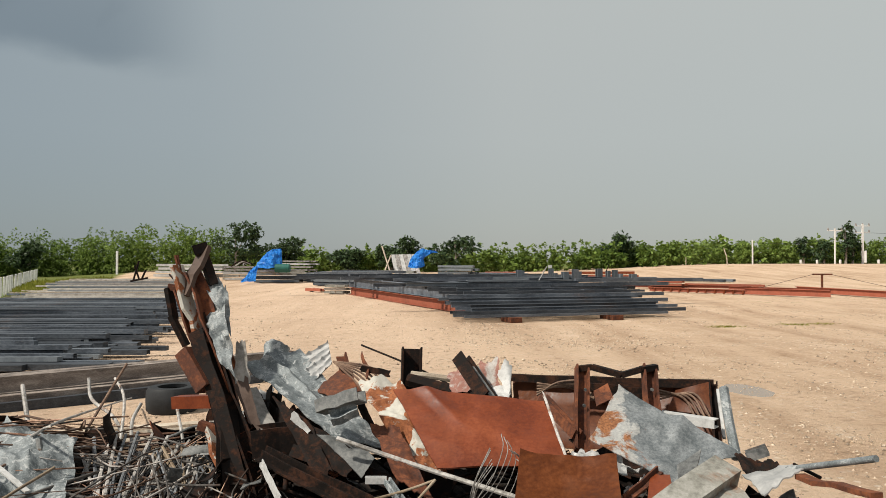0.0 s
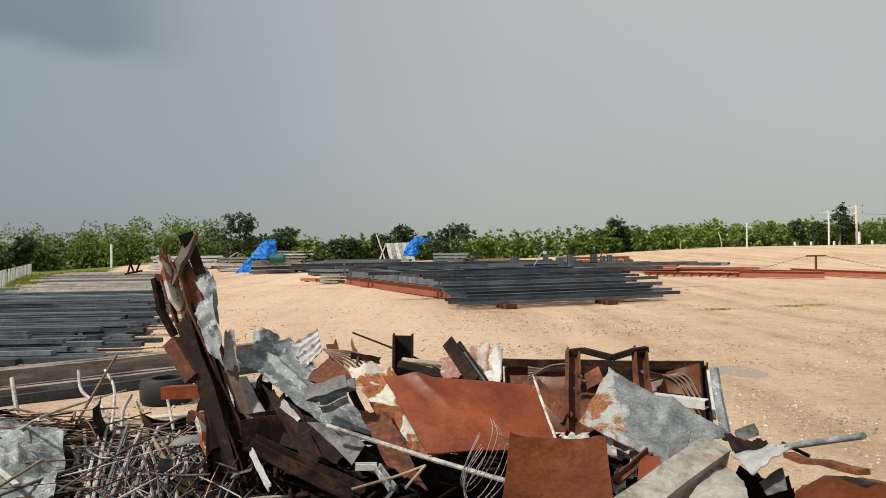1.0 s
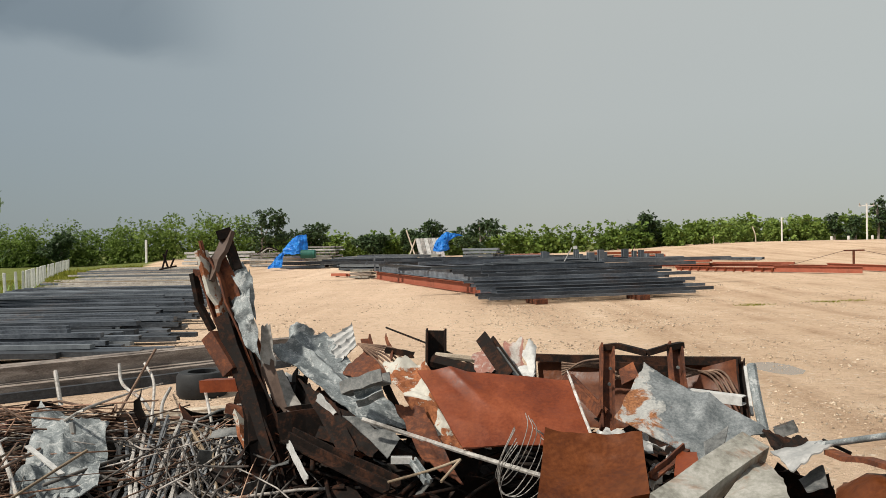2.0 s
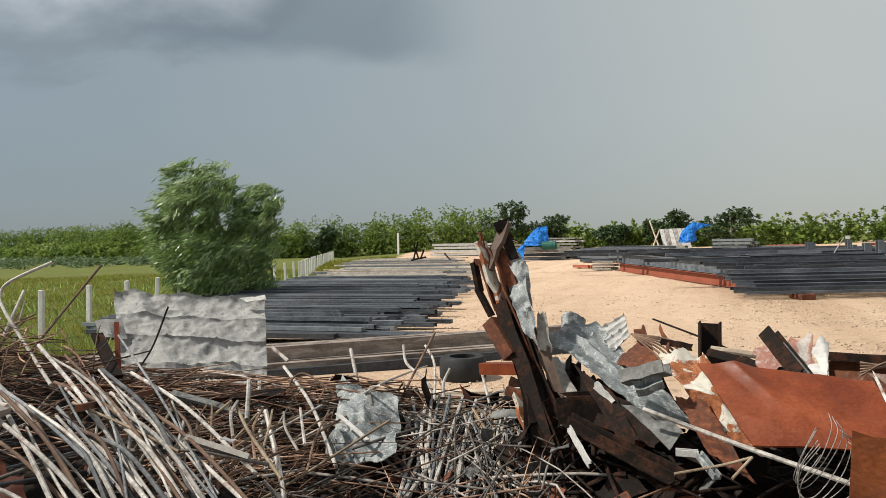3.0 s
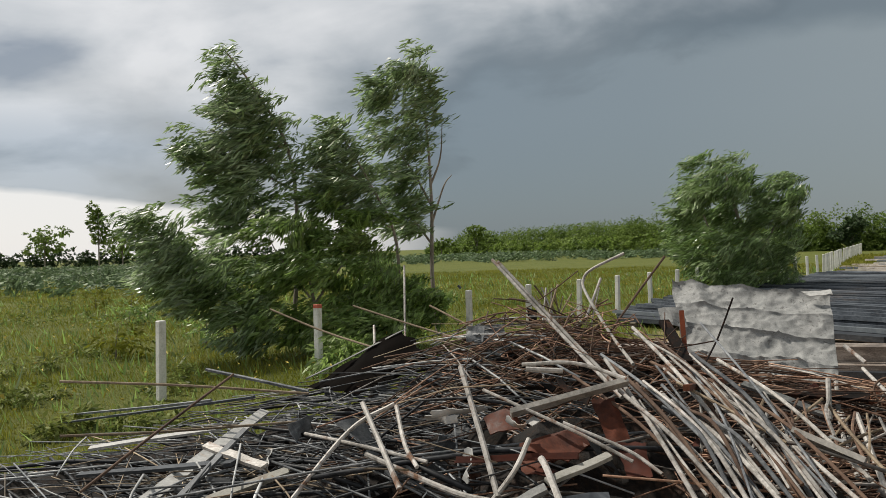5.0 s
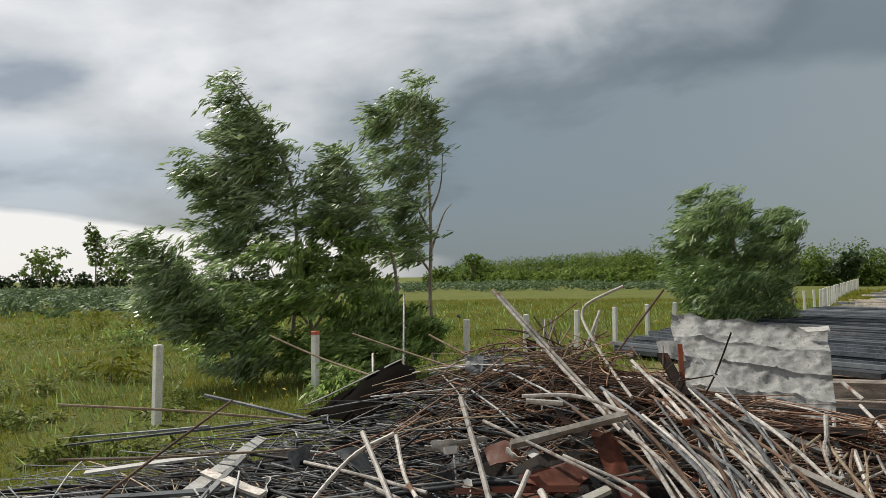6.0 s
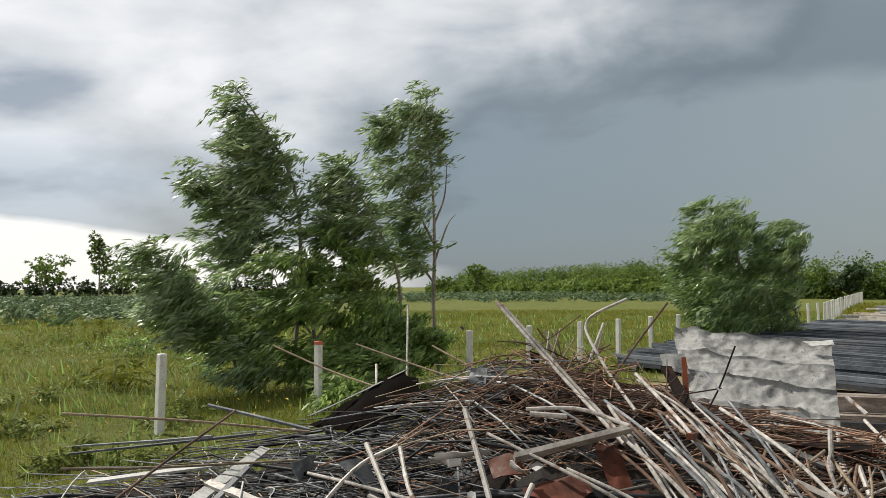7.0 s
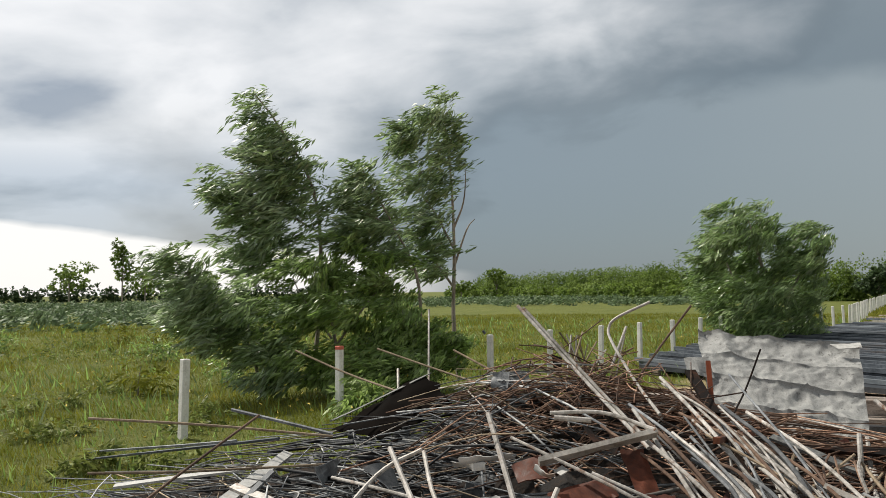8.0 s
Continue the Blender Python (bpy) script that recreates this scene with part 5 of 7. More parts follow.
# ---------------------------------------------------------------- pipes and sheets of the left part
def roof_sheet():
    ob = holder("roof_sheet", "dented corrugated grey roofing sheet standing on the heap", "roofing sheet")
    bm = bmesh.new()
    plate(bm, [(-5.025, 4.891, 1.634), (-3.876, 5.432, 1.545), (-3.426, 4.772, 0.870), (-4.436, 4.325, 0.948)], nu=84, nv=96, crumple=0.045, scale=4.2, seed=81, crease=(0.22, 1.0, 0.10, 0.05), ribs=4, rib=0.065, thick=0.005, ragged=0.06)
    part("sheet", bm, M_ALU, ob, smooth=True)
    bm = bmesh.new()
    plate(bm, [(-4.883, 4.545, 1.407), (-4.704, 4.642, 1.425), (-4.638, 4.634, 1.250), (-4.799, 4.487, 1.293)], nu=8, nv=6, crumple=0.04, seed=82)
    part("torn_corner", bm, M_ALU, ob)
    bm = bmesh.new()
    plate(bm, [(-4.025, 5.272, 1.538), (-3.823, 5.365, 1.561), (-3.798, 5.343, 1.523), (-3.945, 5.275, 1.504)], nu=8, nv=4, crumple=0.03, seed=83, ragged=0.2)
    part("folded_lip", bm, M_WHITE, ob)


roof_sheet()
bar("red_post", "bar", (-4.404, 4.269, 1.434), (-4.260, 4.129, 1.083), 0.035, 0.03, M_OXIDE, "short red painted post in front of a sheet", "post")
bar("dark_plank", "bar", (-4.506, 4.181, 1.354), (-4.020, 3.859, 1.113), 0.08, 0.03, M_DARKRUST, "dark rusted flat bar leaning in the heap")
sheet("galvanised_sheet", [(-2.787, 4.792, 0.993), (-2.247, 4.589, 0.915), (-2.002, 3.907, 0.757), (-2.430, 3.864, 0.762)], M_GALV, "crumpled square of galvanised sheet among rods", nu=28, nv=28, crumple=0.12, scale=3.2, seed=84, ragged=0.06)
bar("white_strip", "bar", (-2.486, 4.122, 0.898), (-2.160, 3.893, 0.806), 0.03, 0.008, M_WHITE, "narrow white painted strip on sheet")
rod([(-2.427, 4.487, 0.936), (-2.360, 4.410, 0.830), (-2.185, 4.274, 0.642), (-1.938, 4.060, 0.541)], 0.017, M_GREYSHEET, "bent dark grey pipe standing up")
# standing and leaning pipes
rod([(-5.572, 3.303, 1.873), (-4.808, 3.304, 1.365), (-3.895, 3.070, 0.991)], 0.0145, M_ROD1, "long pale pipe leaning high out of the heap")
rod([(-5.528, 3.329, 1.857), (-4.737, 3.310, 1.356), (-3.836, 3.061, 1.001)], 0.0127, M_ROD1, "long pale pipe leaning high out of the heap")
rod([(-4.788, 4.056, 1.899), (-4.969, 3.873, 1.777), (-5.019, 3.820, 1.694), (-4.935, 3.763, 1.588), (-4.599, 3.680, 1.300), (-4.103, 3.401, 1.144)], 0.0119, M_ROD1, "pale pipe with a bent hooked top")
rod([(-4.686, 4.422, 1.862), (-4.729, 4.112, 1.552), (-4.680, 3.740, 1.266)], 0.0093, M_RODBROWN1, "brown rod leaning over the heap")
rod([(-4.995, 3.991, 1.695), (-4.937, 3.761, 1.385)], 0.0110, M_ROD1, "short pale pipe standing up")
rod([(-5.375, 3.719, 1.618), (-5.174, 3.491, 1.255), (-4.596, 3.010, 1.018)], 0.0076, M_ROD1, "thin pale upright rod in the heap")
rod([(-5.311, 3.793, 1.644), (-5.218, 3.595, 1.383)], 0.0076, M_RODTAN1, "thin pale upright rod in the heap")
rod([(-5.308, 3.948, 1.556), (-5.215, 3.598, 1.242)], 0.0068, M_RODTAN1, "thin tan rod leaning out")
rod([(-3.224, 3.151, 1.165), (-3.124, 2.987, 0.849), (-2.908, 2.671, 0.612)], 0.0093, M_ROD1, "slender pale rod standing upright")
rod([(-3.987, 4.344, 1.551), (-4.014, 4.198, 1.270), (-3.817, 3.778, 1.127)], 0.0068, M_DARKRUST, "thin dark rod leaning on a sheet")
rod([(-3.147, 4.126, 1.080), (-3.000, 3.880, 0.882)], 0.0161, M_ROD1, "short pale pipe stub")
rod([(-2.739, 3.700, 0.993), (-2.471, 3.410, 0.774), (-2.233, 3.103, 0.630)], 0.0145, M_ROD1, "pale pipe leaning in the heap")
rod([(-3.174, 3.309, 0.928), (-2.954, 3.114, 0.731), (-2.755, 2.787, 0.567)], 0.0119, M_ROD1, "pale pipe leaning in the heap")
rod([(-3.074, 3.379, 0.986), (-2.961, 3.108, 0.731), (-2.750, 2.790, 0.582)], 0.0102, M_ROD1, "pale pipe leaning in the heap")
rod([(-3.724, 1.721, 1.357), (-3.311, 1.548, 1.108), (-3.011, 1.418, 0.922)], 0.0145, M_ROD1, "pale pipe slanting down the heap")
rod([(-4.021, 1.291, 1.178), (-3.658, 1.214, 1.024), (-3.395, 1.156, 0.912)], 0.0136, M_ROD1, "pale pipe slanting down the heap")
rod([(-3.867, 1.399, 1.185), (-3.952, 1.178, 1.064), (-3.815, 0.768, 0.788)], 0.0119, M_ROD1, "bent pale pipe over slate strips")
rod([(-3.845, 1.397, 1.177), (-3.600, 1.304, 1.045), (-3.452, 1.283, 0.974)], 0.0110, M_ROD1, "short pale pipe in the heap")
rod([(-3.077, 1.647, 1.120), (-3.030, 1.527, 1.015), (-3.024, 1.400, 0.911)], 0.0119, M_ROD1, "short pale pipe in the heap")
rod([(-2.969, 1.622, 1.063), (-2.906, 1.605, 1.026), (-2.707, 1.530, 0.892)], 0.0153, M_ROD1, "bent end of a pale pipe")
rod([(-3.397, 1.871, 1.391), (-3.246, 2.083, 1.392), (-3.018, 2.206, 1.329)], 0.0102, M_ROD1, "gently bent pale pipe lying across")
rod([(-3.362, 1.867, 1.373), (-3.247, 2.007, 1.362)], 0.0136, M_ROD1, "short pale pipe lying across")
rod([(-7.106, 3.312, 1.820), (-6.590, 3.005, 1.147)], 0.0102, M_ROD1, "slender upright stake at the back of the heap")
rod([(-6.902, 2.842, 1.258), (-6.636, 2.705, 1.071)], 0.0119, M_ROD1, "short pale upright stake behind")
rod([(-7.657, 2.079, 1.429), (-7.101, 2.413, 1.221), (-6.426, 2.676, 1.083)], 0.0102, M_RODTAN1, "pale rod jutting out over the grass")
rod([(-7.258, 2.797, 1.435), (-6.387, 3.156, 1.226), (-5.532, 3.358, 1.098)], 0.0093, M_RODTAN1, "pale rod jutting out over the grass")
rod([(-6.640, 3.318, 1.433), (-6.050, 3.493, 1.212)], 0.0102, M_RODTAN1, "pale rod jutting out over the grass")
rod([(-5.576, 2.605, 1.043), (-5.790, 3.166, 1.316), (-5.546, 3.505, 1.417), (-5.090, 3.742, 1.307)], 0.0076, M_RODBROWN1, "arched rusty rod over the heap")
rod([(-5.524, 2.841, 1.111), (-5.570, 3.132, 1.333), (-5.389, 3.381, 1.369), (-4.686, 3.734, 1.267)], 0.0076, M_RODBROWN1, "arched rusty rod over the heap")
rod([(-1.943, 3.745, 0.973), (-2.465, 3.196, 0.645), (-2.649, 3.087, 0.654), (-2.973, 2.493, 0.595)], 0.0076, M_RODTAN1, "thin curved rod over pipes")
rod([(-6.849, 0.120, 1.056), (-6.527, 0.970, 0.964), (-5.979, 1.779, 0.876)], 0.0102, M_RODTAN1, "long tan rod sticking out over the grass")
rod([(-6.088, 0.043, 0.800), (-6.006, 0.658, 0.746), (-5.640, 1.595, 0.747)], 0.0093, M_RODTAN1, "long tan rod sticking out over the grass")
rod([(-5.414, 0.086, 0.591), (-5.725, 0.605, 0.819), (-6.160, 1.246, 1.066)], 0.0102, M_RODBROWN1, "dark rod crossing the strips")
rod([(-3.445, 1.334, 0.991), (-3.881, 1.143, 1.021), (-4.242, 1.054, 1.012)], 0.0093, M_ROD1, "thin pale rod lying across")
rod([(-3.721, 1.155, 0.996), (-3.233, 1.319, 0.914), (-3.002, 1.396, 0.910)], 0.0136, M_ROD1, "pale pipe lying low in the heap")
rod([(-3.480, 1.690, 1.276), (-2.969, 1.823, 1.146), (-2.722, 1.923, 1.049)], 0.0085, M_ROD1, "thin pale rod lying across plates")
rod([(-3.032, 1.811, 1.176), (-2.773, 1.942, 1.085), (-2.609, 1.974, 1.014)], 0.0085, M_ROD1, "thin pale rod lying across")
rod([(-2.570, 5.420, 1.157), (-2.509, 5.338, 1.020), (-2.308, 5.209, 0.931), (-2.164, 5.053, 0.842)], 0.0119, M_ROD1, "bent pale pipe standing up")
rod([(-2.371, 5.400, 1.160), (-2.236, 5.240, 1.038), (-2.102, 4.862, 0.795)], 0.0102, M_ROD1, "bent pale pipe standing up")
rod([(-2.300, 5.430, 1.259), (-2.342, 5.194, 1.058), (-2.370, 4.962, 0.876)], 0.0093, M_RODBROWN1, "brown rod leaning in the heap")
rod([(-2.994, 5.318, 1.122), (-2.763, 4.988, 0.880)], 0.0153, M_ROD1, "pale pipe stub standing up")
rod([(-4.227, 10.141, 0.156), (-2.414, 4.841, 0.992), (-2.472, 4.486, 0.955)], 0.0093, M_ROD1, "thin pale rod lying across")
rod([(-2.058, 5.096, 1.036), (-2.074, 4.982, 0.926), (-1.952, 4.708, 0.777)], 0.0119, M_ROD1, "short bent pale pipe")
rod([(-3.474, 4.901, 1.189), (-3.319, 4.886, 1.087)], 0.0153, M_ROD1, "short pale pipe stub")
rod([(-3.232, 4.691, 1.077), (-2.764, 4.268, 0.914), (-2.301, 3.755, 0.675)], 0.0119, M_ROD1, "pale pipe slanting down the heap")
rod([(-3.272, 4.431, 1.009), (-3.052, 4.097, 0.783), (-2.744, 3.702, 0.637)], 0.0145, M_ROD1, "pale pipe standing in the heap")
rod([(-3.099, 4.186, 0.861), (-2.895, 3.963, 0.658), (-2.600, 3.682, 0.586)], 0.0187, M_ROD1, "thick pale pipe in the heap")
rod([(-1.778, 4.986, 1.045), (-1.633, 4.719, 0.834)], 0.0102, M_ROD1, "short pale rod standing up")
rod([(-2.938, 4.418, 0.839), (-3.045, 4.468, 0.991), (-2.960, 4.523, 1.065), (-2.687, 4.456, 0.960)], 0.0076, M_RODBROWN1, "arched rusty rod over scrap")
rod([(-1.686, 4.382, 0.736), (-1.315, 4.086, 0.553)], 0.0110, M_WHITE, "straight white rod on scrap")
rod([(-2.708, 3.605, 0.626), (-2.490, 3.874, 0.631), (-2.253, 4.127, 0.669), (-1.834, 3.888, 0.531)], 0.0093, M_ROD1, "arched grey rod over scrap")
rod([(-1.718, 4.690, 0.903), (-1.508, 4.759, 0.949), (-1.166, 4.439, 0.749)], 0.0085, M_GREYSHEET, "arched grey rod over scrap")

# parallel pipes sliding down towards the front
_rnd = random.Random(8)
for k in range(36):
    f = (k + _rnd.uniform(-5, 5)) / 35
    a = Vector((-3.264, 2.353, 1.298)).lerp(Vector((-3.447, 3.113, 1.418)), f) + Vector((_rnd.uniform(-0.1, 0.1), _rnd.uniform(-0.1, 0.1), _rnd.uniform(-0.05, 0.05)))
    g = min(1.5, max(-0.1, f + _rnd.gauss(0.12, 0.24)))
    b = Vector((-2.208, 1.827, 0.944)).lerp(Vector((-1.972, 2.388, 0.890)), g) + Vector((_rnd.uniform(-0.06, 0.06), _rnd.uniform(-0.06, 0.06), _rnd.uniform(-0.05, 0.03)))
    a = a.lerp(b, _rnd.uniform(-0.15, 0.40))
    b = a.lerp(b, _rnd.uniform(0.75, 1.08))
    c = a.lerp(b, 0.5) + Vector((_rnd.uniform(-0.05, 0.05), 0, 0.05 + _rnd.uniform(-0.03, 0.05)))
    rod([a, c, b], _rnd.uniform(0.005, 0.0105), (M_ROD1, M_RODBROWN1, M_ROD1, M_RODGREY1)[k % 4], "pale pipe in a parallel bundle", group="parallel pipes")
for k in range(24):
    a = Vector((-3.006, 2.232, 1.316)).lerp(Vector((-2.491, 4.278, 0.830)), _rnd.random()) + Vector((0, 0, _rnd.uniform(0, 0.08)))
    b = Vector((-2.469, 1.844, 0.890)).lerp(Vector((-1.802, 2.670, 0.866)), _rnd.random()) + Vector((0, 0, _rnd.uniform(0, 0.08)))
    b = a.lerp(b, _rnd.uniform(0.3, 0.8))
    c = a.lerp(b, 0.5) + Vector((_rnd.uniform(-0.04, 0.04), 0, _rnd.uniform(-0.02, 0.03)))
    rod([a, c, b], _rnd.uniform(0.005, 0.009), (M_ROD1, M_RODBROWN1, M_RODTAN1)[k % 3], "bent loose rod lying across pipes", group="crossing rods", n=6)
# a sheaf of thin rods standing at the back of the heap
for k in range(30):
    a = Vector((-5.322, 3.930, 1.131)) + Vector((_rnd.gauss(0, 0.12), _rnd.gauss(0, 0.12), 0))
    b = Vector((-5.604, 3.734, 1.359)).lerp(Vector((-5.102, 4.213, 1.332)), _rnd.random()) + Vector((0, 0, _rnd.uniform(-0.05, 0.30)))
    c = a.lerp(b, 0.5) + Vector((_rnd.uniform(-0.03, 0.03), 0, _rnd.uniform(0.0, 0.04)))
    rod([a, c, b], _rnd.uniform(0.004, 0.008), (M_RODTAN1, M_RODBROWN1, M_ROD1)[k % 3], "thin rod in a springy upright sheaf", "thin_rod", "rod", "upright sheaf", 5)
# grey fan of rods
for k in range(38):
    f = _rnd.random()
    a = Vector((-1.856, 3.878, 0.534)).lerp(Vector((-1.547, 3.900, 0.533)), f) + Vector((_rnd.uniform(-0.12, 0.12), _rnd.uniform(-0.15, 0.3), 0))
    b = Vector((-2.380, 4.847, 0.816)).lerp(Vector((-1.718, 4.689, 0.877)), f * 0.8 + 0.2 * _rnd.random()) + Vector((_rnd.uniform(-0.1, 0.1), 0, _rnd.uniform(-0.12, 0.06)))
    b.x += _rnd.gauss(0.16, 0.13)
    b.z += _rnd.uniform(-0.06, 0.06)
    c = a.lerp(b, 0.5) + Vector((_rnd.uniform(-0.04, 0.02), 0, _rnd.uniform(-0.01, 0.045)))
    rod([a, c, b], _rnd.uniform(0.009, 0.015), M_ROD1 if k % 3 else M_RODGREY1, "greyed rod in a fanned bundle", group="fanned rods", n=6)
for k in range(46):
    f = _rnd.random()
    a = Vector((-1.462, 3.932, 0.524)).lerp(Vector((-1.166, 4.025, 0.577)), f) + Vector((_rnd.uniform(-0.12, 0.12), _rnd.uniform(-0.1, 0.2), 0))
    b = Vector((-1.712, 4.585, 0.865)).lerp(Vector((-1.340, 4.496, 0.872)), _rnd.random()) + Vector((0, 0, _rnd.uniform(-0.15, 0.03)))
    b.x += _rnd.gauss(-0.03, 0.09)
    c = a.lerp(b, 0.5) + Vector((_rnd.uniform(-0.03, 0.03), 0, _rnd.uniform(0.0, 0.05)))
    rod([a, c, b], _rnd.uniform(0.006, 0.010), M_RODTAN1 if k % 3 == 0 else M_ROD1 if k % 3 == 1 else M_RODGREY1, "greyed straw-coloured thin rod in a bundle", "thin_rod", "rod", "straw rods", 6)

# plates, planks and strips among the rods
bar("pale_plank", "bar", (-3.276, 1.700, 1.194), (-3.029, 2.224, 1.314), 0.055, 0.025, M_TIMBERGREY, "flat weathered board lying on the heap", "plank", roll=40)
bar("pale_plank", "bar", (-2.430, 2.615, 1.127), (-2.157, 2.696, 1.036), 0.07, 0.025, M_TIMBERGREY, "short grey board among pipes", "plank", roll=30)
sheet("red_plate", [(-3.133, 1.640, 1.052), (-3.050, 1.913, 1.142), (-2.953, 1.945, 1.101), (-2.937, 1.754, 1.023)], M_REDSHADE, "red-oxide steel plate half buried in pipes", nu=10, nv=8, crumple=0.05, seed=91)
sheet("red_plate", [(-3.422, 1.650, 1.146), (-3.333, 1.757, 1.209), (-3.221, 1.722, 1.141), (-3.334, 1.619, 1.096)], M_REDSHADE, "small red-oxide plate in the heap", nu=8, nv=6, crumple=0.05, seed=92)
sheet("rusted_flap", [(-3.120, 2.073, 1.241), (-3.059, 2.151, 1.249), (-2.838, 2.061, 1.088), (-2.865, 1.949, 1.060)], M_REDSHADE, "twisted rusted sheet end", nu=8, nv=10, crumple=0.07, seed=93, ragged=0.1)
sheet("rusted_flap", [(-2.884, 2.002, 1.091), (-2.812, 2.100, 1.099), (-2.688, 1.996, 0.987), (-2.758, 1.915, 0.989)], M_REDDEEPSHADE, "red sheet scrap with shadow put into its dark colour", nu=8, nv=8, crumple=0.06, seed=94, ragged=0.1)
bar("red_angle", "angle", (-3.327, 1.414, 1.013), (-2.874, 1.750, 1.072), 0.03, 0.03, M_REDDEEPSHADE, "dark red angle iron in pipes", bend=0.006, roll=20)
bar("rusty_bar", "bar", (-2.805, 2.374, 1.294), (-3.704, 3.844, 1.037), 0.03, 0.03, M_RUST, "short rusted bar among pipes")
sheet("red_plate", [(-3.192, 1.683, 1.109), (-3.073, 1.871, 1.139), (-2.939, 1.883, 1.072), (-3.076, 1.604, 1.009)], M_REDSHADE, "red-oxide steel plate in the heap", nu=8, nv=8, crumple=0.05, seed=95)
sheet("bent_black_sheet", [(-6.299, 1.878, 0.915), (-6.050, 2.639, 1.308), (-5.599, 2.660, 1.134), (-5.827, 2.129, 0.853)], M_BLACKSHEET, "bent black sheet lying over the rods", nu=20, nv=14, crumple=0.06, scale=2.5, seed=96, curl=0.02, ragged=0.08)
# pale strip laid along the sheet's edge in place of its lit ridge
torn_strip("pale_rim_strip", (-6.295, 1.887, 0.932), (-6.023, 2.645, 1.285), 0.022, M_GREYSHEET, "pale strip painted as the lit rim of a black sheet", seed=97, wave=0.01)
sheet("bent_black_sheet", [(-5.480, 3.590, 1.457), (-5.425, 3.658, 1.435), (-5.279, 3.520, 1.315), (-5.314, 3.477, 1.341)], M_BLACKSHEET, "small black sheet scrap at the back", nu=5, nv=5, crumple=0.03, seed=98)


def flat_bar(a, b, w, mat, label):
    """A flat bar lying on the slope of the heap."""
    facing = -1 if (Vector(b) - Vector(a)).cross(Vector((0, 0, 1))).dot(Vector(a)) < 0 else 1
    bar("flat_bar", "bar", a, b, w, 0.02, mat, label, "flat bar", "flat bars", roll=16 * facing, bend=0.004)


flat_bar((-4.449, 0.184, 0.699), (-6.453, 1.583, 0.688), 0.085, M_WHITE, "long white steel strip sliding off the heap")
flat_bar((-6.941, 0.322, 0.490), (-6.388, 1.208, 0.616), 0.05, M_WHITE, "white channel lying on slate strips")
flat_bar((-4.646, 0.634, 0.938), (-4.182, 0.806, 0.896), 0.05, M_ROD1, "short pale flat bar on strips")
flat_bar((-4.315, 0.318, 0.702), (-4.077, 0.896, 0.883), 0.06, M_PALEBEAM, "pale curved strip on the heap")
flat_bar((-10.177, 0.421, 0.089), (-6.207, 1.420, 0.863), 0.022, M_STEEL, "long dark flat bar over the grass")
flat_bar((-10.615, 0.461, 0.089), (-6.388, 1.135, 0.846), 0.018, M_RODGREY1, "long dark flat bar over the grass")
flat_bar((-6.859, 1.224, 1.022), (-6.156, 1.850, 0.859), 0.022, M_RODGREY1, "slate flat bar at the edge of the heap")
flat_bar((-4.315, 0.318, 0.702), (-4.552, 0.828, 1.012), 0.03, M_RODGREY1, "slate strip sliding off the heap")
flat_bar((-6.442, 0.191, 0.427), (-4.339, 0.701, 0.901), 0.05, M_STEEL, "dark flat bar low on the heap")
flat_bar((-2.886, 1.581, 0.987), (-2.811, 1.876, 1.065), 0.04, M_PALEBEAM, "pale flat bar in the heap")
flat_bar((-6.241, 3.390, 1.634), (-6.227, 3.411, 1.606), 0.02, M_RODGREY1, "small slate-grey chip of steel")
flat_bar((-2.870, 1.473, 0.921), (-2.679, 1.739, 0.942), 0.06, M_STEEL, "dark flat bar low in the heap")
flat_bar((-2.864, 1.561, 0.973), (-2.970, 1.371, 0.872), 0.05, M_GREYSHEET, "grey flat bar low in the heap")
flat_bar((-3.625, 3.925, 1.012), (-3.109, 4.038, 0.876), 0.06, M_GREYSHEET, "grey flat strip under the roof sheet")
flat_bar((-3.528, 4.110, 0.959), (-2.996, 4.321, 0.960), 0.10, M_DARKRUST, "dark flat strip under the roof sheet")
for a, b, s in (((-3.624, 1.580, 1.187), (-3.455, 1.601, 1.168), 1), ((-3.329, 1.484, 1.037), (-3.166, 1.440, 0.966), 2), ((-3.233, 1.707, 1.200), (-3.137, 1.765, 1.193), 3), ((-4.289, 0.799, 0.920), (-4.172, 0.802, 0.888), 4), ((-3.692, 1.487, 1.135), (-3.503, 1.566, 1.147), 5)):
    torn_strip("torn_white_strip", a, b, 0.035, M_CRUMPLE, "torn pale plastic strip in the heap", seed=100 + s, wave=0.16)
for a, b in (((-3.129, 4.532, 0.902), (-2.855, 4.471, 0.827)), ((-3.128, 4.653, 0.924), (-2.919, 4.549, 0.836))):
    torn_strip("curled_strip", a, b, 0.08, M_RUST, "curled rust-red strip in the heap", seed=int(a[0] * 100) % 50, wave=0.06)


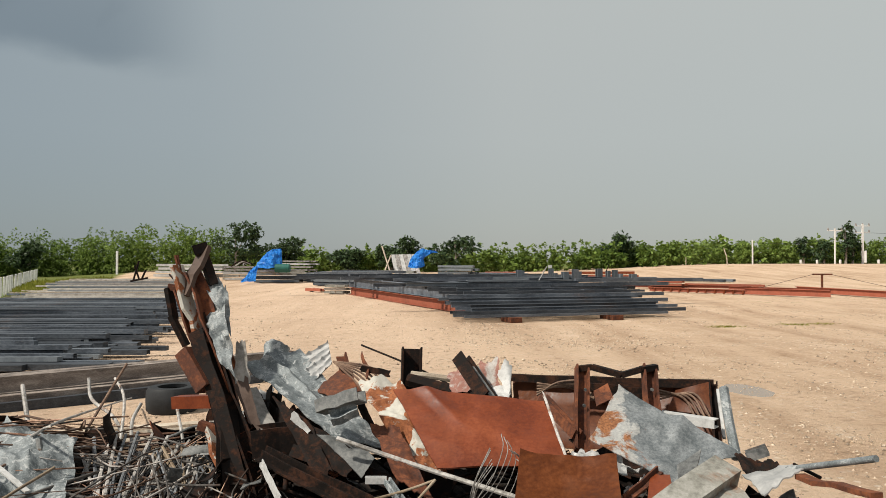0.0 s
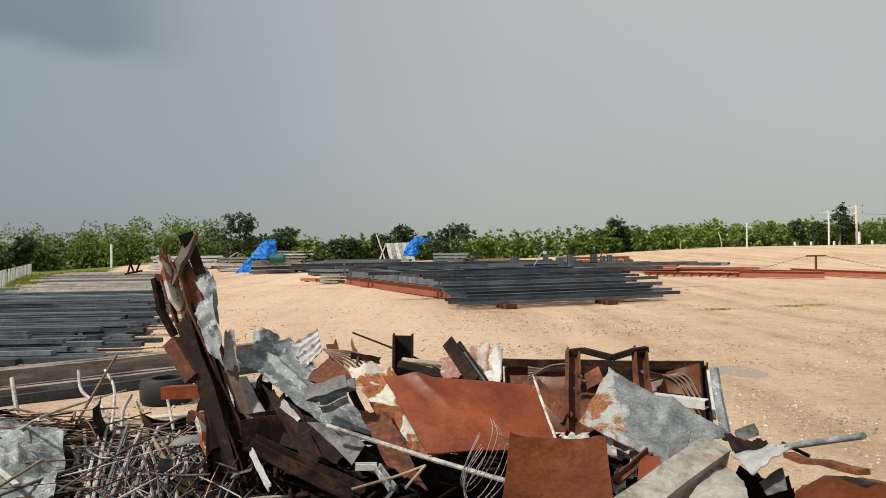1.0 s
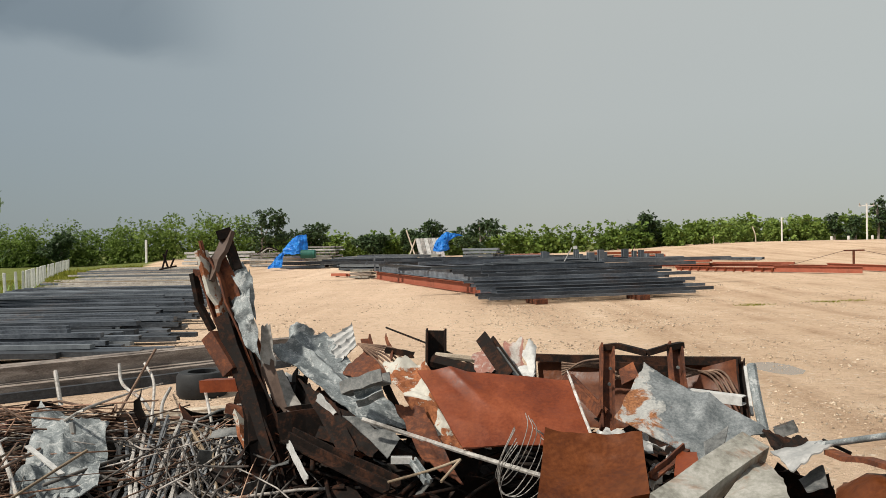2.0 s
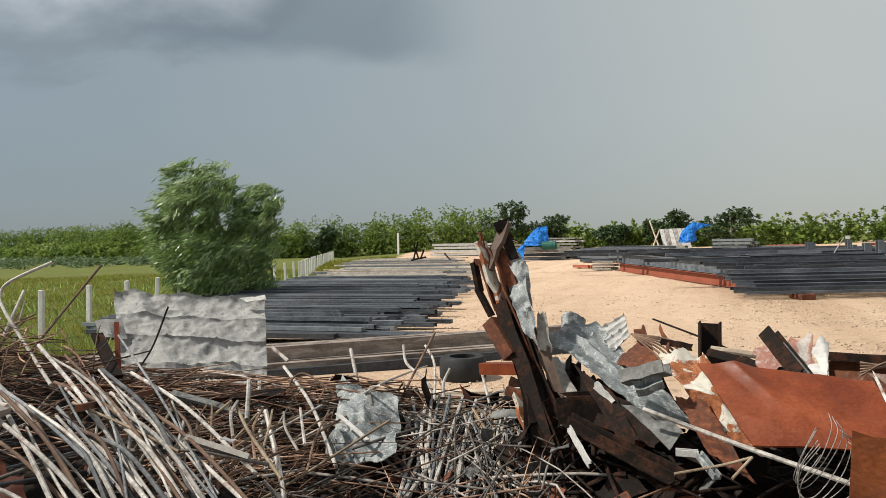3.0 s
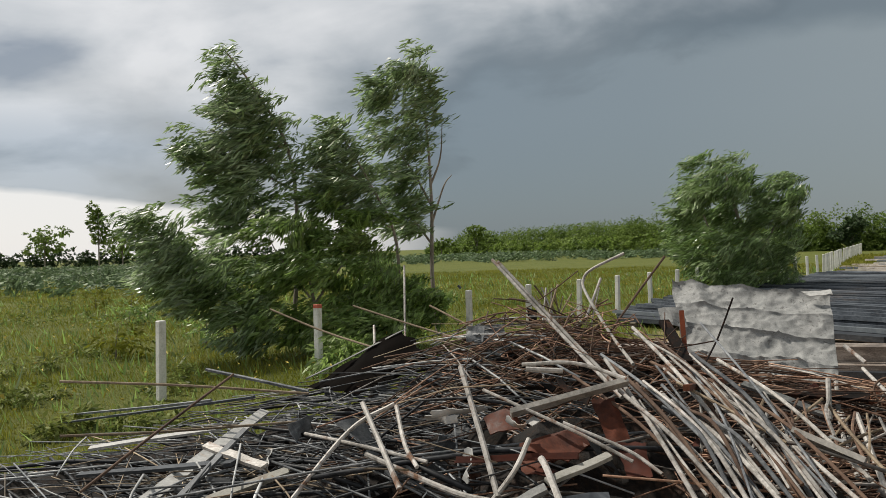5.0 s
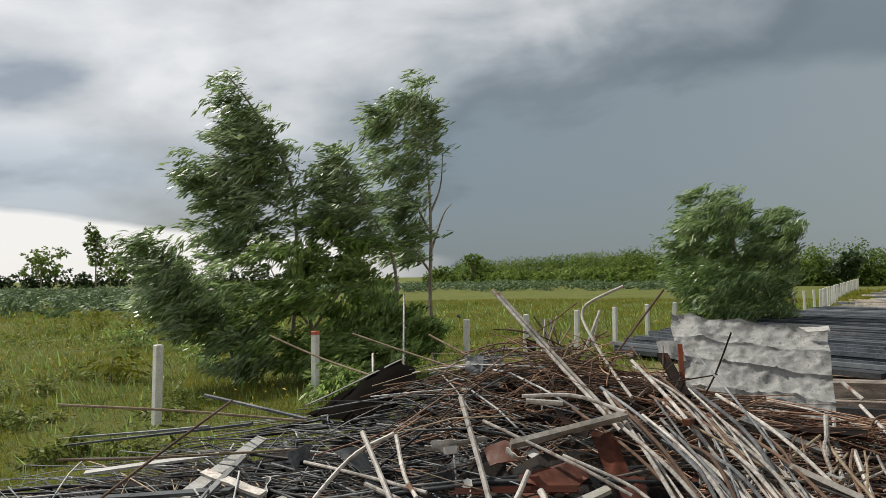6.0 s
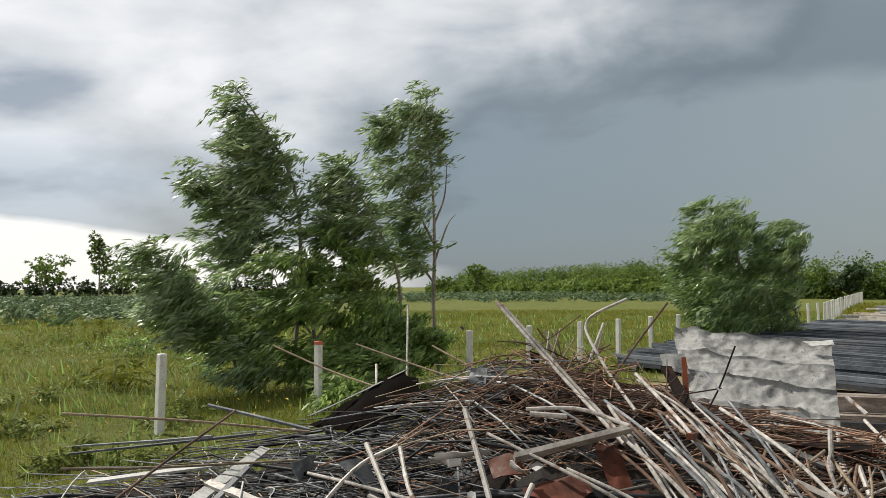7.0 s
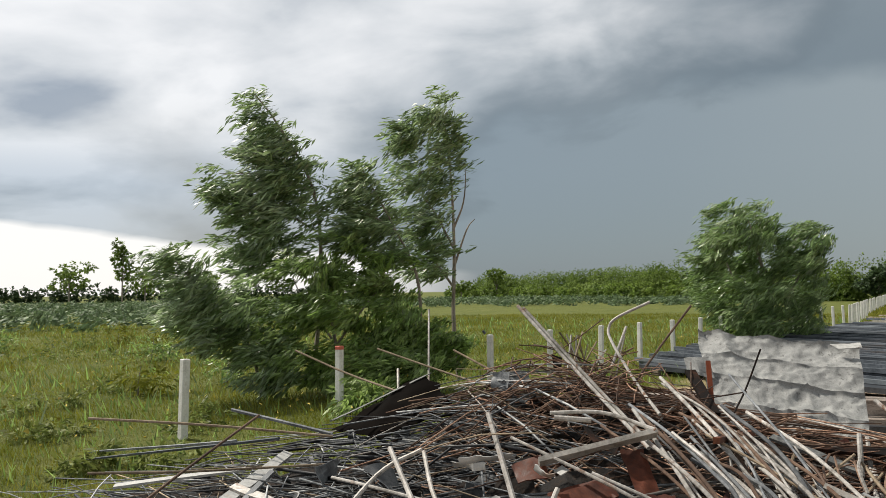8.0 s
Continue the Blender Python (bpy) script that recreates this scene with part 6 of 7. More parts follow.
# ---------------------------------------------------------------- behind the pile
def old_tyre(p):
    bm = bmesh.new()
    n, prof = 28, [(0.19, 0.0), (0.30, 0.0), (0.335, 0.05), (0.34, 0.17), (0.335, 0.29), (0.30, 0.34), (0.19, 0.34), (0.20, 0.29), (0.29, 0.27), (0.29, 0.07), (0.20, 0.05)]
    rings = []
    for i in range(n):
        a = 2 * math.pi * i / n
        rings.append([bm.verts.new((r * math.cos(a), r * math.sin(a), z)) for r, z in prof])
    for i in range(n):
        r0, r1 = rings[i], rings[(i + 1) % n]
        for j in range(len(prof)):
            bm.faces.new((r0[j], r1[j], r1[(j + 1) % len(prof)], r0[(j + 1) % len(prof)]))
    ob = single("old_tyre", bm, M_BLACK, "old black rubber tyre lying on the yard", "tyre", smooth=True)
    ob.matrix_basis = pose(*p)


old_tyre((-3.62, 10.0, 0.0))
for k, (a, b) in enumerate(((Vector((-5.9, 7.6, 0.06)), Vector((-1.9, 9.0, 0.06))), (Vector((-5.7, 7.3, 0.05)), Vector((-2.0, 8.6, 0.05))), (Vector((-5.6, 7.0, 0.06)), Vector((-2.3, 8.2, 0.06))),
                            (Vector((-6.0, 7.9, 0.05)), Vector((-2.9, 9.0, 0.05))))):
    bar("ground_plank", "bar", a, b, 0.16, 0.05, M_TIMBER, "pale weathered plank lying on the ground", "plank", "ground planks", bend=0.004)

# ---------------------------------------------------------------- trees
def leaf_cloud(blobs, count, size, seed, wind=None, droop=0.3, shape=0.22, spray=9, reach=2.6):
    """Leaves in sprays over lumps (x, y, z, radius, height radius): vertices and faces."""
    rng = np.random.default_rng(seed)
    w = np.array([b[3] * b[3] * b[4] for b in blobs]) ** 0.6
    tuft = 7 if wind is not None else 1
    which = rng.choice(len(blobs), size=count // (spray * tuft), p=w / w.sum())
    B = np.array(blobs)[which]
    d = rng.normal(size=(len(B), 3))
    d /= np.linalg.norm(d, axis=1)[:, None]
    rad = rng.uniform(0.3, 1.0, len(B)) ** 0.5 * (1 + 0.16 * np.sin(7 * d[:, 0] + seed) * np.cos(6 * d[:, 2] + 2 * seed) + rng.normal(0, 0.06, len(B)))
    c = B[:, :3] + d * rad[:, None] * np.stack([B[:, 3], B[:, 3], B[:, 4]], 1)
    out = d * np.array([1, 1, 0.35]) * (1.0 if wind is None else 0.45) + np.array([0, 0, -droop]) + (np.array(wind) if wind is not None else 0)
    out += rng.normal(0, 0.22, out.shape)
    out /= np.linalg.norm(out, axis=1)[:, None]
    if tuft > 1:  # sprays gathered in flattened tufts, with gaps between
        c, out, d = (np.repeat(v, tuft, 0) for v in (c, out, d))
        c = c + rng.normal(0, 1, c.shape) * size * np.array([0.75, 0.75, 0.38])
        out = out + rng.normal(0, 0.14, out.shape)
        out /= np.linalg.norm(out, axis=1)[:, None]
    c = c - out * size * (reach * 0.5 + (0.5 if wind is not None else 0))
    c, out = np.repeat(c, spray, 0), np.repeat(out, spray, 0)
    n = len(c)
    k = rng.uniform(0, 1, n)
    c = c + out * (k * size * reach)[:, None] + rng.normal(0, size * 0.17, (n, 3))
    way = out + rng.normal(0, 0.26 if wind is not None else 0.4, (n, 3))
    way[:, 2] -= droop * 0.5
    way /= np.linalg.norm(way, axis=1)[:, None]
    facing = d * 0.6 + np.array([0, 0, 0.65]) + rng.normal(0, 0.42, d.shape)
    side = np.cross(way, np.repeat(facing, spray, 0) + rng.normal(0, 0.28, (n, 3)))
    side /= np.linalg.norm(side, axis=1)[:, None]
    nor = np.cross(way, side)
    L = size * rng.uniform(0.6, 1.3, n)[:, None]
    mid = c + way * L * 0.5 + nor * L * 0.08
    V = np.stack([c, mid + side * L * shape * 0.5, c + way * L - np.array([0, 0, 0.12]) * L, mid - side * L * shape * 0.5], 1).reshape(-1, 3)
    F = np.arange(n * 4).reshape(-1, 4)
    return V, F


def quick_mesh(name, V, F, mat):
    me = bpy.data.meshes.new(name)
    n, k = F.shape
    me.vertices.add(len(V))
    me.vertices.foreach_set("co", V.astype(np.float32).ravel())
    me.loops.add(n * k)
    me.loops.foreach_set("vertex_index", F.astype(np.int32).ravel())
    me.polygons.add(n)
    me.polygons.foreach_set("loop_start", np.arange(0, n * k, k, dtype=np.int32))
    me.update(calc_edges=True)
    me.materials.append(mat)
    return me


def tree(name, base, limbs, blobs, leaves, size, mat, seed, label, wind=None, droop=0.3, shape=0.22, group="", radius=0.07, reach=2.6):
    """A tree at base; limbs: lines of points from the base, the first the trunk; blobs: lumps of the crown, all relative to the base."""
    x, y = base
    ob = holder(name, label, "tree", group, pose(x, y, lift(x, y)))
    for i, line in enumerate(limbs):
        bm = bmesh.new()
        tube(bm, curved(line, 5), radius if i == 0 else radius * 0.5, 7, 0.25)
        part("trunk" if i == 0 else "limb", bm, M_WOOD, ob, smooth=True)
    V, F = leaf_cloud(blobs, leaves, size, seed, wind, droop, shape, 12 if wind else 9, reach)
    c = new("crown", quick_mesh("crown", V, F, mat))
    c.parent = ob
    return ob


WIND = (-0.75, -0.85, 0.0)


def grown(name, base, trunk, limbs, blobs, leaves, size, mat, seed, label, **kw):
    """A tree whose trunk, limbs and lumps are given by their places in the yard."""
    x, y = base
    g = Vector((x, y, lift(x, y)))
    lines = [[Vector(p) - g for p in line] for line in ([(x, y, g.z - 0.1), *trunk], *limbs)]
    return tree(name, base, lines, [(b[0] - x, b[1] - y, b[2] - g.z, b[3], b[4]) for b in blobs], leaves, size, mat, seed, label, **kw)


grown("eucalyptus_tree", (-15.837, 5.413, 0.660)[:2], [(-15.769, 5.585, 2.367), (-15.825, 5.443, 4.219), (-16.072, 4.758, 5.621), (-16.246, 4.212, 6.392)],
      [[(-15.802, 5.503, 3.353), (-15.936, 4.850, 3.702), (-16.055, 4.152, 3.798)], [(-15.825, 5.443, 4.219), (-16.013, 4.621, 4.551), (-16.141, 3.464, 4.535)], [(-15.769, 5.585, 2.490), (-15.934, 4.855, 2.851), (-16.036, 4.215, 2.781)]],
      [(*(-16.245, 4.213, 6.207), 0.24, 0.36), (*(-16.22, 4.29, 5.92), 0.33, 0.36), (*(-16.200, 4.364, 5.637), 0.42, 0.42), (*(-16.17, 4.47, 5.33), 0.55, 0.42), (*(-16.05, 4.75, 4.70), 0.70, 0.45), (*(-16.131, 4.582, 5.032), 0.68, 0.46), (*(-16.162, 3.378, 4.507), 0.42, 0.24), (*(-16.174, 3.732, 4.203), 0.5, 0.3), (*(-16.084, 4.399, 4.324), 0.92, 0.46),
       (*(-16.106, 4.968, 4.343), 0.6, 0.6), (*(-16.112, 3.955, 3.732), 0.70, 0.40), (*(-15.992, 4.683, 3.517), 0.85, 0.55), (*(-16.132, 4.242, 3.062), 0.80, 0.42), (*(-16.097, 4.009, 2.578), 0.5, 0.36), (*(-16.066, 4.776, 2.733), 0.6, 0.4)],
      15000, 0.19, M_EUC, 1, "slender eucalyptus bent and swept by wind", wind=WIND, droop=0.2, group="windblown eucalypts", radius=0.055)
grown("eucalyptus_tree", (-14.248, 7.164, 0.917)[:2], [(-14.241, 7.178, 2.106), (-14.465, 6.759, 3.305), (-14.779, 6.119, 4.623)],
      [[(-14.298, 7.074, 2.465), (-14.536, 6.397, 2.821), (-14.739, 5.718, 3.049)], [(-14.465, 6.759, 3.305), (-14.638, 6.184, 3.652), (-14.808, 5.557, 3.753)]],
      [(*(-14.838, 5.989, 4.644), 0.26, 0.22), (*(-14.779, 6.119, 4.202), 0.42, 0.32), (*(-14.914, 5.564, 3.859), 0.36, 0.30), (*(-14.678, 6.334, 3.687), 0.52, 0.36), (*(-14.736, 5.971, 3.235), 0.72, 0.38), (*(-14.573, 6.547, 2.921), 0.5, 0.38)],
      5600, 0.19, M_EUC, 2, "shorter windblown eucalyptus among others", wind=WIND, droop=0.2, group="windblown eucalypts", radius=0.045)
grown("eucalyptus_tree", (-15.005, 8.635, 0.554)[:2], [(-15.064, 8.540, 1.331), (-15.046, 8.569, 2.894), (-15.070, 8.531, 4.471), (-15.148, 8.403, 6.064)],
      [[(-15.060, 8.547, 3.025), (-15.181, 8.153, 3.803), (-15.286, 7.767, 4.313)], [(-15.059, 8.549, 3.418), (-14.924, 8.763, 4.074), (-14.886, 8.822, 4.866)], [(-15.062, 8.543, 2.111), (-15.216, 8.093, 2.761), (-15.288, 7.764, 3.145)],
       [(-15.061, 8.545, 2.502), (-14.975, 8.869, 3.424), (-14.950, 9.091, 3.697)]],
      [(*(-15.282, 8.178, 6.530), 0.30, 0.24), (*(-15.309, 8.131, 6.063), 0.58, 0.34), (*(-15.476, 7.417, 5.590), 0.36, 0.34), (*(-15.128, 8.436, 5.731), 0.42, 0.36), (*(-15.366, 7.829, 5.048), 0.66, 0.42), (*(-15.095, 8.490, 5.199), 0.36, 0.36),
       (*(-15.441, 7.483, 4.416), 0.36, 0.22), (*(-15.226, 8.076, 4.392), 0.5, 0.36), (*(-15.243, 7.844, 3.598), 0.48, 0.40), (*(-15.202, 8.116, 3.021), 0.5, 0.36), (*(-14.922, 8.766, 4.734), 0.14, 0.3), (*(-15.245, 7.841, 2.499), 0.42, 0.30), (*(-14.974, 8.870, 3.689), 0.16, 0.3)],
      7800, 0.19, M_EUC, 3, "tall eucalyptus with a bare pale trunk", wind=WIND, droop=0.2, group="windblown eucalypts", radius=0.06)
grown("leaning_bush", (-14.549, 3.947, 0.393)[:2], [(-14.641, 3.645, 1.044), (-14.728, 2.926, 1.907), (-14.667, 2.265, 2.681)], [[(-14.641, 3.645, 1.044), (-14.654, 3.222, 1.482), (-14.675, 2.713, 1.702)]],
      [(*(-14.674, 2.228, 2.609), 0.34, 0.26), (*(-14.624, 2.477, 2.220), 0.50, 0.30), (*(-14.596, 3.047, 1.959), 0.72, 0.36), (*(-14.544, 2.836, 1.495), 0.80, 0.46), (*(-14.471, 3.511, 1.059), 0.72, 0.46), (*(-14.168, 3.826, 0.592), 0.55, 0.46), (*(-14.531, 2.434, 1.760), 0.42, 0.26)],
      8800, 0.18, M_EUC, 5, "low windblown bush at the fence", wind=WIND, droop=0.3, group="roadside bushes", radius=0.04)
grown("leafy_bush", (-14.235, 5.373, 0.327)[:2], [(-14.257, 5.321, 0.772), (-14.321, 5.166, 1.887), (-14.343, 5.112, 2.782)], [[(-14.257, 5.321, 0.994), (-13.985, 5.927, 1.881), (-13.876, 6.376, 2.447)], [(-14.299, 5.219, 1.107), (-14.500, 4.707, 1.891), (-14.574, 4.501, 2.335)]],
      [(*(-14.508, 5.238, 2.838), 0.62, 0.42), (*(-14.500, 4.705, 2.313), 0.75, 0.42), (*(-14.171, 5.766, 2.335), 0.75, 0.46), (*(-13.954, 6.442, 2.381), 0.55, 0.42), (*(-14.166, 5.280, 1.665), 1.0, 0.55), (*(-14.359, 4.207, 1.519), 0.9, 0.52),
       (*(-14.065, 4.441, 0.723), 0.85, 0.48), (*(-13.760, 5.462, 0.636), 0.9, 0.5), (*(-12.8, 5.2, 0.40), 0.50, 0.36), (*(-12.2, 4.8, 0.28), 0.34, 0.26), (*(-11.8, 4.45, 0.20), 0.26, 0.20)],
      18000, 0.14, M_BUSH, 6, "dense green bush growing by the fence", wind=(-0.5, -0.55, 0), droop=0.25, shape=0.3, group="roadside bushes", radius=0.05)
grown("leafy_bush", (-14.103, 7.015, 0.347)[:2], [(-14.158, 6.913, 0.699), (-14.213, 6.811, 1.402), (-14.267, 6.707, 1.872)], [[(-14.102, 7.016, 0.814), (-13.928, 7.323, 1.045), (-13.778, 7.577, 1.160)]],
      [(*(-14.106, 6.364, 1.440), 0.9, 0.55), (*(-13.813, 7.122, 1.058), 0.75, 0.46), (*(-13.462, 7.518, 0.807), 0.42, 0.40), (*(-13.684, 6.528, 0.638), 0.8, 0.45), (*(-12.9, 6.3, 0.5), 0.6, 0.42)],
      14000, 0.12, M_BUSH, 7, "low green bush under the eucalypts", wind=(-0.4, -0.45, 0), droop=0.25, shape=0.35, group="roadside bushes", radius=0.04)
grown("round_tree", (-16.44, 22.07), [(-16.40, 21.99, 1.71), (-16.55, 21.60, 3.26), (-16.66, 21.33, 4.32)], [[(-16.45, 21.98, 0.94), (-17.06, 20.88, 2.49), (-17.19, 20.51, 4.23)], [(-16.40, 22.06, 0.94), (-15.81, 22.84, 2.48), (-15.60, 23.06, 3.73)]],
      [(*(-17.21, 20.46, 4.47), 0.43, 0.50), (*(-16.49, 19.72, 3.77), 0.70, 0.58), (*(-18.04, 21.17, 3.82), 0.46, 0.50), (*(-16.59, 21.39, 4.42), 0.58, 0.46),
       (*(-16.13, 20.30, 3.77), 0.77, 0.66), (*(-16.99, 22.80, 4.01), 0.50, 0.58), (*(-15.64, 22.88, 3.98), 0.50, 0.35), (*(-15.01, 22.12, 3.39), 0.58, 0.58),
       (*(-16.62, 23.45, 3.51), 0.50, 0.66), (*(-15.36, 23.37, 3.15), 0.31, 0.50), (*(-16.78, 19.40, 2.94), 0.50, 0.58), (*(-17.73, 21.77, 3.02), 0.85, 0.66),
       (*(-16.42, 21.70, 2.87), 0.85, 0.70), (*(-15.21, 21.93, 2.55), 0.81, 0.70), (*(-18.27, 21.03, 2.12), 0.46, 0.58), (*(-17.18, 20.57, 1.82), 0.81, 0.70),
       (*(-16.00, 20.78, 1.73), 0.97, 0.77), (*(-16.57, 23.77, 1.59), 0.85, 0.77), (*(-17.35, 20.32, 1.24), 0.54, 0.46), (*(-16.15, 20.65, 0.89), 0.89, 0.66),
       (*(-16.77, 23.55, 0.69), 0.97, 0.66), (*(-15.47, 23.22, 1.22), 0.50, 0.70), (*(-16.46, 20.19, 0.71), 0.66, 0.43), (*(-16.42, 24.16, 0.28), 0.58, 0.46)],
      30000, 0.21, M_CLUMP, 8, "broad green tree in three windswept lobes", wind=(-0.6, -0.65, 0), droop=0.35, radius=0.09)


def woods(name, mat, rows, seed, size, leaves, label, height=(4.0, 6.5), category="woods"):
    """Far woods in one object: rows of (x, y) lines with a tree every few metres."""
    rnd = random.Random(seed)
    Vs, Fs, o = [], [], 0
    for (x0, y0), (x1, y1), gap, hs in rows:
        n = int(math.hypot(x1 - x0, y1 - y0) / gap)
        for i in range(n):
            f = (i + rnd.uniform(-0.4, 0.4)) / n
            x, y = x0 + (x1 - x0) * f + rnd.uniform(-0.8, 0.8), y0 + (y1 - y0) * f + rnd.uniform(-0.8, 0.8)
            h = rnd.uniform(*height) * hs
            z = lift(x, y)
            w = h * rnd.uniform(0.23, 0.33)
            blobs = [(x + rnd.uniform(-0.3, 0.3), y, z + h * q, w * s, h * 0.17) for q, s in ((0.16, 1.15), (0.38, 1.2), (0.60, 1.05), (0.80, 0.72))]
            V, F = leaf_cloud(blobs, leaves, size, rnd.randrange(9999), None, 0.05, 0.7, 6, 0.9)
            Vs.append(V)
            Fs.append(F + o)
            o += len(V)
    return tagged(new(name, quick_mesh(name, np.concatenate(Vs), np.concatenate(Fs), mat)), label, category, kind="stuff")


woods("plantation_woods", M_BELT, [((-96, 97), (-28, 92), 1.7, 1.08), ((-100, 101), (-26, 97), 2.0, 1.2), ((-28, 96), (30, 97), 2.0, 0.46), ((-30, 100), (40, 101), 2.0, 0.52),
                                   ((22, 98), (100, 92), 1.6, 0.60), ((20, 102), (110, 98), 1.8, 0.68), ((-128, 108), (-90, 99), 2.0, 1.25),
                                   ((-178, 118), (-90, 99), 2.2, 1.2), ((-190, 126), (-90, 104), 2.2, 1.35)], 3, 0.235, 1750, "belt of young green plantation trees behind the yard", (3.9, 5.6))
woods("undergrowth", M_BELT, [((-100, 95), (110, 92), 1.5, 1.0), ((-180, 112), (-96, 95), 1.8, 1.0), ((-160, 96), (-70, 82), 2.2, 0.8)], 5, 0.5, 260, "low green undergrowth along the woods", (2.8, 3.8), "undergrowth")
woods("distant_hedge", M_DARKLEAF, [((-190, 0), (-200, 95), 2.4, 1.0), ((-196, -40), (-190, 0), 2.4, 1.0)], 6, 0.7, 320, "far dark hedge beyond the fields", (3.2, 5.4), "hedge")


def far_tree(x, y, h, w, seed, stem=0.35, mat=None, leaves=3600, label="dark rounded tree standing above the woods", size=0.34):
    """A single tree in the distance."""
    rnd = random.Random(seed)
    blobs = [(rnd.uniform(-0.4, 0.4) * w, rnd.uniform(-0.3, 0.3) * w, h * (stem + (0.9 - stem) * k / 6) + rnd.uniform(-0.3, 0.3), w * 0.36 * rnd.uniform(0.7, 1.15), h * 0.13) for k in range(7)]
    limbs = [[(0, 0, -0.2), (0.1, 0, h * 0.4), (0, 0.1, h * 0.85)]] + [[(0, 0, h * 0.35), (b[0] * 0.6, b[1] * 0.6, b[2] - 0.5), b[:3]] for b in blobs[2:6:2]]
    return tree("field_tree", (x, y), limbs, blobs, leaves, size, mat or M_DARKLEAF, seed, label, None, 0.1, 0.6, "field trees", 0.16, 1.0)


for k, (x, y, h, w) in enumerate(((-24.6, 88, 5.6, 4.6), (-19.2, 90, 3.9, 4.0), (-11.8, 92, 2.9, 3.2), (-4.4, 91, 4.2, 3.6), (-6.4, 92, 3.2, 2.8), (1.4, 89, 4.6, 5.0), (22.4, 96, 4.6, 3.0), (-50, 90, 4.2, 3.0),
                                   (44.5, 92, 3.0, 1.5), (46.5, 91, 2.7, 1.3), (49.2, 91, 5.0, 1.3), (50.6, 92, 3.6, 1.5))):
    far_tree(x, y, h, w, 40 + k, leaves=3600 if k < 8 else 900)
for k, (x, y, h, w) in enumerate(((-137, 18, 11.5, 3.0), (-138, 26, 11.0, 3.2), (-139, 22, 6.5, 7.0), (-140, 32, 6.0, 6.0), (-150, 62, 7.0, 4.0), (-132, 92, 6.5, 4.5), (-136, 98, 5.0, 5.0), (-140, 88, 4.0, 5.0), (-138, 10, 7, 6), (-148, 70, 6.5, 3.6))):
    far_tree(x, y, h, w, 80 + k, 0.48, M_BELT, 2000, size=0.45, label="slender dark tree at the edge of far fields")


# ---------------------------------------------------------------- far side of the yard
def grounded(p, dz=0.0):
    return Vector((p[0], p[1], lift(p[0], p[1]) + dz))


def pack(name, a, b, depth, height, layers, mats, label, seed, gap=0.35, per=3, category="stacked sections", group="packs of sections"):
    """A pack of long sections from a to b, laid in layers with dark gaps between."""
    rnd = random.Random(seed)
    a, b = grounded(a), grounded(b)
    ob = holder(name, label, category, group, Matrix.Translation(a))
    d = b - a
    back = Vector((-d.y, d.x, 0)).normalized() * (depth / per)
    h = height / layers
    for i in range(layers):
        for j in range(per):
            if i == layers - 1 and rnd.random() < 0.3:
                continue
            p = back * (j + 0.1 * i) + Vector((0, 0, h * (i + 0.55))) + d * rnd.uniform(-0.05, 0.03)
            bm = bmesh.new()
            section(bm, rnd.choice(("bar", "channel")), p, p + d * rnd.uniform(0.85, 1.05), depth / per * 0.8, h * (1 - gap), 0.02, rnd.choice((0, 180)), 2, 0.02, seed + i)
            part("section", bm, rnd.choice(mats), ob)
    for f in (0.15, 0.8):
        bm = bmesh.new()
        box(bm, (0.15, depth, h * 0.3), Matrix.Translation(d * f + back * per / 2 + Vector((0, 0, h * 0.1))))
        part("bearer", bm, M_TIMBER, ob)
    return ob


pack("pale_section_pack", (-27.230, 70.954, 1.139), (-20.692, 71.048, 1.138), 2.0, 1.3, 4, (M_PALEBEAM, M_WHITE, M_ROD1), "low pack of pale weathered panels", 1)
pack("pale_section_pack", (-18.630, 63.316, 0.656), (-16.296, 63.957, 0.642), 1.6, 1.25, 5, (M_WHITE, M_ROD1, M_PALEBEAM), "pack of pale grey panels with bent frames on top", 2)
for k in range(5):
    a, b = Vector((-18.102, 63.469, 1.615)), Vector((-16.301, 63.955, 1.903))
    rod([a + Vector((0.3 * k, 0.2 * k, 0)), a.lerp(b, 0.5) + Vector((0, 0.2 * k, 0.35 - 0.08 * k)), b + Vector((-0.25 * k, 0.2 * k, -0.1))], 0.05, M_ROD1 if k % 2 else M_DARKRUST, "bent frame bar on a pack", "frame_bar", "bar", "bent frame bars", 6)
pack("grey_section_rack", (-14.647, 58.185, 0.324), (-11.002, 58.983, 0.301), 1.8, 1.05, 4, (M_STEELTOP, M_ROD1, M_PALEBEAM, M_DARKRUST), "rack of grey sections under a blue tarpaulin", 3)
pack("pale_section_pack", (-13.991, 64.500, 1.315), (-11.265, 64.016, 1.321), 1.6, 1.75, 7, (M_PALEBEAM, M_WHITE, M_ROD1), "pack of pale sheets behind a rack", 4, 0.5)
pack("dark_section_pack", (-11.459, 60.932, 0.707), (-7.587, 57.502, 0.779), 2.0, 0.7, 3, (M_STEEL, M_STEELTOP, M_DARKRUST), "dark steel sections stacked on the yard", 5)
pack("dark_section_pack", (-9.199, 53.211, 0.548), (-3.306, 51.895, 0.899), 2.4, 1.05, 4, (M_STEEL, M_STEEL, M_STEELTOP), "long dark steel sections stacked on the yard", 6)
pack("dark_section_pack", (-9.607, 65.297, 0.911), (-3.006, 61.927, 0.967), 2.0, 0.9, 3, (M_STEEL, M_PALEBEAM), "long dark steel sections stacked on the yard", 7)
pack("pale_section_pack", (-6.775, 42.969, 0.144), (-5.496, 42.647, 0.158), 0.9, 0.55, 3, (M_PALEBEAM, M_BROWNST), "small pack of pale blocks beside a girder", 8)
